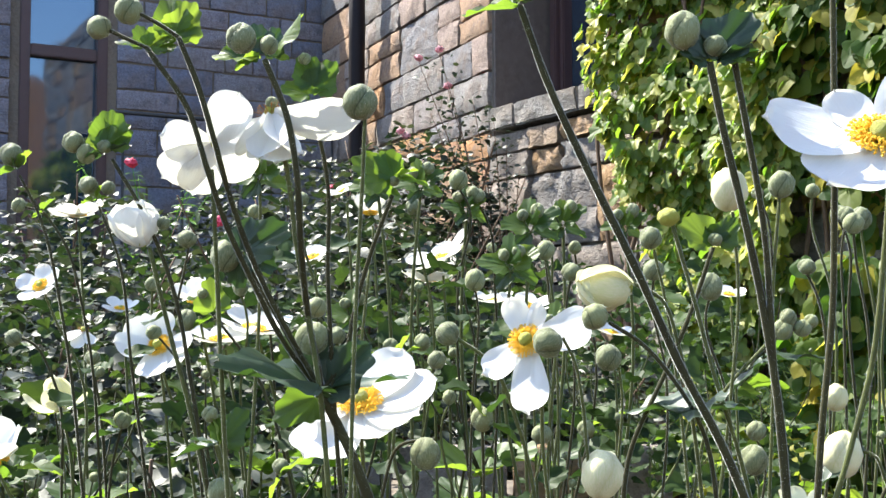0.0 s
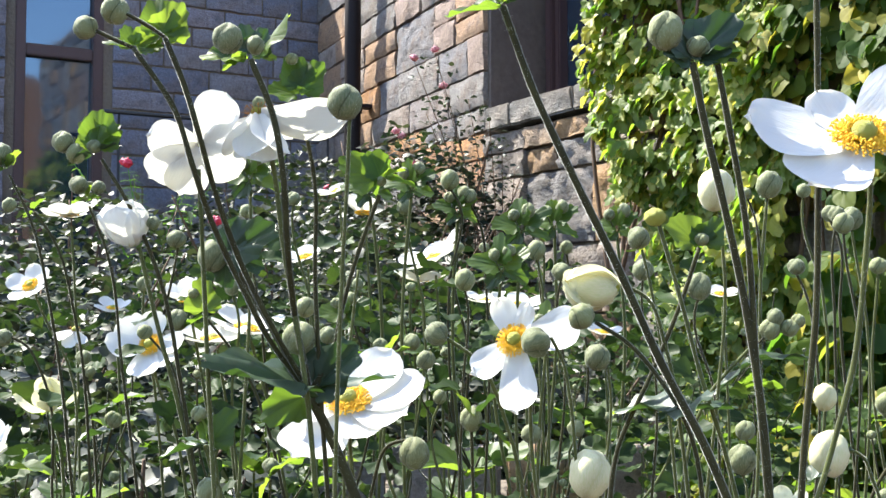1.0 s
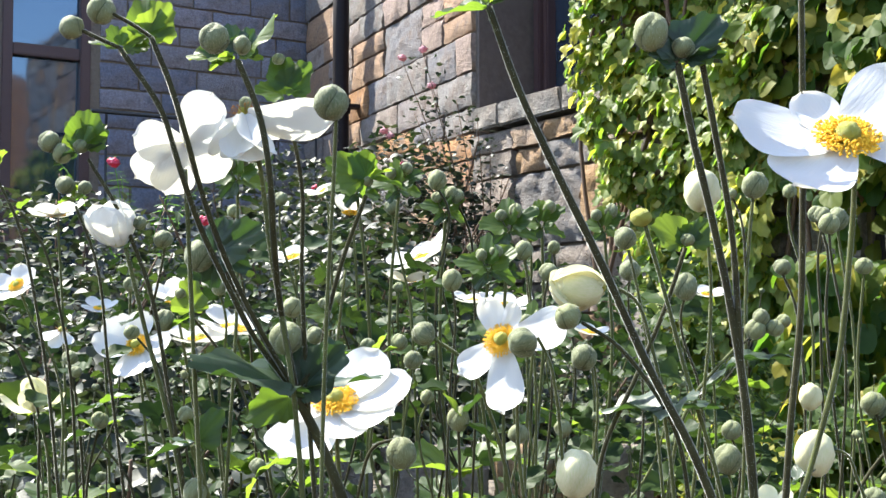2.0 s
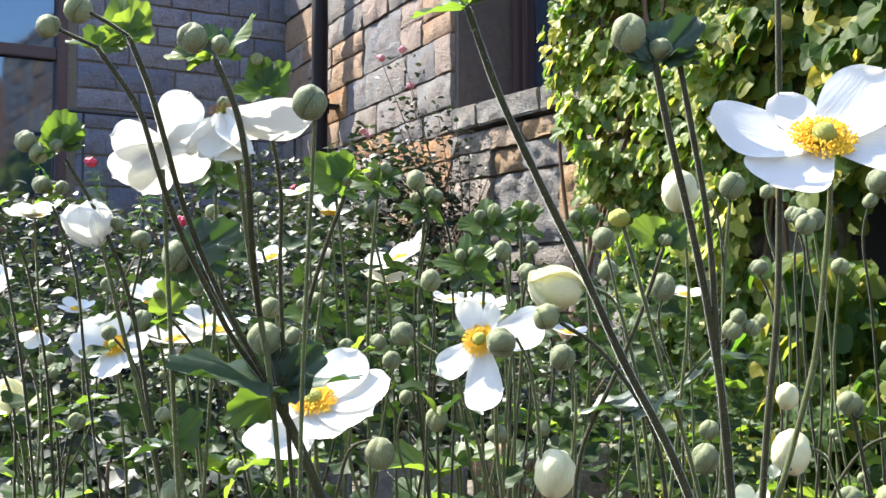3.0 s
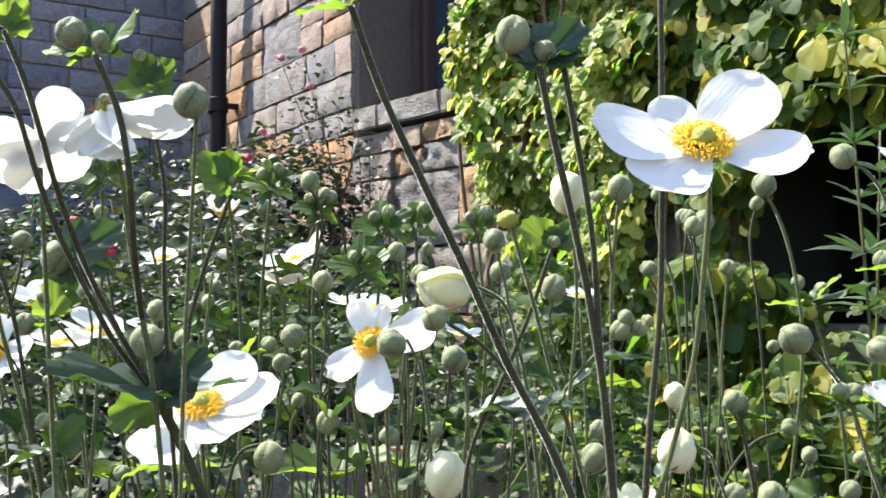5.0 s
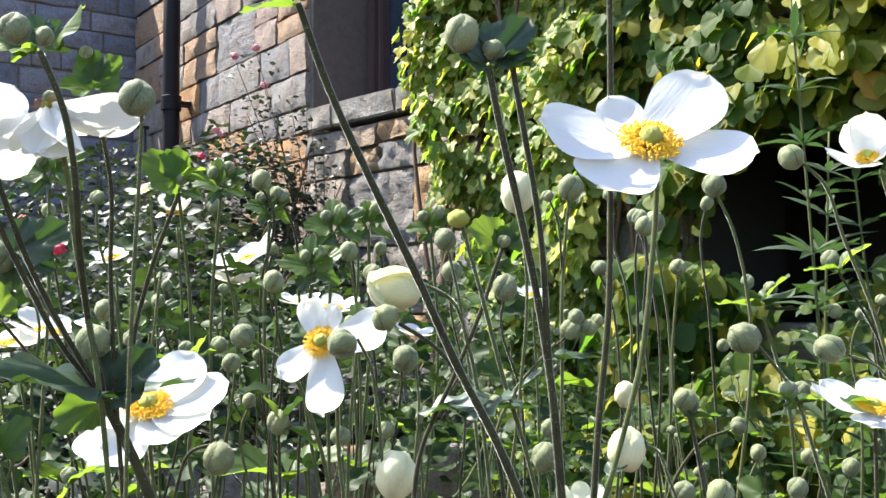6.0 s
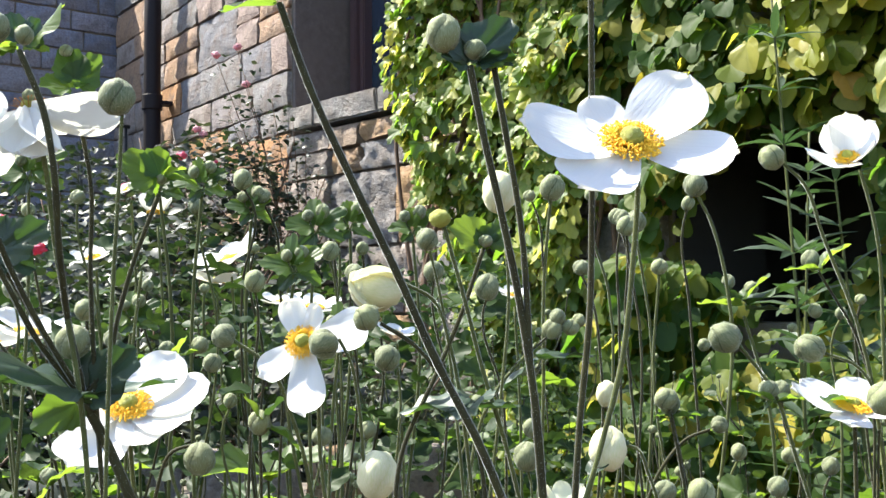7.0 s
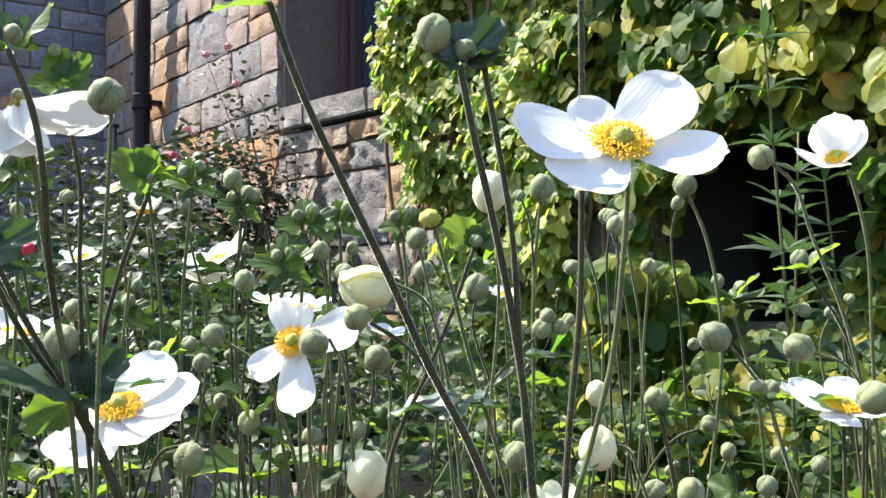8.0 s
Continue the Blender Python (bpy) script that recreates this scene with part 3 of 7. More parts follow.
def house():
    t = 0.45
    w = new("wall_sunlit")
    w.matrix_world = FACE
    tagged(w, "sunlit brown and grey rubble stone house wall", "wall", kind="structure")
    pier = new("wall_sunlit_pier")
    pier.matrix_world = PIER
    tagged(pier, "sunlit rubble wall of grey, beige and orange stones beside the window", "wall", kind="structure")
    part("wall_core", prism("wall_core", [(S0, 0), (0, 0), (-0.075, t), (S0, t)], 0, TOP, M_MORTAR), pier)
    part("wall_core", prism("wall_core", [(0.002, 0), (WIN_W - 0.002, 0), (WIN_W - 0.002, t), (0.002, t)], 0, SILL_Z - 0.11, M_MORTAR), w)
    part("wall_core", prism("wall_core", [(0.002, 0), (WIN_W - 0.002, 0), (WIN_W - 0.002, t), (0.002, t)], SILL_Z + WIN_H, TOP, M_MORTAR), w)
    h0, h1, hz1 = 2.14, 3.05, 1.42
    part("wall_core", prism("wall_core", [(WIN_W, 0), (h0, 0), (h0, t), (WIN_W, t)], 0, TOP, M_MORTAR), w)
    part("wall_core", prism("wall_core", [(h1, 0), (S1, 0), (S1, t), (h1, t)], 0, TOP, M_MORTAR), w)
    part("wall_core", prism("wall_core", [(h0 + .002, 0), (h1 - .002, 0), (h1 - .002, t), (h0 + .002, t)], hz1, TOP, M_MORTAR), w)
    part("wall_core", prism("wall_core", [(h0 + .002, 0.01), (h1 - .002, 0.01), (h1 - .002, t), (h0 + .002, t)], 0, 0.86, M_MORTAR), w)
    # made-up opening, lined near-black to give the dark gap among the leaves
    part("cellar_jamb", box_mesh("cellar_jamb", (0.016, 0.43, hz1 - 0.87), M_ROOM_SHADE, 0, (h0 + 0.012, 0.225, 0.435 + hz1 / 2)), w)
    part("cellar_jamb", box_mesh("cellar_jamb", (0.016, 0.43, hz1 - 0.87), M_ROOM_SHADE, 0, (h1 - 0.012, 0.225, 0.435 + hz1 / 2)), w)
    part("cellar_back", box_mesh("cellar_back", (h1 - h0 + 0.4, 0.02, 1.6), M_ROOM_SHADE, 0, ((h0 + h1) / 2, 0.95, 0.8)), w)
    part("cellar_side", box_mesh("cellar_side", (0.02, 0.49, 1.6), M_ROOM_SHADE, 0, (h0 - 0.19, 0.70, 0.8)), w)
    part("cellar_side", box_mesh("cellar_side", (0.02, 0.49, 1.6), M_ROOM_SHADE, 0, (h1 + 0.19, 0.70, 0.8)), w)
    part("cellar_top", box_mesh("cellar_top", (h1 - h0 + 0.4, 0.49, 0.02), M_ROOM_SHADE, 0, ((h0 + h1) / 2, 0.70, 1.61)), w)
    rubble(pier, 5, S0 + 0.01, 0.0, 0.95, TOP, M_STONE, course=(0.14, 0.28), length=(0.2, 0.62), rugged=0.011, depth=0.02)
    rubble(w, 6, 0.004, WIN_W, 0.05, SILL_Z - 0.115, M_STONE_LOW, course=(0.2, 0.34), length=(0.22, 0.5), rugged=0.026, depth=0.025)
    rubble(w, 7, WIN_W + 0.004, 2.13, 0.05, TOP, M_STONE_LOW, course=(0.2, 0.34))
    rubble(w, 9, 0.004, WIN_W, SILL_Z + WIN_H + 0.01, TOP, M_STONE, course=(0.2, 0.34))
    rubble(w, 10, 2.14, 3.05, hz1 + 0.01, TOP, M_STONE, course=(0.2, 0.34))
    rubble(w, 8, 3.06, S1 - 0.01, 0.05, TOP, M_STONE, course=(0.2, 0.34))
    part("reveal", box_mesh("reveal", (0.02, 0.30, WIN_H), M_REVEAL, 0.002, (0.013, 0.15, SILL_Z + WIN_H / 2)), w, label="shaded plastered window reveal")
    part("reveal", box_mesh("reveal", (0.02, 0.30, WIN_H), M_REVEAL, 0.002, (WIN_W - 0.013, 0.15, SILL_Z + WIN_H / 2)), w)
    # sill of rough slabs
    sill = new("window_sill_stone")
    sill.matrix_world = FACE
    tagged(sill, "projecting rough grey stone sill slabs under the window", "window sill", kind="structure")
    rng = random.Random(3)
    x = 0.05
    for wd in (0.20, 0.46, 0.34):
        bm = bmesh.new()
        bmesh.ops.create_cube(bm, size=1)
        bmesh.ops.scale(bm, vec=(wd - 0.008, 0.36, 0.10), verts=bm.verts)
        bmesh.ops.bevel(bm, geom=bm.edges[:], offset=0.008, segments=2, affect="EDGES")
        bmesh.ops.subdivide_edges(bm, edges=[e for e in bm.edges if e.calc_length() > 0.08], cuts=7, use_grid_fill=True)
        for v in bm.verts:
            v.co += Vector((0, 1, 0.5)) * 0.014 * noise.noise(v.co * 14 + Vector((x * 9, 0, 0)))
        part("sill_slab", bm_mesh("sill_slab", bm, M_SILL), sill, Matrix.Translation((x + wd / 2, 0.12, SILL_Z - 0.05)))
        x += wd
    # window set back in its reveal
    win = new("window_1")
    win.matrix_world = FACE @ Matrix.Translation((0.026, 0.30, SILL_Z))
    tagged(win, "dark window with purple-brown painted frame in a deep reveal", "window", kind="structure")
    W = WIN_W - 0.052
    for xx, ww in ((0.05, 0.10), (W / 2, 0.07), (W - 0.05, 0.10)):
        part("window_frame", box_mesh("window_frame", (ww, 0.07, WIN_H), M_FRAME, 0.006, (xx, 0.035, WIN_H / 2)), win)
        part("window_frame", box_mesh("window_frame", (ww * 0.45, 0.03, WIN_H - 0.02), M_FRAME, 0.005, (xx, -0.012, WIN_H / 2)), win)
    for zz in (0.04, WIN_H - 0.04):
        part("window_frame", box_mesh("window_frame", (W - 0.2, 0.06, 0.08), M_FRAME, 0.006, (W / 2, 0.04, zz)), win)
    for xx in (0.1 + (W / 2 - 0.135) / 2, W - 0.1 - (W / 2 - 0.135) / 2):
        part("pane", box_mesh("pane", (W / 2 - 0.137, 0.006, WIN_H - 0.16), M_GLASS, 0, (xx, 0.05, WIN_H / 2)), win)
    part("room_back", box_mesh("room_back", (W, 0.02, WIN_H), M_ROOM_SHADE, 0, (W / 2, 0.135, WIN_H / 2)), win)
    # rain pipe
    pipe = new("drainpipe")
    pipe.matrix_world = PIER @ Matrix.Translation((-1.50, -0.135, 0))
    tagged(pipe, "dark painted iron drainpipe on the stone wall", "drainpipe")
    vs, fs = tube([Vector((0, 0, z)) for z in (0.05, 0.8, 1.6, 2.4, 3.5)], 0.046, 0.046, 16)
    part("pipe", mesh_of("pipe", vs, fs, M_PIPE), pipe)
    for z in (0.9, 2.05, 3.1):
        vs, fs = tube([Vector((0, 0, z - 0.04)), Vector((0, 0, z - 0.035)), Vector((0, 0, z + 0.035)), Vector((0, 0, z + 0.04))], 0.056, 0.056, 16)
        part("collar", mesh_of("collar", vs, fs, M_PIPE), pipe)
        part("bracket", box_mesh("bracket", (0.09, 0.11, 0.02), M_PIPE, 0.003, (0, 0.085, z)), pipe)
    # shaded wing from the inner corner, running to the left
    corner = WALL_AT + PIER_ALONG * S0
    wing = new("wall_shaded_wing")
    frame_m = Matrix((-OUT, -ALONG, Vector((0, 0, 1)))).transposed().to_4x4()
    frame_m.translation = corner
    wing.matrix_world = frame_m                # x towards the corner and beyond, y into the wing
    tagged(wing, "stone wall of the house wing, tinted blue-grey for its shade", "wall", kind="structure")
    L, top = 5.5, 3.25
    a, b = -1.90, -1.40
    part("wall_core", prism("wall_core", [(b, 0), (-0.002, 0), (-0.002, 0.4), (b, 0.4)], 0, top, M_MORTAR), wing)
    part("wall_core", prism("wall_core", [(-L, 0), (a, 0), (a, 0.4), (-L, 0.4)], 0, top, M_MORTAR), wing)
    part("wall_core", prism("wall_core", [(a + .002, 0), (b - .002, 0), (b - .002, 0.4), (a + .002, 0.4)], 0, 0.9, M_MORTAR), wing)
    rubble(wing, 11, b + 0.05, -0.01, 0.05, top, M_STONE_SHADED, rugged=0.007, depth=0.013, course=(0.11, 0.19), length=(0.16, 0.4))
    rubble(wing, 12, -3.2, a - 0.05, 0.05, top, M_STONE_SHADED, rugged=0.009)
    w2 = new("window_2")
    w2.matrix_world = frame_m @ Matrix.Translation((a, 0.04, 0.9))
    tagged(w2, "narrow window with its sky reflection tinted blue, in a grey painted frame", "window", kind="structure")
    ww, hh = b - a, top - 0.9
    for xx in (0.03, ww - 0.03):
        part("window_frame", box_mesh("window_frame", (0.06, 0.1, hh), M_FRAME, 0.006, (xx, 0.0, hh / 2)), w2)
    for zz in (0.04, 1.50, hh - 0.04):
        part("window_frame", box_mesh("window_frame", (ww - 0.122, 0.08, 0.07), M_FRAME, 0.006, (ww / 2, 0.0, zz)), w2)
    for z0, z1 in ((0.076, 1.464), (1.536, hh - 0.076)):
        part("pane", box_mesh("pane", (ww - 0.124, 0.006, z1 - z0), M_GLASS, 0, (ww / 2, 0.01, (z0 + z1) / 2)), w2)
    part("room_back", box_mesh("room_back", (ww, 0.02, hh), M_ROOM_SHADE, 0, (ww / 2, 0.3, hh / 2)), w2)
    # thin handrail before the wing
    rail = new("handrail")
    rail.matrix_world = frame_m @ Matrix.Translation((0, -0.45, 0))
    tagged(rail, "thin black iron handrail before the shaded wall", "railing")
    vs, fs = tube([Vector((-1.5, 0, 2.0)), Vector((-0.66, 0, 2.0)), Vector((-0.13, 0, 2.0))], 0.012, 0.012, 8)
    part("rail", mesh_of("rail", vs, fs, M_IRON), rail)
    for x in (-1.42, -1.08, -0.75, -0.42, -0.15):
        vs, fs = tube([Vector((x, 0, 0.0)), Vector((x, 0, 1.0)), Vector((x, 0, 1.995))], 0.008, 0.008, 6)
        part("post", mesh_of("post", vs, fs, M_IRON), rail)


house()

# low rubble wall that holds the bed behind the first plants
low = new("wall_low")
low.location = (0, 2.18, 0)
tagged(low, "low rough brown rubble wall across the flower bed", "wall", kind="structure")
part("wall_core", prism("wall_core", [(-0.28, 0), (0.42, 0), (0.42, 0.2), (-0.28, 0.2)], 0, 0.56, M_MORTAR), low)
rubble(low, 15, -0.28, 0.42, 0.1, 0.66, M_STONE_LOW, course=(0.10, 0.17), length=(0.12, 0.3), rugged=0.03, depth=0.035)

# unseen brick gable behind the camera, added for the window glass to mirror
back = new("wall_garden_back")
back.location = (1.5, -7.0, 0)
tagged(back, "tall red brick gable, added out of view for the window's reflection", "wall", kind="structure")
part("wall_core", box_mesh("wall_core", (5.5, 0.3, 5.6), M_BRICK, 0.01, (7.4, 0, 2.8)), back)


def ground():
    n = 90
    vs, fs = [], []
    for i in range(n + 1):
        for j in range(n + 1):
            u, v = 2 * i / n - 1, 2 * j / n - 1
            x, y = 60 * u * abs(u) ** 2 + u * 3, 60 * v * abs(v) ** 2 + v * 3 + 2
            vs.append((x, y, 0.03 * noise.noise(Vector((x * 2, y * 2, 0))) - 0.02))
    for i in range(n):
        for j in range(n):
            a = i * (n + 1) + j
            fs.append((a, a + n + 1, a + n + 2, a + 1))
    g = new("ground", mesh_of("ground", vs, fs, M_SOIL))
    tagged(g, "dark brown garden soil under the plants", "ground", kind="structure")


ground()


# ---- anemones that stand apart ----
p = anemone(0.077, 0.658, "tall branching Japanese anemone with buds over a dark leaf whorl")
stem(p, [(0.077, 0.658, 0.0), (0.05, 0.645, 0.394), (-0.032, 0.608, 0.788), (-0.049, 0.607, 0.831), (-0.062, 0.606, 0.857)], 0.0031, 0.0025)
stem(p, [(-0.064, 0.606, 0.86), (-0.08, 0.585, 0.886), (-0.093, 0.574, 0.914), (-0.104, 0.563, 0.941), (-0.112, 0.552, 0.969), (-0.12, 0.551, 0.994), (-0.14, 0.55, 1.024)], 0.0015, 0.0014)
stem(p, [(-0.063, 0.606, 0.86), (-0.074, 0.585, 0.884), (-0.093, 0.573, 0.925), (-0.103, 0.562, 0.957), (-0.109, 0.551, 0.984), (-0.116, 0.55, 1.007), (-0.125, 0.549, 1.029)], 0.0015, 0.0014)
stem(p, [(-0.062, 0.606, 0.86), (-0.067, 0.584, 0.898), (-0.068, 0.562, 0.93), (-0.069, 0.55, 0.966), (-0.074, 0.549, 0.993), (-0.084, 0.548, 1.018)], 0.0017, 0.0016)
stem(p, [(-0.061, 0.606, 0.86), (-0.064, 0.605, 0.872), (-0.067, 0.605, 0.883)], 0.0011, 0.0011)
stem(p, [(-0.061, 0.605, 0.86), (-0.051, 0.604, 0.874), (-0.046, 0.603, 0.897), (-0.038, 0.601, 0.926), (-0.026, 0.599, 0.959)], 0.0013, 0.0012)
stem(p, [(-0.064, 0.606, 0.86), (-0.081, 0.605, 0.889), (-0.094, 0.604, 0.912), (-0.104, 0.604, 0.929)], 0.0012, 0.0011)
leaf(p, (-0.063, 0.606, 0.857), (-0.85, -0.2, -0.4), 0.026, up=(0, -1, 0.25))
leaf(p, (-0.06, 0.606, 0.859), (0.62, -0.35, 0.7), 0.034, True, up=(-0.2, -1, 0.4))
leaf(p, (-0.061, 0.606, 0.859), (-0.5, -0.05, 0.86), 0.022, True, up=(0, -1, 0.5))
bud(p, (-0.067, 0.604, 0.886), 0.0084, (0, 0, 1))
bud(p, (-0.112, 0.604, 0.928), 0.0075, (0, 0, 1))
leaf(p, (-0.062, 0.606, 0.859), (-0.6, -0.75, 0.3), 0.068, True, long=True, up=(0, -0.6, 1))
leaf(p, (-0.06, 0.606, 0.859), (0.6, -0.1, 0.79), 0.032, True, up=(-0.3, -1, 0.3))
leaf(p, (-0.06, 0.606, 0.859), (0.35, -0.09, 0.93), 0.023, True, up=(0.3, -1, 0.5))
leaf(p, (-0.06, 0.606, 0.857), (0.88, 0.38, 0.27), 0.045, True, long=True)
leaf(p, (-0.104, 0.604, 0.929), (0.8, -0.07, 0.59), 0.029, True, up=(0, -1, 0.4))
leaf(p, (-0.104, 0.604, 0.928), (-0.85, 0.0, 0.52), 0.016, True, up=(0, -1, 0.5))
leaf(p, (-0.104, 0.604, 0.929), (0.95, -0.05, -0.3), 0.020, True, up=(0, -1, 0.6))
leaf(p, (-0.104, 0.604, 0.929), (-0.17, 0.06, -0.98), 0.018, True, up=(0, -1, 0.2))
leaf(p, (-0.104, 0.604, 0.929), (0.21, -0.05, 0.98), 0.020, True, up=(0, -1, 0.2))
bud(p, (-0.163, 0.551, 1.034), 0.0058, (-0.7, 0, 0.5))
bud(p, (-0.149, 0.55, 1.042), 0.0066, (0, 0, 1))
stem(p, [(-0.14, 0.55, 1.024), (-0.151, 0.55, 1.029), (-0.159, 0.551, 1.033)], 0.0010, 0.0010)
stem(p, [(-0.125, 0.549, 1.029), (-0.134, 0.549, 1.035), (-0.143, 0.549, 1.04)], 0.0010, 0.0010)
leaf(p, (-0.153, 0.6, 1.035), (-0.9, 0.06, 0.42), 0.017, up=(0, -0.6, 1))
leaf(p, (-0.153, 0.6, 1.035), (0.81, -0.06, 0.58), 0.018, up=(0.2, -1, 0.4))
leaf(p, (-0.153, 0.6, 1.035), (-0.38, 0.0, 0.92), 0.013, up=(0, -1, 0.3))
leaf(p, (-0.151, 0.6, 1.035), (1.0, 0.0, 0.07), 0.014, up=(0, -0.7, 0.7))
leaf(p, (-0.138, 0.599, 1.039), (0.47, -0.05, 0.88), 0.022, up=(0.3, -1, 0.2))
leaf(p, (-0.139, 0.599, 1.041), (-0.09, -0.05, 0.99), 0.022, up=(0, -1, 0.2))
leaf(p, (-0.138, 0.599, 1.039), (0.84, 0.0, 0.54), 0.013, up=(0.2, -1, 0.5))
leaf(p, (-0.139, 0.599, 1.04), (-0.94, 0.1, -0.31), 0.010, up=(-0.2, -0.6, 0.7))
bud(p, (-0.095, 0.548, 1.028), 0.0071, (0, 0, 1))
bud(p, (-0.082, 0.548, 1.025), 0.0042, (0, 0, 1))
leaf(p, (-0.093, 0.598, 1.031), (-1.0, 0.04, 0.04), 0.025, up=(-0.2, -0.7, 0.8))
leaf(p, (-0.093, 0.598, 1.031), (-0.92, 0.0, 0.39), 0.021, up=(-0.2, -1, 0.4))
leaf(p, (-0.092, 0.598, 1.03), (0.47, -0.06, 0.88), 0.017, True, up=(0.2, -1, 0.3))
leaf(p, (-0.092, 0.598, 1.03), (0.99, -0.08, 0.15), 0.013, up=(0.2, -0.6, 0.8))
leaf(p, (-0.092, 0.598, 1.033), (-0.32, -0.06, 0.95), 0.016, True, up=(0, -1, 0.5))
leaf(p, (-0.089, 0.598, 1.032), (0.69, -0.07, 0.72), 0.028, roll=30, up=(0.8, -0.1, 0.5))
leaf(p, (-0.093, 0.598, 1.031), (-0.96, 0.07, -0.27), 0.015)
bud(p, (-0.025, 0.598, 0.966), 0.0026, (0, 0, 1))
leaf(p, (-0.024, 0.598, 0.966), (-0.87, 0.04, 0.5), 0.025, up=(0, -1, 0.3))
leaf(p, (-0.025, 0.598, 0.967), (-0.42, 0.0, 0.91), 0.017, up=(0.1, -1, 0.3))
leaf(p, (-0.024, 0.598, 0.967), (1.0, -0.05, -0.05), 0.019)
leaf(p, (-0.024, 0.598, 0.967), (0.74, -0.08, 0.66), 0.012)
leaf(p, (-0.025, 0.598, 0.967), (-0.35, 0.12, -0.93), 0.009)

p = anemone(-0.044, 0.536, "Japanese anemone stem topped by closed grey-green buds")
stem(p, [(-0.044, 0.536, 0.0), (-0.043, 0.524, 0.41), (-0.038, 0.486, 0.82), (-0.037, 0.484, 0.866), (-0.035, 0.481, 0.916), (-0.033, 0.479, 0.953), (-0.032, 0.478, 0.979)], 0.0010, 0.0008, True)
bud(p, (-0.034, 0.477, 0.985), 0.0072, (0, 0, 1))

p = anemone(-0.089, 0.630, "white Japanese anemone in full flower on a hairy stem")
stem(p, [(-0.089, 0.63, 0.0), (-0.093, 0.617, 0.403), (-0.105, 0.58, 0.805), (-0.108, 0.578, 0.859), (-0.111, 0.574, 0.928), (-0.113, 0.572, 0.969)], 0.0013, 0.0011, True)
flower(p, (-0.112, 0.571, 0.981), (-0.3, 0.75, 0.5), 0.0280, [(195, 6, 0.9), (303, 8, 0.98), (150, 2, 1.08), (118, -4, 1.0), (52, 6, 1.0), (345, 12, 0.62)], bare=True)

p = anemone(-0.031, 0.638, "white Japanese anemone in full flower on a hairy stem")
stem(p, [(-0.031, 0.638, 0.0), (-0.037, 0.625, 0.402), (-0.056, 0.588, 0.803), (-0.061, 0.586, 0.859), (-0.073, 0.582, 0.934), (-0.078, 0.58, 0.973), (-0.083, 0.579, 0.994)], 0.0015, 0.0012, True)
flower(p, (-0.085, 0.579, 0.996), (-0.1, 0.45, 0.9), 0.0301, [(8, -6, 1.42), (60, 0, 0.9), (120, 15, 0.9), (190, -55, 0.9), (245, -82, 1.0), (285, -86, 1.05), (318, -72, 1.05)], spent=True)
bud(p, (-0.085, 0.579, 1.003), 0.0031, (0, 0, 1))

p = anemone(-0.033, 0.658, "Japanese anemone stem topped by closed grey-green buds")
stem(p, [(-0.033, 0.658, 0.0), (-0.038, 0.645, 0.4), (-0.052, 0.608, 0.799), (-0.056, 0.605, 0.857), (-0.059, 0.602, 0.921), (-0.059, 0.6, 0.964), (-0.067, 0.598, 1.006)], 0.0014, 0.0011)
leaf(p, (-0.067, 0.598, 1.01), (-0.94, 0.0, 0.33), 0.018, roll=20, up=(0, -1, 0.3))
leaf(p, (-0.067, 0.598, 1.011), (0.56, -0.1, 0.82), 0.020, up=(0, -1, 0.2))
leaf(p, (-0.067, 0.598, 1.013), (-0.16, -0.05, 0.99), 0.020, up=(0, -1, 0.4))
leaf(p, (-0.067, 0.598, 1.01), (0.94, -0.1, 0.31), 0.010)
bud(p, (-0.071, 0.597, 1.029), 0.0032, (0, 0, 1))

p = anemone(-0.118, 0.865, "Japanese anemone stem topped by closed grey-green buds")
stem(p, [(-0.118, 0.865, 0.0), (-0.129, 0.853, 0.383), (-0.16, 0.815, 0.766), (-0.172, 0.812, 0.843), (-0.187, 0.808, 0.92), (-0.21, 0.807, 0.974), (-0.228, 0.806, 1.004)], 0.0017, 0.0014)
bud(p, (-0.255, 0.806, 1.016), 0.0073, (0, 0, 1))
bud(p, (-0.246, 0.806, 1.008), 0.0065, (0, 0, 1))
bud(p, (-0.233, 0.805, 1.013), 0.0050, (0, 0, 1))
leaf(p, (-0.231, 0.806, 1.01), (0.1, -0.07, 0.99), 0.030, up=(0, -1, 0.3))
leaf(p, (-0.231, 0.805, 1.011), (-0.41, 0.0, 0.91), 0.025, up=(-0.3, -1, 0.3))
leaf(p, (-0.231, 0.805, 1.011), (0.61, -0.04, 0.79), 0.023, up=(0.2, -1, 0.3))
leaf(p, (-0.231, 0.806, 1.009), (0.9, -0.06, 0.42), 0.017, True)
leaf(p, (-0.233, 0.806, 1.008), (-0.96, 0.05, -0.29), 0.021, True)

p = anemone(-0.190, 0.949, "Japanese anemone stem topped by closed grey-green buds")
stem(p, [(-0.19, 0.949, 0.0), (-0.199, 0.937, 0.377), (-0.223, 0.899, 0.753), (-0.236, 0.894, 0.858), (-0.247, 0.89, 0.943), (-0.261, 0.889, 0.979)], 0.0014, 0.0011)
bud(p, (-0.269, 0.888, 0.995), 0.0072, (0, 0, 1))
bud(p, (-0.254, 0.888, 0.993), 0.0051, (0, 0, 1))
leaf(p, (-0.264, 0.888, 0.985), (-0.95, 0.1, -0.29), 0.011)
leaf(p, (-0.262, 0.888, 0.985), (0.98, 0.0, 0.18), 0.011)
leaf(p, (-0.262, 0.888, 0.985), (0.09, 0.0, 1.0), 0.011)

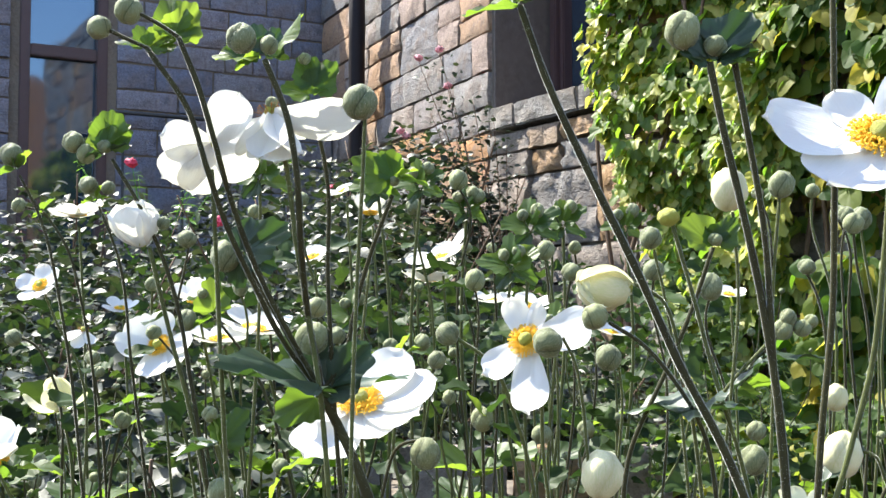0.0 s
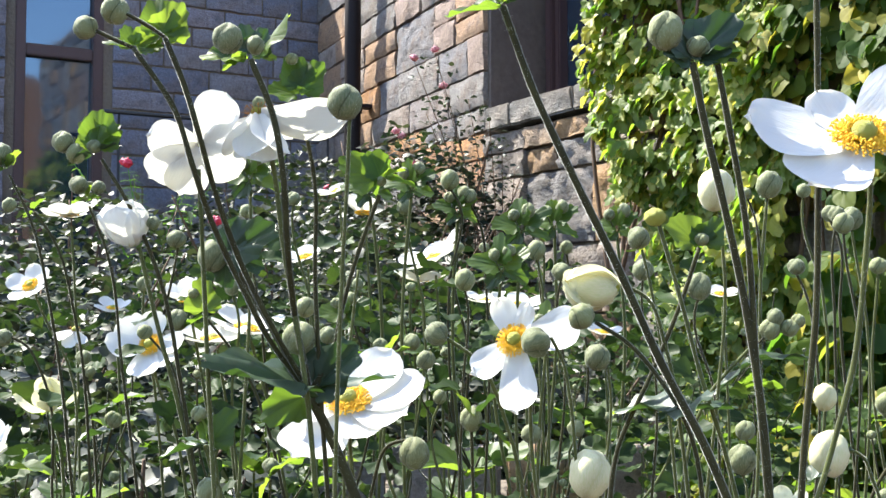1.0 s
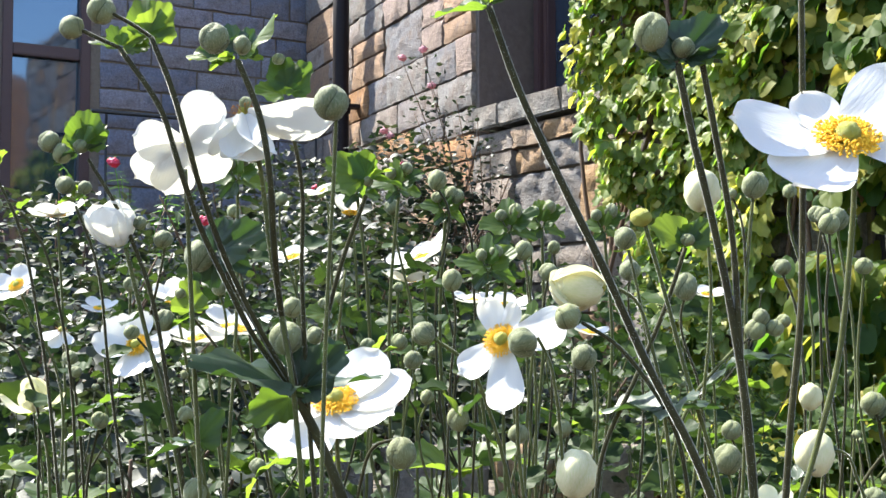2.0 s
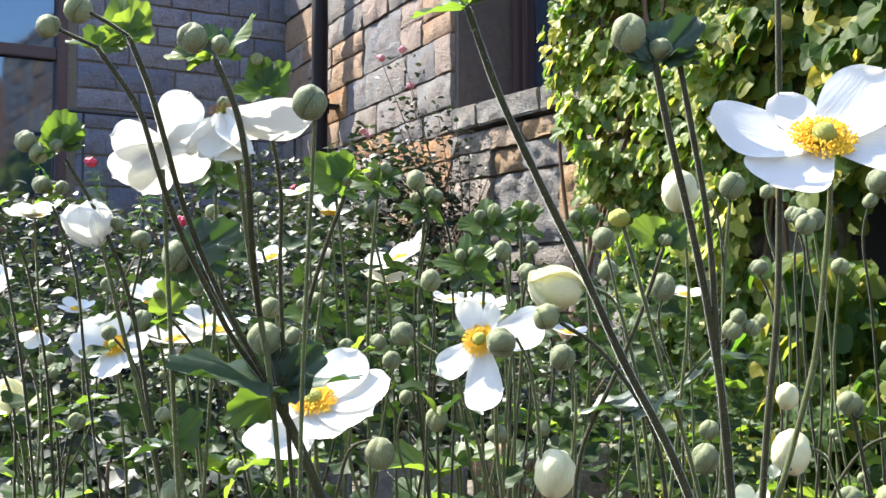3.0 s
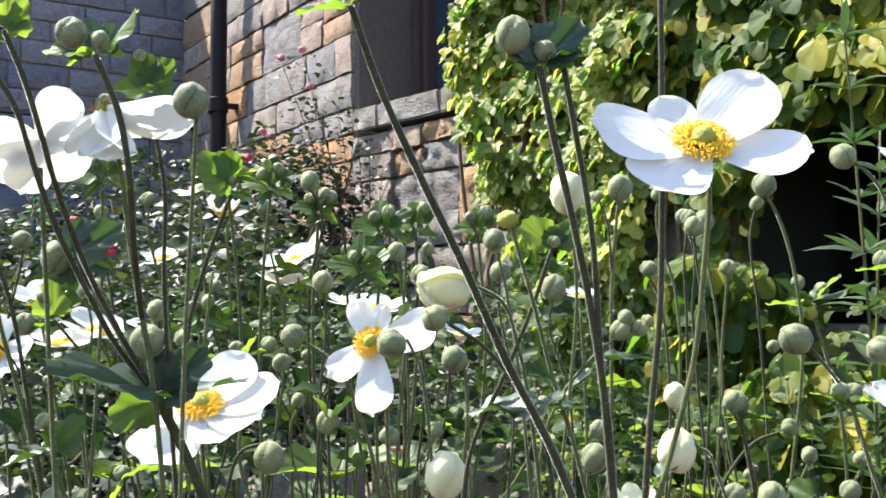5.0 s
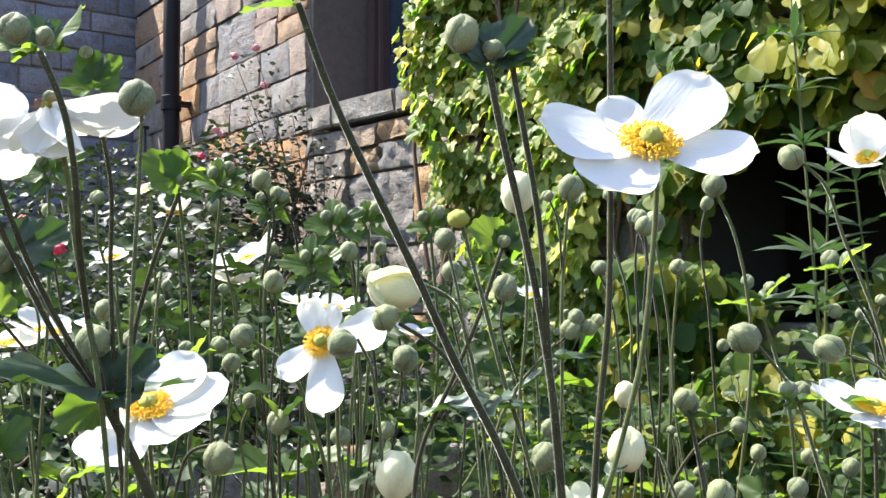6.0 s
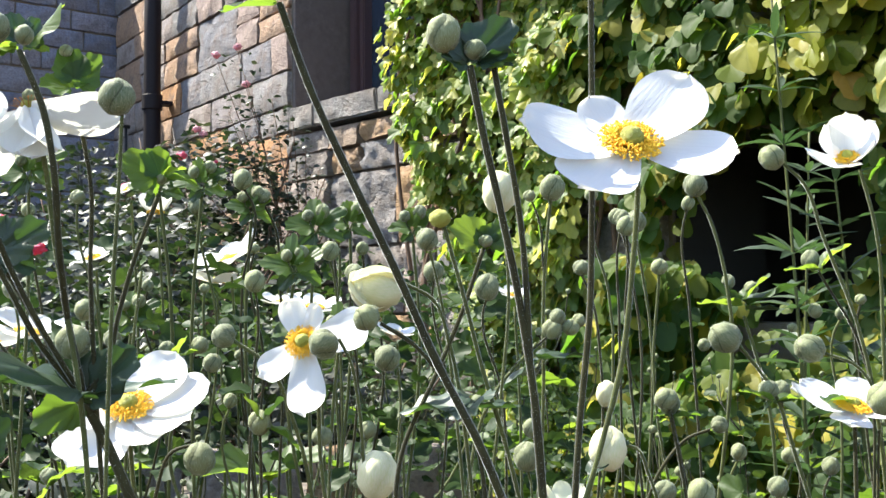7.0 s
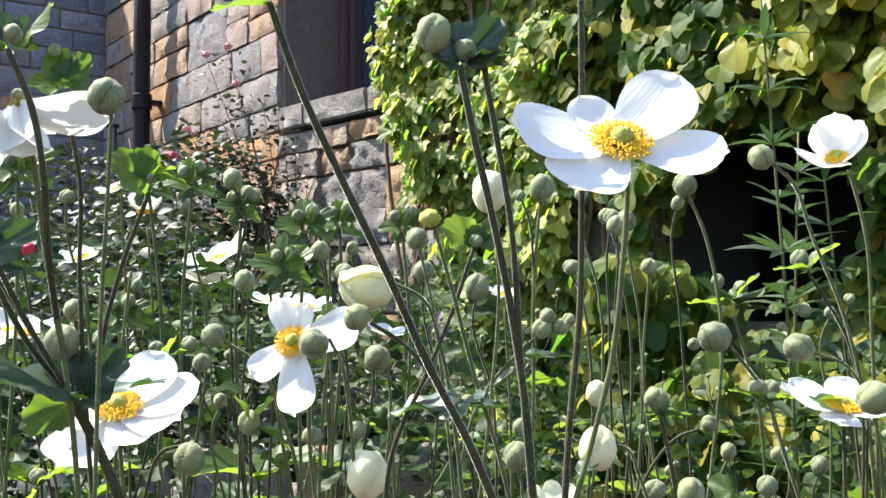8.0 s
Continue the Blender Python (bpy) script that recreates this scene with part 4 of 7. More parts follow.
p = anemone(-0.104, 0.865, "Japanese anemone with a cream half-open flower")
stem(p, [(-0.104, 0.865, 0.0), (-0.118, 0.853, 0.383), (-0.16, 0.815, 0.766), (-0.173, 0.813, 0.828), (-0.189, 0.81, 0.889), (-0.202, 0.808, 0.943)], 0.0019, 0.0015, True)
flower(p, (-0.206, 0.808, 0.944), (-0.2, -0.25, 0.95), 0.0323, [(90, 62, 0.95), (150, 45, 1.0), (205, 38, 0.95), (262, 52, 0.95), (330, 48, 0.85), (20, 60, 0.95)], pool=CUPPED, bare=True)
stem(p, [(-0.185, 0.81, 0.897), (-0.177, 0.807, 0.931), (-0.175, 0.807, 0.943)], 0.0009, 0.0009)
bud(p, (-0.176, 0.806, 0.949), 0.0065, (0, 0, 1))
bud(p, (-0.192, 0.806, 0.96), 0.0046, (0, 0, 1))

p = anemone(-0.176, 1.121, "white Japanese anemone in full flower on a hairy stem")
stem(p, [(-0.176, 1.121, 0.0), (-0.187, 1.109, 0.362), (-0.222, 1.071, 0.724), (-0.235, 1.068, 0.795), (-0.25, 1.066, 0.835), (-0.256, 1.065, 0.86)], 0.0017, 0.0013, True)
flower(p, (-0.257, 1.065, 0.868), (-0.15, -0.75, 0.6), 0.0364, [(0, 5, 0.9), (85, 18, 0.9), (140, 25, 1.0), (195, 30, 1.1), (265, 2, 1.0), (320, 0, 0.9)])

p = anemone(-0.178, 1.090, "Japanese anemone stem topped by closed grey-green buds")
stem(p, [(-0.178, 1.09, 0.0), (-0.186, 1.078, 0.364), (-0.21, 1.04, 0.729), (-0.22, 1.036, 0.808), (-0.233, 1.034, 0.857), (-0.249, 1.034, 0.876)], 0.0012, 0.0010)
bud(p, (-0.254, 1.034, 0.881), 0.0069, (0, 0, 1))

p = anemone(-0.161, 1.190, "white Japanese anemone in full flower on a hairy stem")
stem(p, [(-0.161, 1.19, 0.0), (-0.168, 1.177, 0.356), (-0.189, 1.14, 0.712), (-0.2, 1.136, 0.809), (-0.209, 1.133, 0.863)], 0.0018, 0.0014, True)
flower(p, (-0.213, 1.133, 0.871), (0.05, -0.15, 0.95), 0.0366, FIVE)

p = anemone(-0.094, 1.229, "white Japanese anemone in full flower on a hairy stem")
stem(p, [(-0.094, 1.229, 0.0), (-0.107, 1.217, 0.353), (-0.145, 1.179, 0.706), (-0.168, 1.174, 0.817), (-0.184, 1.172, 0.873)], 0.0018, 0.0015, True)
flower(p, (-0.187, 1.171, 0.881), (0.2, -0.2, 0.95), 0.0391, SIX)

p = anemone(-0.163, 1.171, "white Japanese anemone in full flower on a hairy stem")
stem(p, [(-0.163, 1.171, 0.0), (-0.172, 1.159, 0.358), (-0.201, 1.121, 0.716), (-0.217, 1.116, 0.821), (-0.23, 1.112, 0.895)], 0.0017, 0.0014, True)
flower(p, (-0.233, 1.112, 0.909), (-0.2, -0.3, 0.9), 0.0254, CUP)

p = anemone(-0.014, 0.760, "white Japanese anemone in full flower on a hairy stem")
stem(p, [(-0.014, 0.76, 0.0), (-0.021, 0.748, 0.382), (-0.043, 0.71, 0.763), (-0.047, 0.708, 0.8), (-0.05, 0.707, 0.837)], 0.0017, 0.0013, True)
flower(p, (-0.05, 0.706, 0.845), (-0.03, -0.55, 0.83), 0.0432, [(8, 10, 1.08), (52, 16, 1.0), (105, 12, 0.62), (200, 6, 0.85), (238, -6, 1.22), (290, 0, 0.86), (330, 4, 0.95)])

p = anemone(0.102, 0.786, "white Japanese anemone in full flower on a hairy stem")
stem(p, [(0.102, 0.786, 0.0), (0.094, 0.774, 0.379), (0.069, 0.736, 0.757), (0.062, 0.733, 0.813), (0.06, 0.731, 0.855), (0.056, 0.73, 0.876)], 0.0014, 0.0012, True)
flower(p, (0.052, 0.73, 0.881), (-0.35, -0.75, 0.45), 0.0351, [(5, 0, 1.3), (55, 25, 0.75), (105, 15, 0.85), (205, -10, 1.0), (268, -8, 1.4)], pool=NARROW)

p = anemone(0.112, 0.754, "Japanese anemone stem topped by closed grey-green buds")
stem(p, [(0.112, 0.754, 0.0), (0.107, 0.742, 0.381), (0.09, 0.704, 0.762), (0.086, 0.702, 0.81), (0.082, 0.7, 0.85), (0.078, 0.699, 0.87), (0.071, 0.699, 0.884)], 0.0012, 0.0010, True)
bud(p, (0.062, 0.699, 0.881), 0.0091, (-0.6, -0.2, -0.6))

p = anemone(0.167, 0.671, "Japanese anemone stem with a cream bud about to open")
stem(p, [(0.167, 0.671, 0.0), (0.16, 0.659, 0.392), (0.137, 0.621, 0.784), (0.131, 0.618, 0.838), (0.123, 0.616, 0.882), (0.114, 0.615, 0.906), (0.098, 0.616, 0.915)], 0.0012, 0.0010, True)
bud(p, (0.084, 0.616, 0.912), 0.0118, (-1, 0, 0.1), True)
flower(p, (0.099, 0.616, 0.912), (-0.95, -0.25, 0.12), 0.0275, [(75, 66, 1.0), (195, 65, 1.05), (320, 65, 0.95)], pool=CREAMS, bare=True)

p = anemone(0.193, 0.651, "Japanese anemone stem topped by closed grey-green buds")
stem(p, [(0.193, 0.651, 0.0), (0.18, 0.639, 0.391), (0.141, 0.601, 0.782), (0.129, 0.598, 0.845), (0.118, 0.597, 0.863), (0.101, 0.597, 0.883), (0.084, 0.597, 0.894)], 0.0013, 0.0011)
bud(p, (0.077, 0.597, 0.897), 0.0069, (-0.7, -0.2, 0.4))
whorl(p, (0.129, 0.598, 0.85), 0.035, 3, 0.4, 0.1, True)

p = anemone(0.234, 0.480, "long dark leaning Japanese anemone stem with green leaves at its head")
stem(p, [(0.234, 0.48, 0.0), (0.204, 0.467, 0.41), (0.114, 0.43, 0.82), (0.101, 0.428, 0.851), (0.086, 0.428, 0.88), (0.07, 0.426, 0.915), (0.053, 0.425, 0.95), (0.038, 0.424, 0.983), (0.028, 0.423, 1.011)], 0.0018, 0.0014)
leaf(p, (0.028, 0.423, 1.01), (-1.0, 0.05, -0.05), 0.021, up=(0, -0.3, 1))
leaf(p, (0.028, 0.423, 1.012), (-0.76, 0.0, 0.65), 0.009)
leaf(p, (0.029, 0.423, 1.012), (0.92, -0.08, 0.38), 0.013, True)
leaf(p, (0.028, 0.423, 1.012), (0.34, -0.09, 0.94), 0.012)

p = anemone(0.155, 0.499, "Japanese anemone stem topped by closed grey-green buds")
stem(p, [(0.155, 0.499, 0.0), (0.149, 0.486, 0.408), (0.131, 0.449, 0.816), (0.127, 0.447, 0.863), (0.12, 0.445, 0.907), (0.113, 0.443, 0.939), (0.106, 0.442, 0.969), (0.101, 0.441, 0.994)], 0.0018, 0.0014)
stem(p, [(0.138, 0.455, 0.695), (0.129, 0.448, 0.833), (0.125, 0.446, 0.881), (0.121, 0.443, 0.933), (0.115, 0.442, 0.969), (0.11, 0.44, 0.995)], 0.0013, 0.0012)
bud(p, (0.091, 0.441, 1.006), 0.0067, (0, 0, 1))
bud(p, (0.103, 0.44, 1.0), 0.0043, (0, 0, 1))
leaf(p, (0.101, 0.441, 0.994), (-0.82, 0.0, 0.57), 0.012, True, up=(-0.2, -1, 0.4))
leaf(p, (0.101, 0.441, 0.994), (-0.21, -0.07, 0.98), 0.015, True, up=(0, -1, 0.3))
leaf(p, (0.102, 0.441, 0.994), (0.98, -0.07, 0.2), 0.016, True, up=(0, -0.6, 0.9))
leaf(p, (0.102, 0.441, 0.996), (0.63, -0.09, 0.77), 0.023, True, up=(-0.2, -1, 0.2))
leaf(p, (0.103, 0.441, 0.994), (0.9, -0.06, 0.42), 0.017, True)
leaf(p, (0.103, 0.441, 0.995), (0.89, -0.06, 0.45), 0.018, up=(-0.2, -0.8, 0.6))

p = anemone(0.139, 0.549, "tall straight dark Japanese anemone stem")
stem(p, [(0.139, 0.549, 0.0), (0.143, 0.536, 0.401), (0.156, 0.499, 0.802), (0.159, 0.496, 0.852), (0.163, 0.493, 0.898), (0.164, 0.491, 0.943), (0.164, 0.489, 0.989), (0.163, 0.485, 1.047)], 0.0017, 0.0013)
leaf(p, (0.163, 0.485, 1.047), (-0.89, 0.06, 0.45), 0.016)
leaf(p, (0.163, 0.485, 1.047), (0.82, -0.06, 0.57), 0.016)
bud(p, (0.163, 0.485, 1.053), 0.0058, (0, 0, 1))

p = anemone(0.058, 0.488, "large white Japanese anemone flower with a golden ring of stamens")
stem(p, [(0.058, 0.488, 0.0), (0.079, 0.475, 0.409), (0.141, 0.438, 0.818), (0.15, 0.436, 0.849), (0.158, 0.434, 0.881), (0.162, 0.432, 0.917), (0.164, 0.431, 0.943), (0.164, 0.43, 0.958)], 0.0013, 0.0010, True)
flower(p, (0.161, 0.43, 0.963), (-0.04, -0.70, 0.71), 0.0373, [(42, 20, 1.04), (112, 4, 0.74), (170, 5, 1.14), (226, 0, 1.0), (342, 3, 1.06)])

p = anemone(0.117, 0.691, "Japanese anemone stem with a cream bud about to open")
stem(p, [(0.117, 0.691, 0.0), (0.125, 0.679, 0.39), (0.147, 0.641, 0.78), (0.155, 0.636, 0.854), (0.159, 0.633, 0.909), (0.156, 0.631, 0.953)], 0.0011, 0.0009, True)
bud(p, (0.154, 0.631, 0.965), 0.0099, (0, 0, 1), True)

p = anemone(0.231, 0.660, "Japanese anemone seed head on a pale stem")
stem(p, [(0.231, 0.66, 0.0), (0.214, 0.647, 0.393), (0.162, 0.61, 0.786), (0.151, 0.608, 0.83), (0.139, 0.606, 0.868), (0.129, 0.605, 0.906), (0.118, 0.603, 0.944)], 0.0013, 0.0011, True)
seed_head(p, (0.116, 0.603, 0.948), 0.0056)

p = anemone(0.060, 0.673, "Japanese anemone stem topped by closed grey-green buds")
stem(p, [(0.06, 0.673, 0.0), (0.068, 0.661, 0.392), (0.093, 0.623, 0.784), (0.098, 0.62, 0.826), (0.116, 0.617, 0.867), (0.131, 0.615, 0.903), (0.141, 0.613, 0.933)], 0.0015, 0.0012)
leaf(p, (0.141, 0.613, 0.934), (-0.71, 0.0, 0.71), 0.022, up=(0, -1, 0.3))
leaf(p, (0.142, 0.613, 0.934), (0.61, -0.11, 0.78), 0.018, up=(0, -1, 0.4))
leaf(p, (0.142, 0.613, 0.933), (0.0, -0.07, 1.0), 0.015, up=(0, -1, 0.2))
bud(p, (0.142, 0.612, 0.937), 0.0036, (0, 0, 1))

p = anemone(0.176, 0.771, "Japanese anemone stem topped by closed grey-green buds")
stem(p, [(0.176, 0.771, 0.0), (0.169, 0.758, 0.383), (0.151, 0.721, 0.765), (0.144, 0.718, 0.841), (0.134, 0.714, 0.911), (0.128, 0.713, 0.937)], 0.0011, 0.0009, True)
bud(p, (0.126, 0.713, 0.944), 0.0069, (0, 0, 1))

p = anemone(0.181, 0.749, "Japanese anemone stem topped by closed grey-green buds")
stem(p, [(0.181, 0.749, 0.0), (0.184, 0.736, 0.385), (0.191, 0.699, 0.769), (0.194, 0.695, 0.85), (0.194, 0.691, 0.917), (0.198, 0.689, 0.967)], 0.0012, 0.0010, True)
bud(p, (0.199, 0.688, 0.974), 0.0074, (0, 0, 1))
bud(p, (0.185, 0.689, 0.969), 0.0037, (0, 0, 1))
stem(p, [(0.194, 0.691, 0.924), (0.19, 0.689, 0.957), (0.186, 0.689, 0.967)], 0.0008, 0.0006)

p = anemone(0.062, 0.834, "Japanese anemone stem topped by closed grey-green buds")
stem(p, [(0.062, 0.834, 0.0), (0.073, 0.822, 0.377), (0.107, 0.784, 0.754), (0.116, 0.781, 0.807), (0.118, 0.779, 0.844), (0.116, 0.778, 0.863)], 0.0011, 0.0009, True)
bud(p, (0.109, 0.778, 0.869), 0.0086, (0, 0, 1))

p = anemone(-0.071, 0.801, "Japanese anemone stem topped by closed grey-green buds")
stem(p, [(-0.071, 0.801, 0.0), (-0.064, 0.788, 0.378), (-0.041, 0.751, 0.755), (-0.037, 0.748, 0.79), (-0.027, 0.747, 0.815), (-0.012, 0.746, 0.819)], 0.0013, 0.0011)
bud(p, (-0.011, 0.746, 0.81), 0.0093, (0.2, -0.2, -1))

p = anemone(0.118, 0.816, "Japanese anemone stem topped by closed grey-green buds")
stem(p, [(0.118, 0.816, 0.0), (0.105, 0.804, 0.376), (0.064, 0.766, 0.751), (0.049, 0.763, 0.824), (0.029, 0.762, 0.868), (0.009, 0.762, 0.882)], 0.0015, 0.0012, True)
bud(p, (0.003, 0.762, 0.885), 0.0080, (-0.8, 0, 0.3))
bud(p, (-0.004, 0.763, 0.868), 0.0059, (0, 0, 1))

p = anemone(0.034, 0.838, "Japanese anemone stem topped by closed grey-green buds")
stem(p, [(0.034, 0.838, 0.0), (0.033, 0.826, 0.373), (0.028, 0.788, 0.747), (0.027, 0.786, 0.788), (0.026, 0.784, 0.822)], 0.0014, 0.0011)
bud(p, (0.026, 0.784, 0.828), 0.0075, (0, 0, 1))
leaf(p, (0.027, 0.784, 0.827), (-0.43, -0.04, 0.9), 0.024)
leaf(p, (0.028, 0.784, 0.827), (0.52, -0.08, 0.85), 0.025, True)
leaf(p, (0.029, 0.784, 0.825), (0.96, -0.04, -0.27), 0.027)

p = anemone(0.071, 0.754, "Japanese anemone stem with a cream bud about to open")
stem(p, [(0.071, 0.754, 0.0), (0.077, 0.742, 0.381), (0.096, 0.704, 0.762), (0.098, 0.703, 0.783), (0.097, 0.702, 0.796)], 0.0012, 0.0010, True)
bud(p, (0.094, 0.702, 0.803), 0.0121, (0, 0, 1), True)

p = anemone(0.355, 0.736, "Japanese anemone stem with a cream bud about to open")
stem(p, [(0.355, 0.736, 0.0), (0.333, 0.724, 0.382), (0.268, 0.686, 0.764), (0.256, 0.685, 0.801), (0.248, 0.684, 0.817), (0.241, 0.685, 0.819)], 0.0012, 0.0010, True)
bud(p, (0.231, 0.685, 0.817), 0.0113, (0, 0, 1), True)
leaf(p, (0.218, 0.687, 0.797), (0.65, -0.08, 0.76), 0.036, True, long=True)

p = anemone(0.256, 0.898, "Japanese anemone stem with a cream bud about to open")
stem(p, [(0.256, 0.898, 0.0), (0.263, 0.885, 0.366), (0.283, 0.848, 0.733), (0.289, 0.844, 0.79), (0.287, 0.843, 0.823)], 0.0012, 0.0009, True)
bud(p, (0.28, 0.842, 0.838), 0.0082, (0, 0, 1), True)

p = anemone(0.080, 0.732, "Japanese anemone stem topped by closed grey-green buds")
stem(p, [(0.08, 0.732, 0.0), (0.095, 0.72, 0.383), (0.14, 0.682, 0.766), (0.159, 0.676, 0.851), (0.185, 0.674, 0.881)], 0.0012, 0.0010, True)
stem(p, [(0.172, 0.675, 0.868), (0.187, 0.674, 0.881), (0.194, 0.673, 0.887)], 0.0008, 0.0007)
bud(p, (0.194, 0.673, 0.889), 0.0059, (0, 0, 1))
bud(p, (0.197, 0.672, 0.896), 0.0046, (0, 0, 1))
bud(p, (0.205, 0.672, 0.89), 0.0052, (0, 0, 1))
bud(p, (0.21, 0.672, 0.894), 0.0039, (0, 0, 1))
leaf(p, (0.182, 0.674, 0.871), (0.99, -0.03, 0.14), 0.037, True, long=True)
leaf(p, (0.185, 0.674, 0.871), (-0.82, 0.07, -0.57), 0.029, True, long=True)

p = anemone(0.434, 0.964, "Japanese anemone stem topped by closed grey-green buds")
stem(p, [(0.434, 0.964, 0.0), (0.42, 0.952, 0.359), (0.377, 0.914, 0.719), (0.363, 0.912, 0.781), (0.355, 0.91, 0.816)], 0.0014, 0.0012)
bud(p, (0.353, 0.91, 0.825), 0.0089, (0, 0, 1))
leaf(p, (0.355, 0.91, 0.814), (0.97, -0.06, 0.23), 0.018)
leaf(p, (0.355, 0.91, 0.814), (-0.99, 0.07, 0.14), 0.014)

p = anemone(-0.056, 0.811, "Japanese anemone stem topped by closed grey-green buds")
stem(p, [(-0.056, 0.811, 0.0), (-0.056, 0.798, 0.377), (-0.056, 0.761, 0.753), (-0.056, 0.758, 0.825), (-0.052, 0.754, 0.882), (-0.047, 0.752, 0.926)], 0.0012, 0.0010, True)
bud(p, (-0.081, 0.754, 0.902), 0.0065, (0, 0, 1))
stem(p, [(-0.079, 0.757, 0.85), (-0.079, 0.756, 0.875), (-0.08, 0.755, 0.895)], 0.0011, 0.0011)

p = anemone(-0.035, 1.016, "Japanese anemone stem topped by closed grey-green buds")
stem(p, [(-0.035, 1.016, 0.0), (-0.054, 1.004, 0.356), (-0.113, 0.966, 0.713), (-0.159, 0.961, 0.86), (-0.187, 0.96, 0.896)], 0.0015, 0.0012)
bud(p, (-0.209, 0.961, 0.892), 0.0082, (0, 0, 1))
bud(p, (-0.196, 0.959, 0.914), 0.0046, (0, 0, 1))
leaf(p, (-0.187, 0.96, 0.896), (-0.07, -0.03, 1.0), 0.031, up=(0, -1, 0.2))
leaf(p, (-0.187, 0.96, 0.896), (-0.89, 0.05, -0.45), 0.021)

p = anemone(-0.010, 0.784, "Japanese anemone stem topped by closed grey-green buds")
stem(p, [(-0.01, 0.784, 0.0), (-0.037, 0.772, 0.38), (-0.119, 0.734, 0.759), (-0.133, 0.733, 0.793), (-0.14, 0.732, 0.817)], 0.0023, 0.0018, True)
leaf(p, (-0.138, 0.731, 0.817), (0.58, -0.04, 0.81), 0.026, up=(0, -1, 0.4))
leaf(p, (-0.14, 0.732, 0.817), (-0.94, 0.0, 0.35), 0.017, True)
leaf(p, (-0.14, 0.732, 0.816), (-1.0, 0.04, -0.07), 0.029, True)
leaf(p, (-0.138, 0.731, 0.817), (-0.1, 0.0, 0.99), 0.019)
bud(p, (-0.144, 0.731, 0.836), 0.0048, (0, 0, 1))
bud(p, (-0.138, 0.733, 0.788), 0.0076, (0, 0, 1))

p = anemone(0.068, 0.911, "Japanese anemone stem topped by closed grey-green buds")
stem(p, [(0.068, 0.911, 0.0), (0.047, 0.899, 0.366), (-0.015, 0.861, 0.733), (-0.036, 0.858, 0.798), (-0.032, 0.856, 0.839), (-0.032, 0.855, 0.86)], 0.0015, 0.0012, True)
leaf(p, (-0.032, 0.854, 0.867), (-0.99, 0.04, 0.15), 0.027)
leaf(p, (-0.032, 0.854, 0.868), (0.93, -0.04, 0.36), 0.023)
leaf(p, (-0.032, 0.854, 0.867), (0.23, -0.06, 0.97), 0.018)
bud(p, (-0.038, 0.854, 0.875), 0.0053, (0, 0, 1))
bud(p, (-0.015, 0.853, 0.877), 0.0061, (0, 0, 1))

p = anemone(-0.204, 1.022, "Japanese anemone stem topped by closed grey-green buds")
stem(p, [(-0.204, 1.022, 0.0), (-0.211, 1.01, 0.357), (-0.232, 0.972, 0.714), (-0.237, 0.969, 0.759), (-0.26, 0.969, 0.791)], 0.0013, 0.0011)
bud(p, (-0.261, 0.968, 0.81), 0.0059, (0, 0, 1))
bud(p, (-0.282, 0.967, 0.85), 0.0050, (0, 0, 1))
leaf(p, (-0.262, 0.967, 0.823), (0.83, -0.04, 0.55), 0.026)
leaf(p, (-0.262, 0.967, 0.823), (-0.96, 0.08, -0.27), 0.027, True)

p = anemone(-0.137, 0.915, "Japanese anemone stem topped by closed grey-green buds")
stem(p, [(-0.137, 0.915, 0.0), (-0.133, 0.903, 0.366), (-0.121, 0.865, 0.733), (-0.119, 0.864, 0.766), (-0.118, 0.863, 0.778)], 0.0012, 0.0009)
bud(p, (-0.118, 0.862, 0.787), 0.0061, (0, 0, 1))
leaf(p, (-0.118, 0.863, 0.778), (0.65, -0.08, 0.76), 0.027)
leaf(p, (-0.118, 0.863, 0.778), (-0.67, 0.06, -0.74), 0.017)

p = anemone(-0.137, 1.484, "white Japanese anemone in full flower on a hairy stem")
stem(p, [(-0.137, 1.484, 0.0), (-0.139, 1.472, 0.311), (-0.143, 1.434, 0.623), (-0.149, 1.422, 0.855), (-0.154, 1.417, 0.95)], 0.0019, 0.0016, True)
flower(p, (-0.157, 1.416, 0.964), (-0.2, -0.35, 0.9), 0.0285, FIVE)

p = anemone(0.017, 1.548, "white Japanese anemone in full flower on a hairy stem")
stem(p, [(0.017, 1.548, 0.0), (0.016, 1.536, 0.304), (0.012, 1.498, 0.609), (0.006, 1.485, 0.85), (0.0, 1.48, 0.949)], 0.0020, 0.0017, True)
flower(p, (-0.003, 1.48, 0.963), (-0.42, -0.16, 0.9), 0.0498, SIX)

p = anemone(0.112, 1.361, "white Japanese anemone in full flower on a hairy stem")
stem(p, [(0.112, 1.361, 0.0), (0.11, 1.349, 0.323), (0.105, 1.311, 0.645), (0.1, 1.303, 0.804), (0.095, 1.299, 0.891)], 0.0018, 0.0015, True)
flower(p, (0.092, 1.298, 0.904), (0.1, -0.3, 0.95), 0.0325, FIVE)

p = anemone(0.306, 1.251, "white Japanese anemone in full flower on a hairy stem")
stem(p, [(0.306, 1.251, 0.0), (0.304, 1.239, 0.332), (0.3, 1.201, 0.664), (0.296, 1.193, 0.824), (0.291, 1.189, 0.904)], 0.0017, 0.0013, True)
flower(p, (0.289, 1.189, 0.916), (0.1, -0.3, 0.95), 0.0196, FIVE)

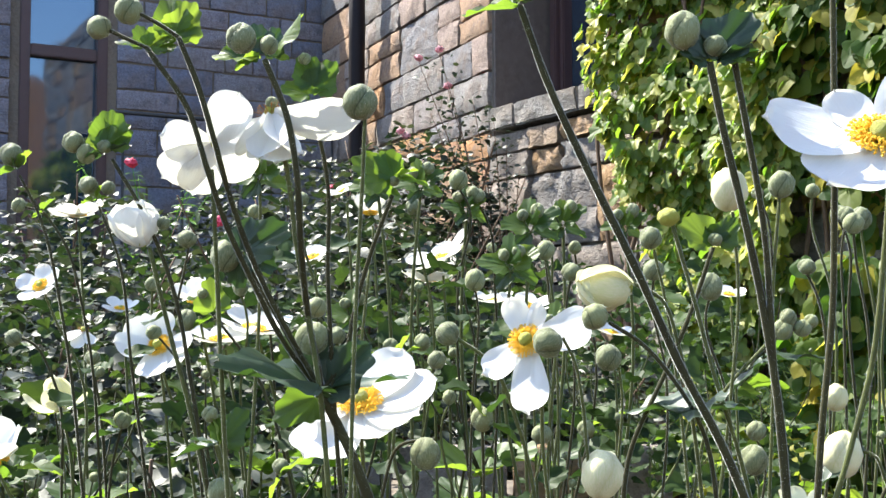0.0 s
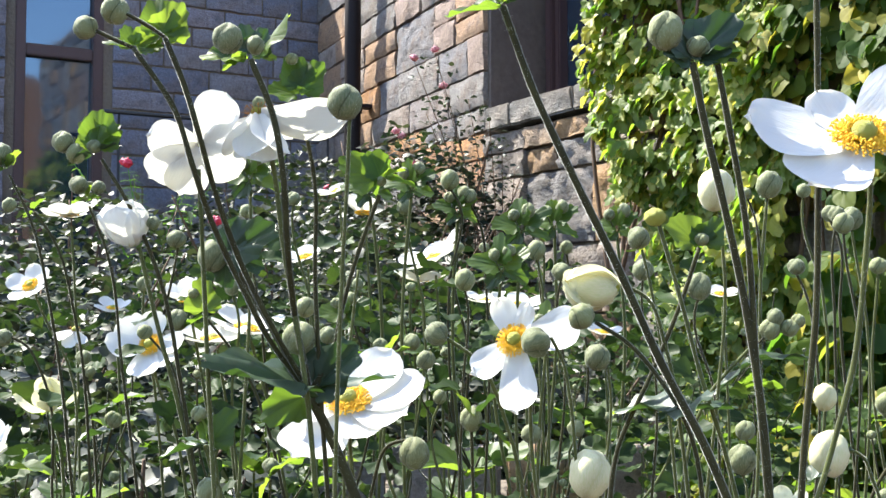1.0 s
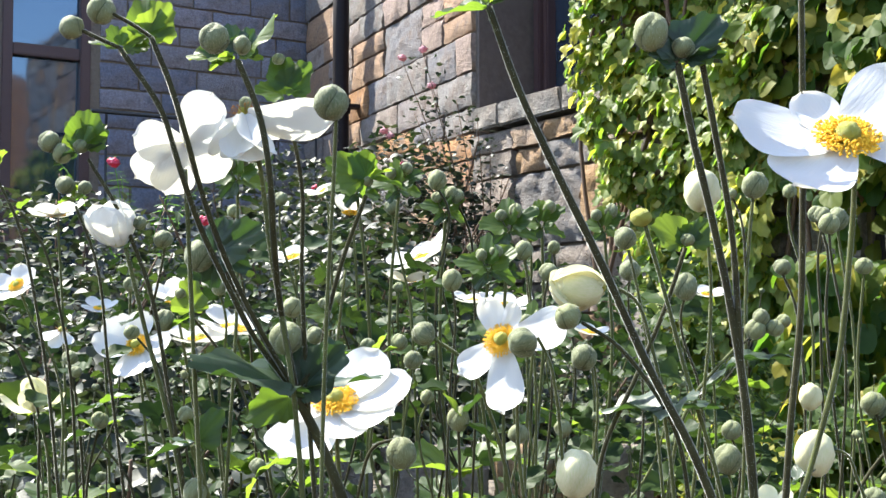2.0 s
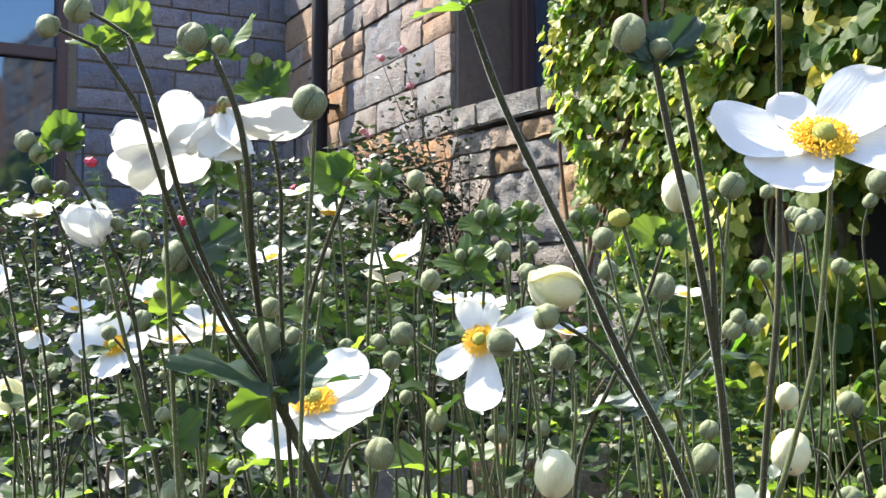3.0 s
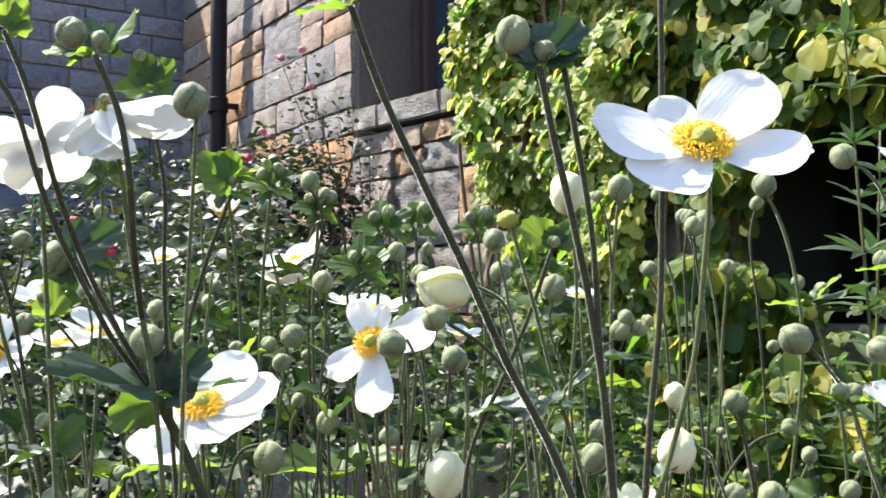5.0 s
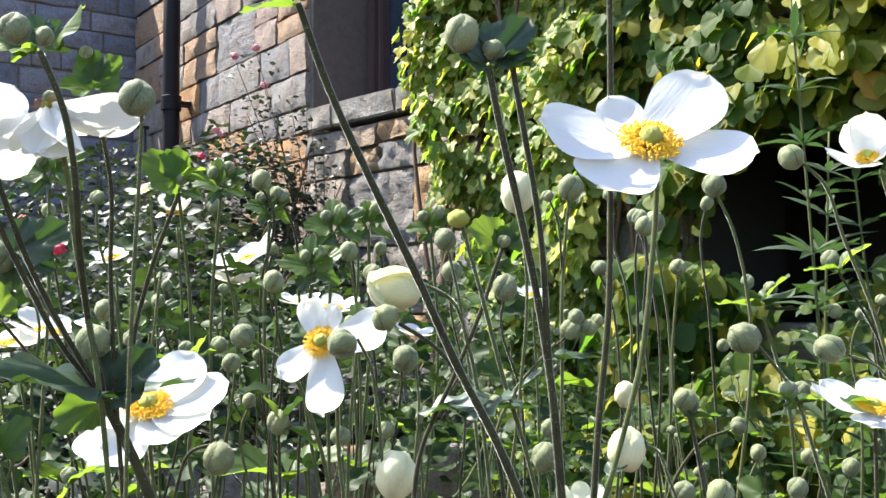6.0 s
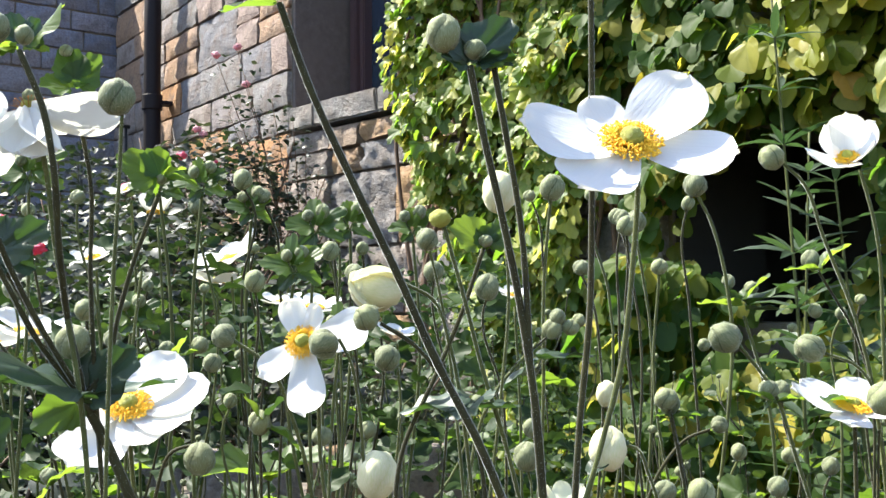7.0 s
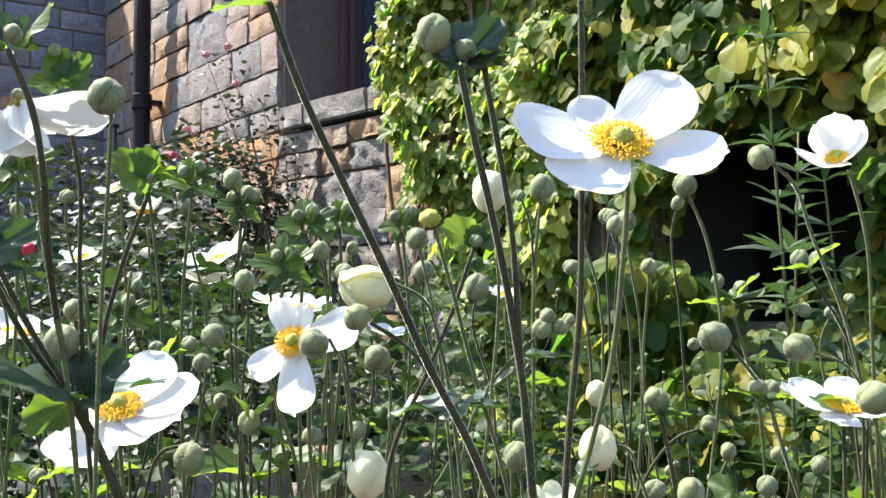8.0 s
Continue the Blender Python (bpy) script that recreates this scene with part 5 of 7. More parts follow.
p = anemone(-0.408, 1.435, "white Japanese anemone in full flower on a hairy stem")
stem(p, [(-0.408, 1.435, 0.0), (-0.409, 1.423, 0.318), (-0.413, 1.385, 0.635), (-0.419, 1.371, 0.906), (-0.424, 1.366, 0.997)], 0.0019, 0.0015, True)
flower(p, (-0.427, 1.366, 1.01), (-0.1, 0.2, 0.97), 0.0338, SIX)

p = anemone(-0.106, 1.573, "white Japanese anemone in full flower on a hairy stem")
stem(p, [(-0.106, 1.573, 0.0), (-0.107, 1.56, 0.302), (-0.11, 1.523, 0.605), (-0.117, 1.506, 0.937), (-0.123, 1.501, 1.038)], 0.0021, 0.0017, True)
flower(p, (-0.126, 1.5, 1.052), (-0.3, -0.2, 0.9), 0.0289, FIVE)

p = anemone(-0.071, 1.521, "white Japanese anemone in full flower on a hairy stem")
stem(p, [(-0.071, 1.521, 0.0), (-0.072, 1.509, 0.307), (-0.075, 1.471, 0.615), (-0.081, 1.456, 0.908), (-0.087, 1.451, 1.005)], 0.0020, 0.0016, True)
flower(p, (-0.09, 1.45, 1.019), (0, 0.2, 0.95), 0.0307, CUP)

p = anemone(0.162, 1.055, "white Japanese anemone in full flower on a hairy stem")
stem(p, [(0.162, 1.055, 0.0), (0.159, 1.042, 0.351), (0.152, 1.005, 0.703), (0.148, 1.0, 0.804), (0.144, 0.997, 0.872)], 0.0014, 0.0011, True)
flower(p, (0.142, 0.996, 0.881), (0.2, -0.2, 0.95), 0.0192, FIVE)

p = anemone(-0.341, 1.381, "white Japanese anemone in full flower on a hairy stem")
stem(p, [(-0.341, 1.381, 0.0), (-0.343, 1.369, 0.323), (-0.348, 1.331, 0.645), (-0.353, 1.323, 0.802), (-0.358, 1.319, 0.89)], 0.0018, 0.0015, True)
flower(p, (-0.361, 1.318, 0.902), (0.1, -0.3, 0.9), 0.0213, SIX)

p = anemone(-0.000, 1.569, "white Japanese anemone in full flower on a hairy stem")
stem(p, [(-0.0, 1.569, 0.0), (-0.002, 1.556, 0.302), (-0.006, 1.519, 0.605), (-0.012, 1.508, 0.822), (-0.018, 1.502, 0.922)], 0.0021, 0.0017, True)
flower(p, (-0.021, 1.502, 0.937), (0.1, 0.1, 0.97), 0.0361, FIVE)

p = anemone(0.078, 1.413, "white Japanese anemone in full flower on a hairy stem")
stem(p, [(0.078, 1.413, 0.0), (0.076, 1.401, 0.318), (0.07, 1.363, 0.635), (0.064, 1.355, 0.807), (0.059, 1.35, 0.897)], 0.0019, 0.0015, True)
flower(p, (0.057, 1.349, 0.91), (0, -0.1, 0.98), 0.0260, SIX)

p = anemone(0.044, 1.152)
stem(p, [(0.044, 1.152, 0.0), (0.04, 1.14, 0.343), (0.029, 1.102, 0.686), (0.014, 1.09, 0.927), (0.023, 1.086, 0.999), (0.014, 1.085, 1.014)], 0.0015, 0.0012)
bud(p, (0.014, 1.085, 1.021), 0.0089, (0, 0, 1))

p = anemone(0.043, 1.161)
stem(p, [(0.043, 1.161, 0.0), (0.044, 1.149, 0.342), (0.046, 1.111, 0.684), (0.049, 1.099, 0.912), (0.04, 1.096, 0.987), (0.032, 1.095, 1.001)], 0.0015, 0.0012)
bud(p, (0.032, 1.095, 1.007), 0.0074, (0, 0, 1))

p = anemone(-0.062, 1.165)
stem(p, [(-0.062, 1.165, 0.0), (-0.056, 1.153, 0.342), (-0.035, 1.115, 0.684), (-0.01, 1.102, 0.902), (-0.026, 1.099, 0.976), (-0.028, 1.098, 0.991)], 0.0015, 0.0012, True)
bud(p, (-0.028, 1.098, 0.997), 0.0074, (0, 0, 1))

p = anemone(0.009, 0.909)
stem(p, [(0.009, 0.909, 0.0), (0.011, 0.897, 0.366), (0.018, 0.859, 0.733), (0.022, 0.853, 0.849), (0.025, 0.85, 0.905), (0.023, 0.849, 0.916)], 0.0012, 0.0009)
bud(p, (0.023, 0.849, 0.922), 0.0074, (0, 0, 1))

p = anemone(0.110, 1.361)
stem(p, [(0.11, 1.361, 0.0), (0.111, 1.349, 0.323), (0.114, 1.311, 0.645), (0.118, 1.297, 0.899), (0.106, 1.293, 0.99), (0.1, 1.292, 1.007)], 0.0018, 0.0015)
bud(p, (0.1, 1.292, 1.011), 0.0056, (0, 0, 1))

p = anemone(0.130, 1.259)
stem(p, [(0.13, 1.259, 0.0), (0.127, 1.247, 0.332), (0.118, 1.209, 0.664), (0.107, 1.199, 0.872), (0.111, 1.194, 0.955), (0.11, 1.194, 0.97)], 0.0017, 0.0013, True)
bud(p, (0.11, 1.193, 0.976), 0.0064, (0, 0, 1))

p = anemone(0.099, 1.058)
stem(p, [(0.099, 1.058, 0.0), (0.098, 1.046, 0.351), (0.097, 1.008, 0.703), (0.096, 0.999, 0.864), (0.09, 0.996, 0.931), (0.087, 0.995, 0.945)], 0.0014, 0.0011, True)
bud(p, (0.087, 0.995, 0.951), 0.0077, (0, 0, 1))

p = anemone(-0.105, 1.168)
stem(p, [(-0.105, 1.168, 0.0), (-0.106, 1.156, 0.342), (-0.111, 1.118, 0.684), (-0.117, 1.106, 0.91), (-0.134, 1.103, 0.985), (-0.133, 1.102, 1.0)], 0.0015, 0.0012, True)
bud(p, (-0.133, 1.102, 1.005), 0.0069, (0, 0, 1))

p = anemone(-0.156, 1.272)
stem(p, [(-0.156, 1.272, 0.0), (-0.159, 1.26, 0.332), (-0.168, 1.222, 0.664), (-0.18, 1.21, 0.898), (-0.193, 1.206, 0.98), (-0.194, 1.206, 0.996)], 0.0017, 0.0013)
bud(p, (-0.194, 1.205, 1.002), 0.0069, (0, 0, 1))

p = anemone(0.092, 1.259)
stem(p, [(0.092, 1.259, 0.0), (0.1, 1.247, 0.332), (0.126, 1.209, 0.664), (0.155, 1.197, 0.86), (0.136, 1.194, 0.943), (0.134, 1.193, 0.959)], 0.0017, 0.0013)
bud(p, (0.134, 1.193, 0.964), 0.0064, (0, 0, 1))

p = anemone(0.066, 1.007)
stem(p, [(0.066, 1.007, 0.0), (0.073, 0.994, 0.356), (0.092, 0.957, 0.713), (0.106, 0.95, 0.849), (0.1, 0.946, 0.912), (0.103, 0.946, 0.925)], 0.0013, 0.0011)
bud(p, (0.103, 0.945, 0.931), 0.0078, (0, 0, 1))

p = anemone(0.144, 0.903)
stem(p, [(0.144, 0.903, 0.0), (0.147, 0.891, 0.366), (0.155, 0.853, 0.733), (0.16, 0.847, 0.855), (0.15, 0.844, 0.911), (0.151, 0.843, 0.923)], 0.0012, 0.0009)
bud(p, (0.151, 0.843, 0.929), 0.0074, (0, 0, 1))

p = anemone(0.204, 0.851)
stem(p, [(0.204, 0.851, 0.0), (0.202, 0.839, 0.371), (0.194, 0.801, 0.743), (0.19, 0.796, 0.847), (0.177, 0.793, 0.898), (0.18, 0.793, 0.91)], 0.0011, 0.0009)
bud(p, (0.18, 0.792, 0.916), 0.0085, (0, 0, 1))

p = anemone(0.279, 0.948)
stem(p, [(0.279, 0.948, 0.0), (0.281, 0.935, 0.361), (0.287, 0.898, 0.723), (0.291, 0.891, 0.855), (0.281, 0.888, 0.915), (0.275, 0.888, 0.928)], 0.0012, 0.0010)
bud(p, (0.275, 0.888, 0.933), 0.0065, (0, 0, 1))

p = anemone(-0.236, 1.175)
stem(p, [(-0.236, 1.175, 0.0), (-0.24, 1.163, 0.342), (-0.254, 1.125, 0.684), (-0.265, 1.117, 0.829), (-0.276, 1.114, 0.904), (-0.275, 1.113, 0.919)], 0.0015, 0.0012, True)
bud(p, (-0.275, 1.113, 0.925), 0.0069, (0, 0, 1))

p = anemone(-0.162, 1.171)
stem(p, [(-0.162, 1.171, 0.0), (-0.166, 1.159, 0.342), (-0.18, 1.121, 0.684), (-0.191, 1.114, 0.827), (-0.186, 1.11, 0.901), (-0.191, 1.109, 0.916)], 0.0015, 0.0012, True)
bud(p, (-0.191, 1.109, 0.922), 0.0074, (0, 0, 1))

p = anemone(-0.016, 1.365)
stem(p, [(-0.016, 1.365, 0.0), (-0.009, 1.353, 0.323), (0.011, 1.315, 0.645), (0.036, 1.303, 0.857), (0.022, 1.299, 0.948), (0.026, 1.298, 0.964)], 0.0018, 0.0015)
bud(p, (0.026, 1.298, 0.969), 0.0063, (0, 0, 1))

p = anemone(0.344, 1.047)
stem(p, [(0.344, 1.047, 0.0), (0.346, 1.034, 0.351), (0.351, 0.997, 0.703), (0.356, 0.987, 0.887), (0.345, 0.984, 0.953), (0.344, 0.983, 0.966)], 0.0014, 0.0011)
bud(p, (0.344, 0.983, 0.973), 0.0087, (0, 0, 1))

p = anemone(0.381, 1.147)
stem(p, [(0.381, 1.147, 0.0), (0.379, 1.135, 0.342), (0.375, 1.097, 0.684), (0.37, 1.086, 0.892), (0.369, 1.082, 0.967), (0.372, 1.081, 0.982)], 0.0015, 0.0012)
bud(p, (0.372, 1.081, 0.988), 0.0074, (0, 0, 1))

p = anemone(0.511, 1.243)
stem(p, [(0.511, 1.243, 0.0), (0.507, 1.231, 0.332), (0.495, 1.193, 0.664), (0.478, 1.181, 0.906), (0.471, 1.177, 0.989), (0.475, 1.176, 1.005)], 0.0017, 0.0013)
bud(p, (0.475, 1.175, 1.01), 0.0064, (0, 0, 1))

p = anemone(0.362, 0.900)
stem(p, [(0.362, 0.9, 0.0), (0.33, 0.887, 0.366), (0.234, 0.85, 0.733), (0.23, 0.85, 0.74), (0.229, 0.847, 0.797), (0.224, 0.846, 0.808)], 0.0012, 0.0009)
bud(p, (0.224, 0.846, 0.814), 0.0070, (0, 0, 1))

p = anemone(0.336, 0.800)
stem(p, [(0.336, 0.8, 0.0), (0.303, 0.788, 0.377), (0.204, 0.75, 0.753), (0.197, 0.751, 0.741), (0.199, 0.748, 0.788), (0.196, 0.748, 0.799)], 0.0010, 0.0008, True)
bud(p, (0.196, 0.747, 0.806), 0.0087, (0, 0, 1))

p = anemone(0.203, 0.907)
stem(p, [(0.203, 0.907, 0.0), (0.171, 0.895, 0.366), (0.075, 0.857, 0.733), (0.067, 0.857, 0.738), (0.07, 0.854, 0.794), (0.071, 0.853, 0.805)], 0.0012, 0.0009, True)
bud(p, (0.071, 0.853, 0.811), 0.0074, (0, 0, 1))

p = anemone(-0.018, 0.956)
stem(p, [(-0.018, 0.956, 0.0), (0.014, 0.944, 0.361), (0.109, 0.906, 0.723), (0.122, 0.905, 0.732), (0.104, 0.903, 0.792), (0.109, 0.902, 0.804)], 0.0012, 0.0010, True)
bud(p, (0.109, 0.901, 0.81), 0.0065, (0, 0, 1))

p = anemone(0.083, 1.011)
stem(p, [(0.083, 1.011, 0.0), (0.067, 0.998, 0.356), (0.019, 0.961, 0.713), (0.01, 0.959, 0.748), (-0.0, 0.956, 0.813), (0.005, 0.955, 0.825)], 0.0013, 0.0011, True)
bud(p, (0.005, 0.955, 0.83), 0.0055, (0, 0, 1))

p = anemone(-0.065, 1.368)
stem(p, [(-0.065, 1.368, 0.0), (-0.058, 1.356, 0.323), (-0.039, 1.318, 0.645), (-0.02, 1.308, 0.813), (-0.028, 1.303, 0.904), (-0.027, 1.302, 0.921)], 0.0018, 0.0015, True)
bud(p, (-0.027, 1.302, 0.926), 0.0056, (0, 0, 1))

p = anemone(-0.078, 1.015)
stem(p, [(-0.078, 1.015, 0.0), (-0.079, 1.002, 0.356), (-0.081, 0.965, 0.713), (-0.082, 0.961, 0.798), (-0.087, 0.957, 0.862), (-0.086, 0.957, 0.875)], 0.0013, 0.0011, True)
bud(p, (-0.086, 0.956, 0.88), 0.0069, (0, 0, 1))

p = anemone(-0.135, 1.269)
stem(p, [(-0.135, 1.269, 0.0), (-0.125, 1.257, 0.332), (-0.093, 1.219, 0.664), (-0.064, 1.209, 0.823), (-0.083, 1.205, 0.906), (-0.079, 1.204, 0.922)], 0.0017, 0.0013)
bud(p, (-0.079, 1.204, 0.927), 0.0058, (0, 0, 1))

p = anemone(0.085, 1.464)
stem(p, [(0.085, 1.464, 0.0), (0.082, 1.452, 0.312), (0.072, 1.414, 0.625), (0.058, 1.402, 0.854), (0.064, 1.397, 0.952), (0.058, 1.396, 0.97)], 0.0019, 0.0016, True)
bud(p, (0.058, 1.396, 0.975), 0.0061, (0, 0, 1))

p = anemone(-0.059, 1.070)
stem(p, [(-0.059, 1.07, 0.0), (-0.09, 1.058, 0.352), (-0.182, 1.02, 0.704), (-0.187, 1.02, 0.706), (-0.188, 1.017, 0.774), (-0.182, 1.016, 0.788)], 0.0014, 0.0011, True)
bud(p, (-0.182, 1.015, 0.793), 0.0063, (0, 0, 1))

p = anemone(0.080, 1.109, "Japanese anemone stem with bright green leaves round small buds")
stem(p, [(0.08, 1.109, 0.0), (0.079, 1.097, 0.347), (0.076, 1.059, 0.694), (0.073, 1.049, 0.883), (0.078, 1.045, 0.969)], 0.0019, 0.0015, True)
leaf(p, (0.078, 1.044, 0.974), (-0.98, 0.03, 0.21), 0.029, up=(-0.2, -0.8, 0.7))
leaf(p, (0.078, 1.044, 0.974), (0.79, -0.07, 0.61), 0.030, up=(0.5, -0.5, 0.9))
leaf(p, (0.078, 1.044, 0.974), (-0.18, -0.04, 0.98), 0.028, up=(-0.6, -0.6, 0.3))
leaf(p, (0.078, 1.045, 0.971), (0.97, -0.04, -0.23), 0.026, up=(0.2, -0.6, 0.8))
leaf(p, (0.078, 1.045, 0.971), (-0.73, 0.05, -0.68), 0.020, True, up=(0, -1, 0.5))
bud(p, (0.071, 1.044, 0.985), 0.0051, (0, 0, 1))
bud(p, (0.084, 1.043, 0.989), 0.0061, (0, 0, 1))
stem(p, [(0.078, 1.045, 0.969), (0.073, 1.044, 0.978), (0.071, 1.044, 0.983)], 0.0008, 0.0007, True)
stem(p, [(0.078, 1.045, 0.969), (0.082, 1.044, 0.979), (0.084, 1.044, 0.986)], 0.0008, 0.0007, True)

p = anemone(0.106, 1.008, "Japanese anemone stem with bright green leaves round small buds")
stem(p, [(0.106, 1.008, 0.0), (0.097, 0.996, 0.356), (0.069, 0.958, 0.713), (0.048, 0.952, 0.853), (0.055, 0.947, 0.93)], 0.0017, 0.0014, True)
leaf(p, (0.055, 0.947, 0.935), (-0.98, 0.04, 0.22), 0.028, up=(-0.2, -0.8, 0.7))
leaf(p, (0.055, 0.947, 0.935), (0.79, -0.07, 0.61), 0.028, up=(0.5, -0.5, 0.9))
leaf(p, (0.055, 0.947, 0.935), (-0.15, -0.04, 0.99), 0.027, up=(-0.6, -0.6, 0.3))
leaf(p, (0.055, 0.947, 0.932), (0.97, 0.0, -0.24), 0.025, up=(0.2, -0.6, 0.8))
leaf(p, (0.055, 0.947, 0.932), (-0.7, 0.11, -0.7), 0.019, True, up=(0, -1, 0.5))
bud(p, (0.049, 0.947, 0.945), 0.0046, (0, 0, 1))
bud(p, (0.061, 0.946, 0.948), 0.0055, (0, 0, 1))
stem(p, [(0.055, 0.947, 0.93), (0.051, 0.947, 0.938), (0.049, 0.947, 0.943)], 0.0008, 0.0006, True)
stem(p, [(0.055, 0.947, 0.93), (0.059, 0.947, 0.939), (0.061, 0.946, 0.946)], 0.0008, 0.0006, True)

p = anemone(0.081, 1.209, "Japanese anemone stem with bright green leaves round small buds")
stem(p, [(0.081, 1.209, 0.0), (0.086, 1.197, 0.337), (0.101, 1.159, 0.674), (0.119, 1.148, 0.885), (0.117, 1.143, 0.979)], 0.0020, 0.0017, True)
leaf(p, (0.117, 1.142, 0.985), (-0.97, 0.04, 0.22), 0.027, up=(-0.2, -0.8, 0.7))
leaf(p, (0.117, 1.142, 0.985), (0.79, -0.04, 0.61), 0.027, up=(0.5, -0.5, 0.9))
leaf(p, (0.117, 1.142, 0.985), (-0.16, -0.04, 0.99), 0.025, up=(-0.6, -0.6, 0.3))
leaf(p, (0.117, 1.143, 0.981), (0.98, -0.04, -0.21), 0.024, up=(0.2, -0.6, 0.8))
leaf(p, (0.117, 1.143, 0.981), (-0.76, 0.06, -0.64), 0.017, True, up=(0, -1, 0.5))
bud(p, (0.109, 1.142, 0.997), 0.0055, (0, 0, 1))
bud(p, (0.124, 1.141, 1.001), 0.0066, (0, 0, 1))
stem(p, [(0.117, 1.143, 0.979), (0.111, 1.142, 0.989), (0.109, 1.142, 0.994)], 0.0008, 0.0007, True)
stem(p, [(0.117, 1.143, 0.979), (0.121, 1.142, 0.99), (0.124, 1.141, 0.998)], 0.0008, 0.0007, True)

p = anemone(-0.055, 1.166, "Japanese anemone stem with bright green leaves round small buds")
stem(p, [(-0.055, 1.166, 0.0), (-0.055, 1.154, 0.342), (-0.053, 1.116, 0.684), (-0.051, 1.103, 0.919), (-0.061, 1.099, 1.009)], 0.0020, 0.0016, True)
leaf(p, (-0.061, 1.099, 1.014), (-0.97, 0.0, 0.25), 0.028, up=(-0.2, -0.8, 0.7))
leaf(p, (-0.061, 1.099, 1.014), (0.78, -0.07, 0.63), 0.028, up=(0.5, -0.5, 0.9))
leaf(p, (-0.061, 1.099, 1.014), (-0.19, -0.08, 0.98), 0.027, up=(-0.6, -0.6, 0.3))
leaf(p, (-0.061, 1.099, 1.011), (0.98, -0.04, -0.21), 0.024, up=(0.2, -0.6, 0.8))
leaf(p, (-0.061, 1.099, 1.011), (-0.73, 0.06, -0.68), 0.018, True, up=(0, -1, 0.5))
bud(p, (-0.069, 1.098, 1.026), 0.0053, (0, 0, 1))
bud(p, (-0.055, 1.097, 1.03), 0.0064, (0, 0, 1))
stem(p, [(-0.061, 1.099, 1.009), (-0.067, 1.099, 1.018), (-0.069, 1.098, 1.024)], 0.0008, 0.0007, True)
stem(p, [(-0.061, 1.099, 1.009), (-0.057, 1.098, 1.02), (-0.055, 1.098, 1.027)], 0.0008, 0.0007, True)

p = anemone(-0.166, 0.967, "Japanese anemone stem with bright green leaves round small buds")
stem(p, [(-0.166, 0.967, 0.0), (-0.162, 0.955, 0.361), (-0.152, 0.917, 0.723), (-0.141, 0.906, 0.926), (-0.141, 0.902, 0.999)], 0.0016, 0.0013, True)
leaf(p, (-0.141, 0.902, 1.003), (-0.97, 0.03, 0.23), 0.030, up=(-0.2, -0.8, 0.7))
leaf(p, (-0.141, 0.902, 1.003), (0.77, -0.07, 0.64), 0.030, up=(0.5, -0.5, 0.9))
leaf(p, (-0.141, 0.902, 1.003), (-0.18, -0.04, 0.98), 0.029, up=(-0.6, -0.6, 0.3))
leaf(p, (-0.141, 0.902, 1.001), (0.96, 0.0, -0.27), 0.026, up=(0.2, -0.6, 0.8))
leaf(p, (-0.141, 0.902, 1.001), (-0.7, 0.1, -0.7), 0.020, True, up=(0, -1, 0.5))
bud(p, (-0.147, 0.902, 1.013), 0.0043, (0, 0, 1))
bud(p, (-0.136, 0.901, 1.016), 0.0052, (0, 0, 1))
stem(p, [(-0.141, 0.902, 0.999), (-0.146, 0.902, 1.007), (-0.147, 0.902, 1.011)], 0.0008, 0.0006, True)
stem(p, [(-0.141, 0.902, 0.999), (-0.138, 0.902, 1.008), (-0.136, 0.901, 1.014)], 0.0008, 0.0006, True)

p = anemone(0.044, 1.162, "Japanese anemone stem with bright green leaves round small buds")
stem(p, [(0.044, 1.162, 0.0), (0.041, 1.15, 0.342), (0.03, 1.112, 0.684), (0.017, 1.101, 0.9), (0.022, 1.096, 0.989)], 0.0020, 0.0016, True)
leaf(p, (0.022, 1.096, 0.995), (-0.98, 0.04, 0.21), 0.024, up=(-0.2, -0.8, 0.7))
leaf(p, (0.022, 1.096, 0.995), (0.79, -0.09, 0.61), 0.023, up=(0.5, -0.5, 0.9))
leaf(p, (0.022, 1.096, 0.995), (-0.18, -0.04, 0.98), 0.023, up=(-0.6, -0.6, 0.3))
leaf(p, (0.022, 1.096, 0.991), (0.98, -0.05, -0.2), 0.021, up=(0.2, -0.6, 0.8))
leaf(p, (0.022, 1.096, 0.991), (-0.77, 0.07, -0.63), 0.015, True, up=(0, -1, 0.5))
bud(p, (0.014, 1.096, 1.006), 0.0053, (0, 0, 1))
bud(p, (0.028, 1.095, 1.01), 0.0064, (0, 0, 1))
stem(p, [(0.022, 1.096, 0.989), (0.016, 1.096, 0.999), (0.014, 1.096, 1.004)], 0.0008, 0.0007, True)
stem(p, [(0.022, 1.096, 0.989), (0.026, 1.095, 1.0), (0.028, 1.095, 1.007)], 0.0008, 0.0007, True)

p = anemone(0.156, 1.257, "Japanese anemone stem with bright green leaves round small buds")
stem(p, [(0.156, 1.257, 0.0), (0.16, 1.245, 0.332), (0.175, 1.207, 0.664), (0.193, 1.195, 0.88), (0.185, 1.19, 0.978)], 0.0021, 0.0017, True)
leaf(p, (0.185, 1.189, 0.984), (-0.97, 0.04, 0.24), 0.025, up=(-0.2, -0.8, 0.7))
leaf(p, (0.185, 1.189, 0.984), (0.78, -0.04, 0.62), 0.025, up=(0.5, -0.5, 0.9))
leaf(p, (0.185, 1.189, 0.984), (-0.17, -0.04, 0.98), 0.024, up=(-0.6, -0.6, 0.3))
leaf(p, (0.185, 1.19, 0.981), (0.97, -0.05, -0.23), 0.022, up=(0.2, -0.6, 0.8))
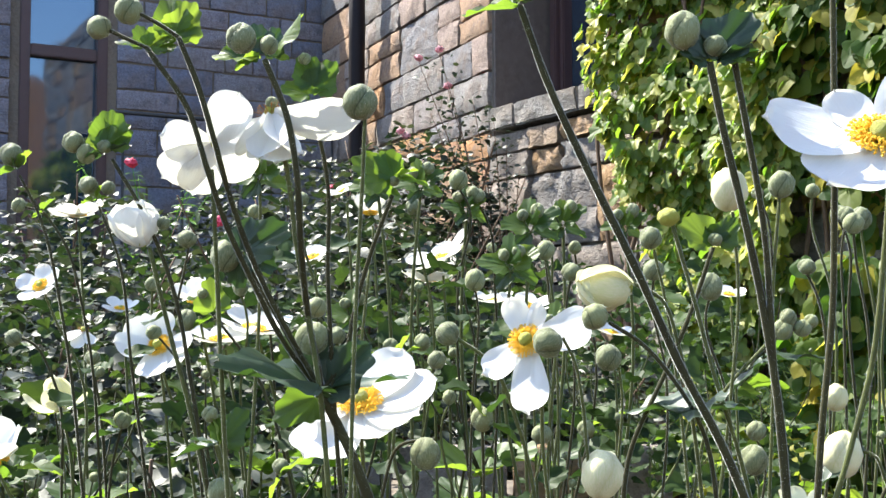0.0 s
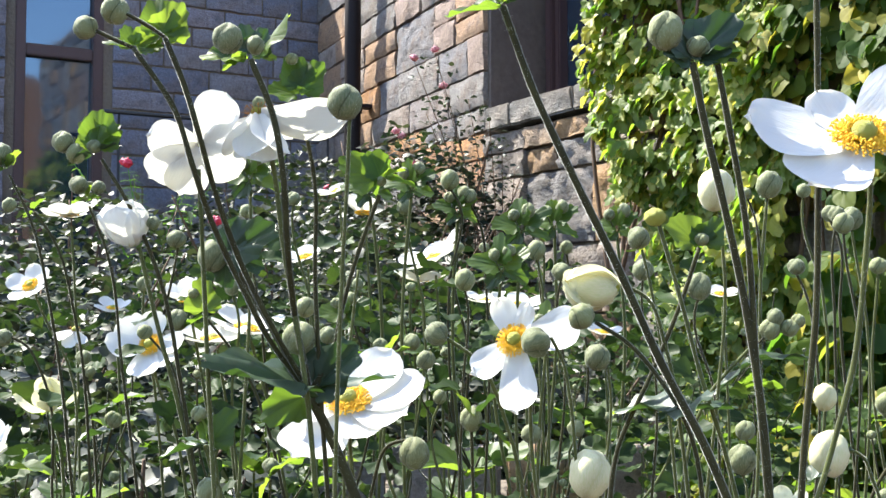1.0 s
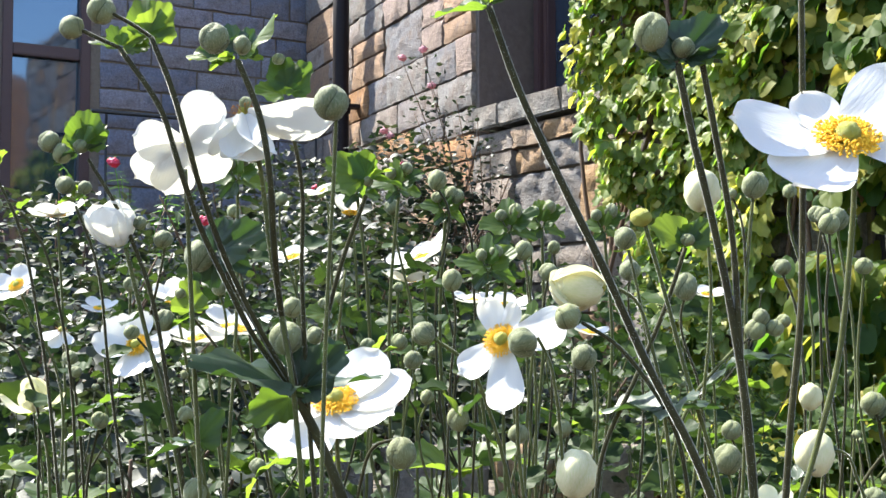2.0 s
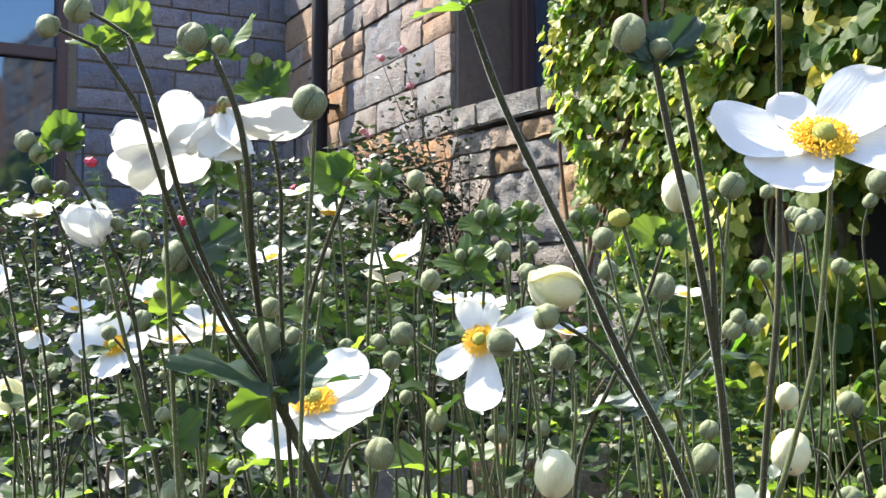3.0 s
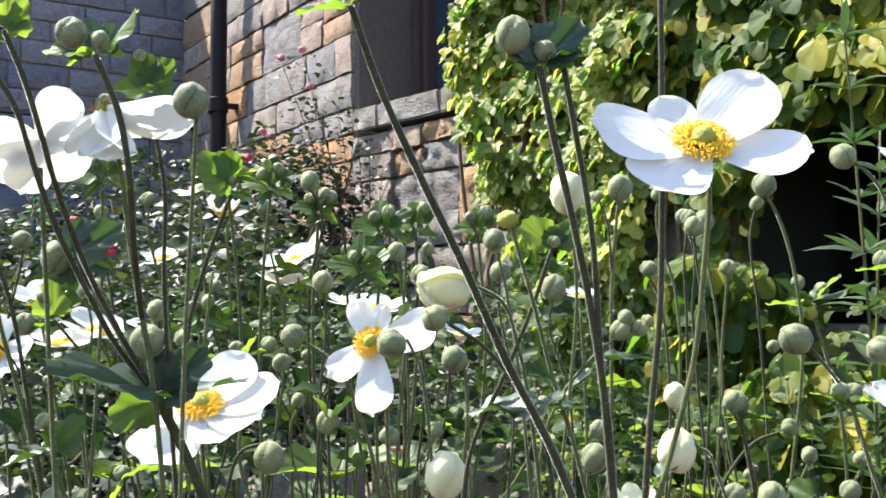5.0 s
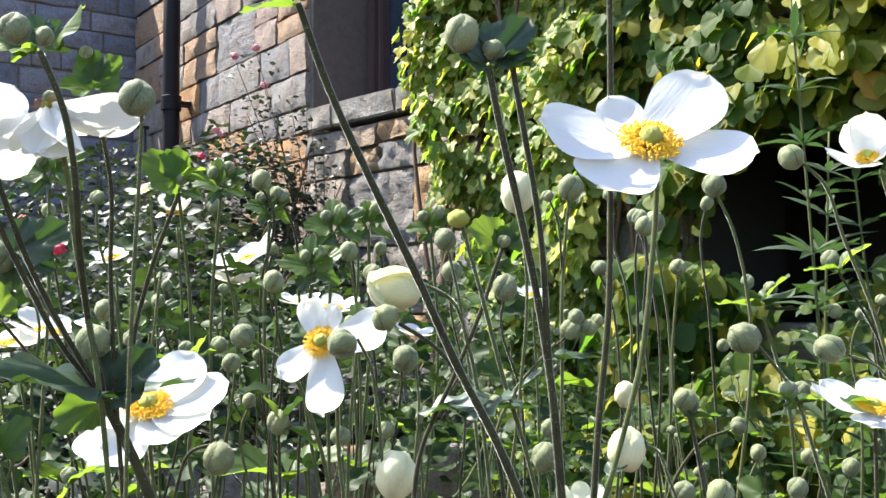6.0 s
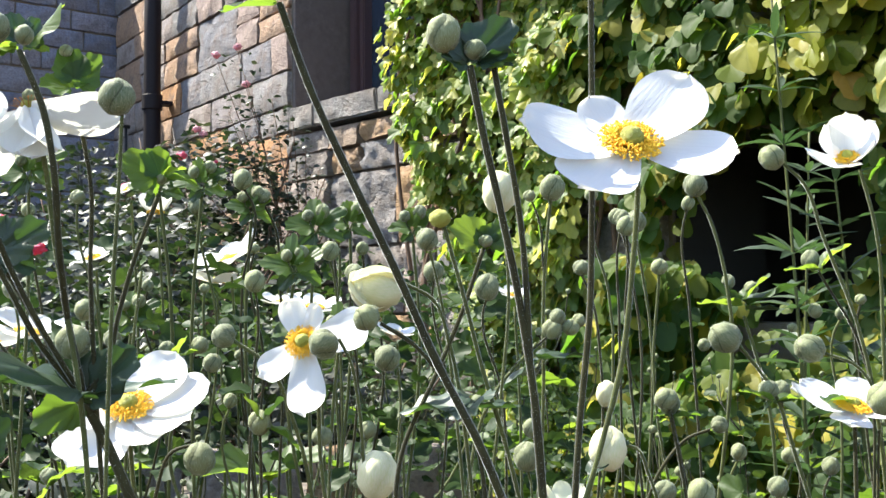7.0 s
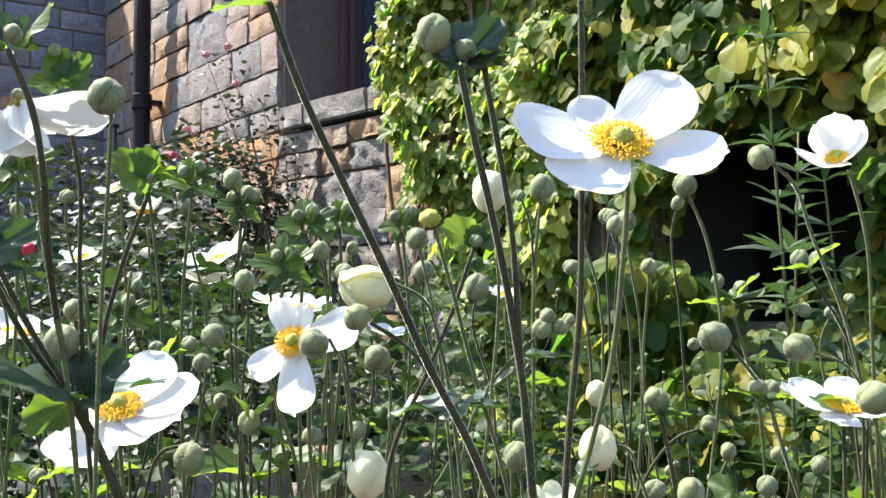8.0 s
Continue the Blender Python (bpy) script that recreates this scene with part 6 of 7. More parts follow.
leaf(p, (0.185, 1.19, 0.981), (-0.74, 0.07, -0.67), 0.015, True, up=(0, -1, 0.5))
bud(p, (0.177, 1.189, 0.997), 0.0058, (0, 0, 1))
bud(p, (0.192, 1.188, 1.001), 0.0069, (0, 0, 1))
stem(p, [(0.185, 1.19, 0.978), (0.179, 1.189, 0.989), (0.177, 1.189, 0.994)], 0.0008, 0.0008, True)
stem(p, [(0.185, 1.19, 0.978), (0.19, 1.189, 0.99), (0.192, 1.188, 0.998)], 0.0008, 0.0008, True)

p = anemone(-0.022, 1.063, "Japanese anemone stem with bright green leaves round small buds")
stem(p, [(-0.022, 1.063, 0.0), (-0.022, 1.05, 0.352), (-0.024, 1.013, 0.704), (-0.026, 1.002, 0.92), (-0.019, 0.997, 1.001)], 0.0018, 0.0014, True)
leaf(p, (-0.019, 0.997, 1.006), (-0.97, 0.04, 0.25), 0.024, up=(-0.2, -0.8, 0.7))
leaf(p, (-0.019, 0.997, 1.006), (0.77, -0.09, 0.64), 0.024, up=(0.5, -0.5, 0.9))
leaf(p, (-0.019, 0.997, 1.006), (-0.18, -0.04, 0.98), 0.023, up=(-0.6, -0.6, 0.3))
leaf(p, (-0.019, 0.997, 1.003), (0.98, -0.05, -0.2), 0.021, up=(0.2, -0.6, 0.8))
leaf(p, (-0.019, 0.997, 1.003), (-0.77, 0.07, -0.63), 0.015, True, up=(0, -1, 0.5))
bud(p, (-0.026, 0.997, 1.017), 0.0048, (0, 0, 1))
bud(p, (-0.013, 0.996, 1.021), 0.0058, (0, 0, 1))
stem(p, [(-0.019, 0.997, 1.001), (-0.024, 0.997, 1.01), (-0.026, 0.997, 1.015)], 0.0008, 0.0006, True)
stem(p, [(-0.019, 0.997, 1.001), (-0.015, 0.996, 1.011), (-0.013, 0.996, 1.018)], 0.0008, 0.0006, True)

p = anemone(-0.019, 1.166, "Japanese anemone stem with bright green leaves round small buds")
stem(p, [(-0.019, 1.166, 0.0), (-0.032, 1.154, 0.342), (-0.069, 1.116, 0.684), (-0.093, 1.111, 0.8), (-0.085, 1.106, 0.89)], 0.0020, 0.0016, True)
leaf(p, (-0.085, 1.106, 0.895), (-0.96, 0.04, 0.26), 0.027, up=(-0.2, -0.8, 0.7))
leaf(p, (-0.085, 1.106, 0.895), (0.78, -0.07, 0.63), 0.028, up=(0.5, -0.5, 0.9))
leaf(p, (-0.085, 1.106, 0.895), (-0.16, -0.04, 0.99), 0.026, up=(-0.6, -0.6, 0.3))
leaf(p, (-0.085, 1.106, 0.892), (0.98, -0.04, -0.21), 0.024, up=(0.2, -0.6, 0.8))
leaf(p, (-0.085, 1.106, 0.892), (-0.74, 0.06, -0.67), 0.017, True, up=(0, -1, 0.5))
bud(p, (-0.092, 1.106, 0.907), 0.0053, (0, 0, 1))
bud(p, (-0.079, 1.105, 0.911), 0.0064, (0, 0, 1))
stem(p, [(-0.085, 1.106, 0.89), (-0.09, 1.106, 0.9), (-0.092, 1.106, 0.905)], 0.0008, 0.0007, True)
stem(p, [(-0.085, 1.106, 0.89), (-0.081, 1.105, 0.901), (-0.079, 1.105, 0.908)], 0.0008, 0.0007, True)

p = anemone(0.073, 0.957, "Japanese anemone stem with bright green leaves round small buds")
stem(p, [(0.073, 0.957, 0.0), (0.074, 0.945, 0.361), (0.079, 0.907, 0.723), (0.081, 0.903, 0.805), (0.087, 0.899, 0.879)], 0.0016, 0.0013, True)
leaf(p, (0.087, 0.898, 0.883), (-0.97, 0.04, 0.25), 0.024, up=(-0.2, -0.8, 0.7))
leaf(p, (0.087, 0.898, 0.883), (0.78, -0.04, 0.62), 0.025, up=(0.5, -0.5, 0.9))
leaf(p, (0.087, 0.898, 0.883), (-0.13, -0.04, 0.99), 0.024, up=(-0.6, -0.6, 0.3))
leaf(p, (0.087, 0.899, 0.881), (0.97, -0.05, -0.23), 0.022, up=(0.2, -0.6, 0.8))
leaf(p, (0.087, 0.899, 0.881), (-0.71, 0.06, -0.71), 0.016, True, up=(0, -1, 0.5))
bud(p, (0.081, 0.898, 0.893), 0.0043, (0, 0, 1))
bud(p, (0.092, 0.898, 0.896), 0.0052, (0, 0, 1))
stem(p, [(0.087, 0.899, 0.879), (0.083, 0.898, 0.887), (0.081, 0.898, 0.891)], 0.0008, 0.0006, True)
stem(p, [(0.087, 0.899, 0.879), (0.091, 0.898, 0.887), (0.092, 0.898, 0.893)], 0.0008, 0.0006, True)

p = anemone(0.542, 0.937, "white Japanese anemone in full flower on a hairy stem")
stem(p, [(0.542, 0.937, 0.0), (0.539, 0.925, 0.355), (0.531, 0.887, 0.711), (0.524, 0.88, 0.866), (0.517, 0.876, 0.967), (0.505, 0.876, 1.012)], 0.0017, 0.0014, True)
flower(p, (0.495, 0.877, 1.021), (-0.35, -0.55, 0.75), 0.0338, [(0, 28, 1.0), (65, 48, 1.05), (120, 34, 0.9), (185, 10, 1.05), (250, 2, 0.75), (310, 20, 0.8)], pool=CUPPED)

p = anemone(0.570, 0.937, "Japanese anemone stem topped by closed grey-green buds")
stem(p, [(0.57, 0.937, 0.0), (0.56, 0.925, 0.355), (0.531, 0.887, 0.711), (0.503, 0.883, 0.889), (0.476, 0.884, 0.958), (0.458, 0.884, 1.004), (0.444, 0.886, 1.017)], 0.0017, 0.0014, True)
bud(p, (0.435, 0.888, 1.022), 0.0101, (-0.7, 0, 0.5))

p = anemone(0.483, 0.895, "white Japanese anemone in full flower on a hairy stem")
stem(p, [(0.483, 0.895, 0.0), (0.482, 0.883, 0.36), (0.478, 0.845, 0.721), (0.477, 0.843, 0.769), (0.476, 0.841, 0.812)], 0.0020, 0.0016)
flower(p, (0.474, 0.84, 0.824), (0.05, -0.38, 0.92), 0.0433, [(0, 20, 0.9), (60, 10, 0.9), (130, 5, 1.0), (175, 10, 1.2), (240, 0, 0.9), (310, 10, 0.8)])
bud(p, (0.472, 0.789, 0.835), 0.0131, (0, 0, 1))
leaf(p, (0.452, 0.844, 0.829), (0.94, -0.17, 0.3), 0.024)
stem(p, [(0.493, 0.843, 0.721), (0.494, 0.838, 0.807)], 0.0012, 0.0011)

p = anemone(0.523, 0.881, "Japanese anemone stem topped by closed grey-green buds")
stem(p, [(0.523, 0.881, 0.0), (0.503, 0.869, 0.362), (0.443, 0.831, 0.725), (0.424, 0.831, 0.785), (0.405, 0.831, 0.84), (0.38, 0.834, 0.874)], 0.0017, 0.0014, True)
bud(p, (0.37, 0.835, 0.879), 0.0114, (-0.7, 0, 0.4))
bud(p, (0.402, 0.832, 0.84), 0.0076, (0, 0, 1))
leaf(p, (0.405, 0.832, 0.831), (-0.84, 0.12, 0.52), 0.025)
leaf(p, (0.405, 0.832, 0.83), (0.89, -0.17, 0.42), 0.024)
leaf(p, (0.406, 0.832, 0.831), (-0.66, 0.15, -0.74), 0.014)
leaf(p, (0.406, 0.832, 0.829), (0.93, -0.21, 0.31), 0.020, True)

p = anemone(0.534, 0.880, "Japanese anemone stem topped by closed grey-green buds")
stem(p, [(0.534, 0.88, 0.0), (0.526, 0.867, 0.365), (0.502, 0.83, 0.731), (0.49, 0.827, 0.826), (0.473, 0.829, 0.856), (0.447, 0.833, 0.867)], 0.0014, 0.0011, True)
bud(p, (0.437, 0.834, 0.87), 0.0107, (-0.8, 0, 0.3))

p = anemone(0.412, 0.955, "Japanese anemone stem topped by closed grey-green buds")
stem(p, [(0.412, 0.955, 0.0), (0.401, 0.943, 0.357), (0.37, 0.905, 0.714), (0.358, 0.904, 0.786), (0.351, 0.903, 0.82)], 0.0017, 0.0013)
bud(p, (0.348, 0.903, 0.829), 0.0090, (0, 0, 1))
leaf(p, (0.352, 0.903, 0.814), (0.97, -0.16, 0.16), 0.025)
leaf(p, (0.352, 0.903, 0.814), (-0.94, 0.19, -0.28), 0.011)

p = anemone(0.252, 1.002, "Japanese anemone stem topped by closed grey-green buds")
stem(p, [(0.252, 1.002, 0.0), (0.273, 0.99, 0.353), (0.338, 0.952, 0.706), (0.361, 0.944, 0.772), (0.38, 0.94, 0.793), (0.398, 0.936, 0.8)], 0.0017, 0.0014)
bud(p, (0.406, 0.935, 0.804), 0.0071, (0.8, 0, 0.2))

p = anemone(0.424, 1.058, "Japanese anemone stem topped by closed grey-green buds")
stem(p, [(0.424, 1.058, 0.0), (0.426, 1.046, 0.346), (0.431, 1.008, 0.692), (0.438, 0.993, 0.934), (0.425, 0.993, 0.98), (0.414, 0.994, 1.002)], 0.0019, 0.0015, True)
bud(p, (0.412, 0.994, 1.011), 0.0106, (0, 0, 1))
bud(p, (0.406, 0.996, 0.995), 0.0056, (0, 0, 1))

p = anemone(0.572, 1.190, "Japanese anemone stem topped by closed grey-green buds")
stem(p, [(0.572, 1.19, 0.0), (0.567, 1.177, 0.331), (0.553, 1.14, 0.662), (0.541, 1.134, 0.812), (0.518, 1.134, 0.893)], 0.0021, 0.0017, True)
leaf(p, (0.512, 1.135, 0.902), (-0.63, 0.07, 0.77), 0.045, True)
leaf(p, (0.515, 1.134, 0.904), (0.49, -0.12, 0.86), 0.041)
leaf(p, (0.518, 1.134, 0.902), (0.86, -0.18, 0.47), 0.067, True, long=True)
leaf(p, (0.515, 1.134, 0.902), (-0.97, 0.16, 0.18), 0.044)
leaf(p, (0.518, 1.134, 0.899), (0.97, -0.2, 0.14), 0.036, True)
bud(p, (0.502, 1.135, 0.928), 0.0069, (0, 0, 1))
bud(p, (0.525, 1.131, 0.922), 0.0069, (0, 0, 1))
bud(p, (0.478, 1.143, 0.864), 0.0064, (0, 0, 1))

p = anemone(0.668, 1.173, "Japanese anemone stem topped by closed grey-green buds")
stem(p, [(0.668, 1.173, 0.0), (0.663, 1.161, 0.331), (0.649, 1.123, 0.661), (0.632, 1.115, 0.869), (0.592, 1.118, 0.938)], 0.0019, 0.0015)
bud(p, (0.584, 1.119, 0.95), 0.0092, (0, 0, 1))
leaf(p, (0.592, 1.118, 0.938), (-0.94, 0.18, 0.27), 0.033)
leaf(p, (0.592, 1.119, 0.936), (0.47, -0.14, 0.87), 0.043)
bud(p, (0.589, 1.121, 0.898), 0.0069, (0, 0, 1))
bud(p, (0.566, 1.126, 0.881), 0.0052, (0, 0, 1))

p = anemone(0.477, 1.311)
stem(p, [(0.477, 1.311, 0.0), (0.472, 1.298, 0.316), (0.456, 1.261, 0.631), (0.431, 1.251, 0.897), (0.429, 1.247, 0.979), (0.421, 1.247, 0.996)], 0.0018, 0.0015)
bud(p, (0.421, 1.247, 1.003), 0.0088, (0, 0, 1))

p = anemone(0.415, 1.215)
stem(p, [(0.415, 1.215, 0.0), (0.416, 1.203, 0.326), (0.419, 1.165, 0.651), (0.423, 1.151, 0.892), (0.411, 1.149, 0.966), (0.409, 1.149, 0.982)], 0.0017, 0.0013, True)
bud(p, (0.409, 1.148, 0.99), 0.0104, (0, 0, 1))

p = anemone(0.453, 1.112)
stem(p, [(0.453, 1.112, 0.0), (0.445, 1.1, 0.336), (0.419, 1.062, 0.672), (0.393, 1.057, 0.851), (0.397, 1.052, 0.919), (0.398, 1.051, 0.934)], 0.0015, 0.0012, True)
bud(p, (0.398, 1.051, 0.94), 0.0079, (0, 0, 1))

p = anemone(0.331, 0.954)
stem(p, [(0.331, 0.954, 0.0), (0.357, 0.942, 0.351), (0.436, 0.904, 0.703), (0.459, 0.898, 0.757), (0.444, 0.897, 0.816), (0.443, 0.896, 0.829)], 0.0013, 0.0011)
bud(p, (0.443, 0.896, 0.835), 0.0073, (0, 0, 1))

p = anemone(0.309, 1.007)
stem(p, [(0.309, 1.007, 0.0), (0.339, 0.994, 0.346), (0.43, 0.957, 0.692), (0.435, 0.956, 0.697), (0.424, 0.954, 0.76), (0.43, 0.953, 0.773)], 0.0014, 0.0011, True)
bud(p, (0.43, 0.952, 0.779), 0.0067, (0, 0, 1))

p = anemone(0.352, 0.999)
stem(p, [(0.352, 0.999, 0.0), (0.382, 0.986, 0.346), (0.473, 0.949, 0.692), (0.487, 0.947, 0.694), (0.467, 0.947, 0.757), (0.473, 0.945, 0.77)], 0.0014, 0.0011, True)
bud(p, (0.473, 0.945, 0.776), 0.0072, (0, 0, 1))

p = anemone(0.261, 0.860)
stem(p, [(0.261, 0.86, 0.0), (0.293, 0.848, 0.361), (0.388, 0.81, 0.723), (0.404, 0.808, 0.703), (0.395, 0.807, 0.755), (0.396, 0.806, 0.766)], 0.0012, 0.0009, True)
bud(p, (0.396, 0.806, 0.772), 0.0074, (0, 0, 1))

p = anemone(0.348, 0.771)
stem(p, [(0.348, 0.771, 0.0), (0.339, 0.758, 0.372), (0.312, 0.721, 0.744), (0.309, 0.722, 0.722), (0.308, 0.72, 0.766), (0.303, 0.721, 0.776)], 0.0010, 0.0008)
bud(p, (0.303, 0.72, 0.783), 0.0087, (0, 0, 1))

p = anemone(0.445, 0.821)
stem(p, [(0.445, 0.821, 0.0), (0.413, 0.808, 0.367), (0.317, 0.771, 0.734), (0.306, 0.774, 0.712), (0.301, 0.773, 0.76), (0.298, 0.773, 0.771)], 0.0011, 0.0009, True)
bud(p, (0.298, 0.772, 0.777), 0.0077, (0, 0, 1))

p = anemone(0.352, 0.899)
stem(p, [(0.352, 0.899, 0.0), (0.379, 0.887, 0.356), (0.459, 0.849, 0.713), (0.462, 0.849, 0.706), (0.453, 0.847, 0.762), (0.458, 0.846, 0.774)], 0.0012, 0.0010)
bud(p, (0.458, 0.846, 0.78), 0.0069, (0, 0, 1))

p = anemone(0.665, 1.274)
stem(p, [(0.665, 1.274, 0.0), (0.665, 1.262, 0.315), (0.665, 1.224, 0.629), (0.665, 1.215, 0.789), (0.657, 1.212, 0.873), (0.665, 1.21, 0.89)], 0.0018, 0.0015, True)
bud(p, (0.665, 1.21, 0.895), 0.0063, (0, 0, 1))

p = anemone(0.732, 1.266)
stem(p, [(0.732, 1.266, 0.0), (0.726, 1.254, 0.315), (0.708, 1.216, 0.629), (0.689, 1.21, 0.804), (0.682, 1.207, 0.888), (0.686, 1.205, 0.905)], 0.0018, 0.0015)
bud(p, (0.686, 1.205, 0.91), 0.0063, (0, 0, 1))

p = anemone(0.362, 1.223)
stem(p, [(0.362, 1.223, 0.0), (0.364, 1.211, 0.326), (0.371, 1.173, 0.652), (0.382, 1.157, 0.92), (0.363, 1.156, 0.997), (0.364, 1.155, 1.012)], 0.0017, 0.0013, True)
bud(p, (0.364, 1.154, 1.018), 0.0069, (0, 0, 1))

p = anemone(0.233, 0.660, "Japanese anemone with a fading pinkish cream flower")
stem(p, [(0.233, 0.66, 0.0), (0.221, 0.647, 0.382), (0.188, 0.61, 0.763), (0.185, 0.609, 0.781), (0.183, 0.609, 0.796)], 0.0011, 0.0009)
flower(p, (0.183, 0.608, 0.798), (0, -0.3, 0.95), 0.0131, FIVE, pool=CREAMS, bare=True)

p = anemone(-0.265, 0.959, "white Japanese anemone in full flower on a hairy stem")
stem(p, [(-0.265, 0.959, 0.0), (-0.268, 0.947, 0.374), (-0.275, 0.909, 0.749), (-0.279, 0.904, 0.857), (-0.298, 0.901, 0.896), (-0.305, 0.901, 0.913)], 0.0012, 0.0010, True)
flower(p, (-0.308, 0.9, 0.919), (-0.2, -0.65, 0.6), 0.0199, FIVE)

p = anemone(-0.292, 1.040, "Japanese anemone with a cream cupped flower")
stem(p, [(-0.292, 1.04, 0.0), (-0.296, 1.028, 0.367), (-0.308, 0.99, 0.735), (-0.311, 0.988, 0.782), (-0.317, 0.986, 0.811)], 0.0015, 0.0013, True)
flower(p, (-0.32, 0.986, 0.816), (-0.1, -0.2, 0.95), 0.0292, [(90, 66, 0.95), (150, 60, 0.8), (195, 12, 1.0), (270, 40, 0.8), (335, 60, 0.9), (30, 68, 1.0), (350, 5, 0.9)], pool=CREAMS, bare=True)

p = anemone(-0.153, 0.859, "white Japanese anemone in full flower on a hairy stem")
stem(p, [(-0.153, 0.859, 0.0), (-0.185, 0.847, 0.371), (-0.279, 0.809, 0.742), (-0.294, 0.808, 0.773), (-0.304, 0.807, 0.792)], 0.0014, 0.0011, True)
flower(p, (-0.306, 0.806, 0.798), (0.1, -0.35, 0.9), 0.0316, CUP)
leaf(p, (-0.29, 0.807, 0.792), (0.98, -0.03, 0.2), 0.030)
leaf(p, (-0.29, 0.807, 0.792), (-0.89, -0.04, 0.46), 0.026)

p = anemone(-0.280, 1.111, "Japanese anemone with a fading flower losing its petals")
stem(p, [(-0.28, 1.111, 0.0), (-0.285, 1.099, 0.361), (-0.3, 1.061, 0.723), (-0.308, 1.055, 0.824), (-0.32, 1.053, 0.88)], 0.0014, 0.0012)
flower(p, (-0.321, 1.052, 0.882), (0.1, -0.5, 0.8), 0.0192, [(200, -20, 1), (250, -40, 0.9), (320, -30, 0.8)], spent=True)

p = anemone(-0.287, 1.010, "Japanese anemone stem topped by closed grey-green buds")
stem(p, [(-0.287, 1.01, 0.0), (-0.292, 0.998, 0.37), (-0.308, 0.96, 0.74), (-0.317, 0.954, 0.85), (-0.331, 0.953, 0.873), (-0.34, 0.952, 0.878)], 0.0013, 0.0011)
bud(p, (-0.347, 0.952, 0.878), 0.0069, (-0.8, 0, 0.3))

p = anemone(-0.213, 0.858, "Japanese anemone stem topped by closed grey-green buds")
stem(p, [(-0.213, 0.858, 0.0), (-0.221, 0.846, 0.383), (-0.244, 0.808, 0.765), (-0.259, 0.801, 0.896), (-0.275, 0.798, 0.965), (-0.288, 0.796, 0.992)], 0.0013, 0.0010)
bud(p, (-0.294, 0.796, 1.006), 0.0077, (0, 0, 1))
leaf(p, (-0.29, 0.796, 0.996), (-0.97, 0.0, -0.24), 0.017)
leaf(p, (-0.289, 0.796, 0.997), (0.47, -0.07, 0.88), 0.015)
leaf(p, (-0.29, 0.796, 0.996), (-0.47, -0.06, 0.88), 0.017)

p = anemone(-0.253, 1.010, "Japanese anemone stem topped by closed grey-green buds")
stem(p, [(-0.253, 1.01, 0.0), (-0.258, 0.998, 0.37), (-0.276, 0.96, 0.74), (-0.29, 0.952, 0.895), (-0.308, 0.948, 0.959), (-0.323, 0.947, 0.98)], 0.0013, 0.0011)
bud(p, (-0.343, 0.947, 0.985), 0.0055, (0, 0, 1))
leaf(p, (-0.324, 0.947, 0.981), (0.67, 0.0, 0.74), 0.014)
leaf(p, (-0.323, 0.947, 0.98), (-0.89, 0.0, -0.45), 0.011)
stem(p, [(-0.319, 0.947, 0.975), (-0.331, 0.947, 0.982), (-0.34, 0.947, 0.984)], 0.0008, 0.0008)

p = anemone(-0.312, 1.061, "Japanese anemone stem topped by closed grey-green buds")
stem(p, [(-0.312, 1.061, 0.0), (-0.306, 1.048, 0.361), (-0.286, 1.011, 0.722), (-0.281, 1.008, 0.77), (-0.274, 1.007, 0.799)], 0.0014, 0.0011)
bud(p, (-0.274, 1.006, 0.808), 0.0058, (0, 0, 1))
bud(p, (-0.298, 1.003, 0.86), 0.0067, (0, 0, 1))
leaf(p, (-0.274, 1.007, 0.799), (0.89, -0.04, 0.45), 0.023)
leaf(p, (-0.274, 1.007, 0.799), (-0.82, -0.05, 0.58), 0.021)
leaf(p, (-0.274, 1.007, 0.797), (-1.0, 0.0, -0.1), 0.032, True)


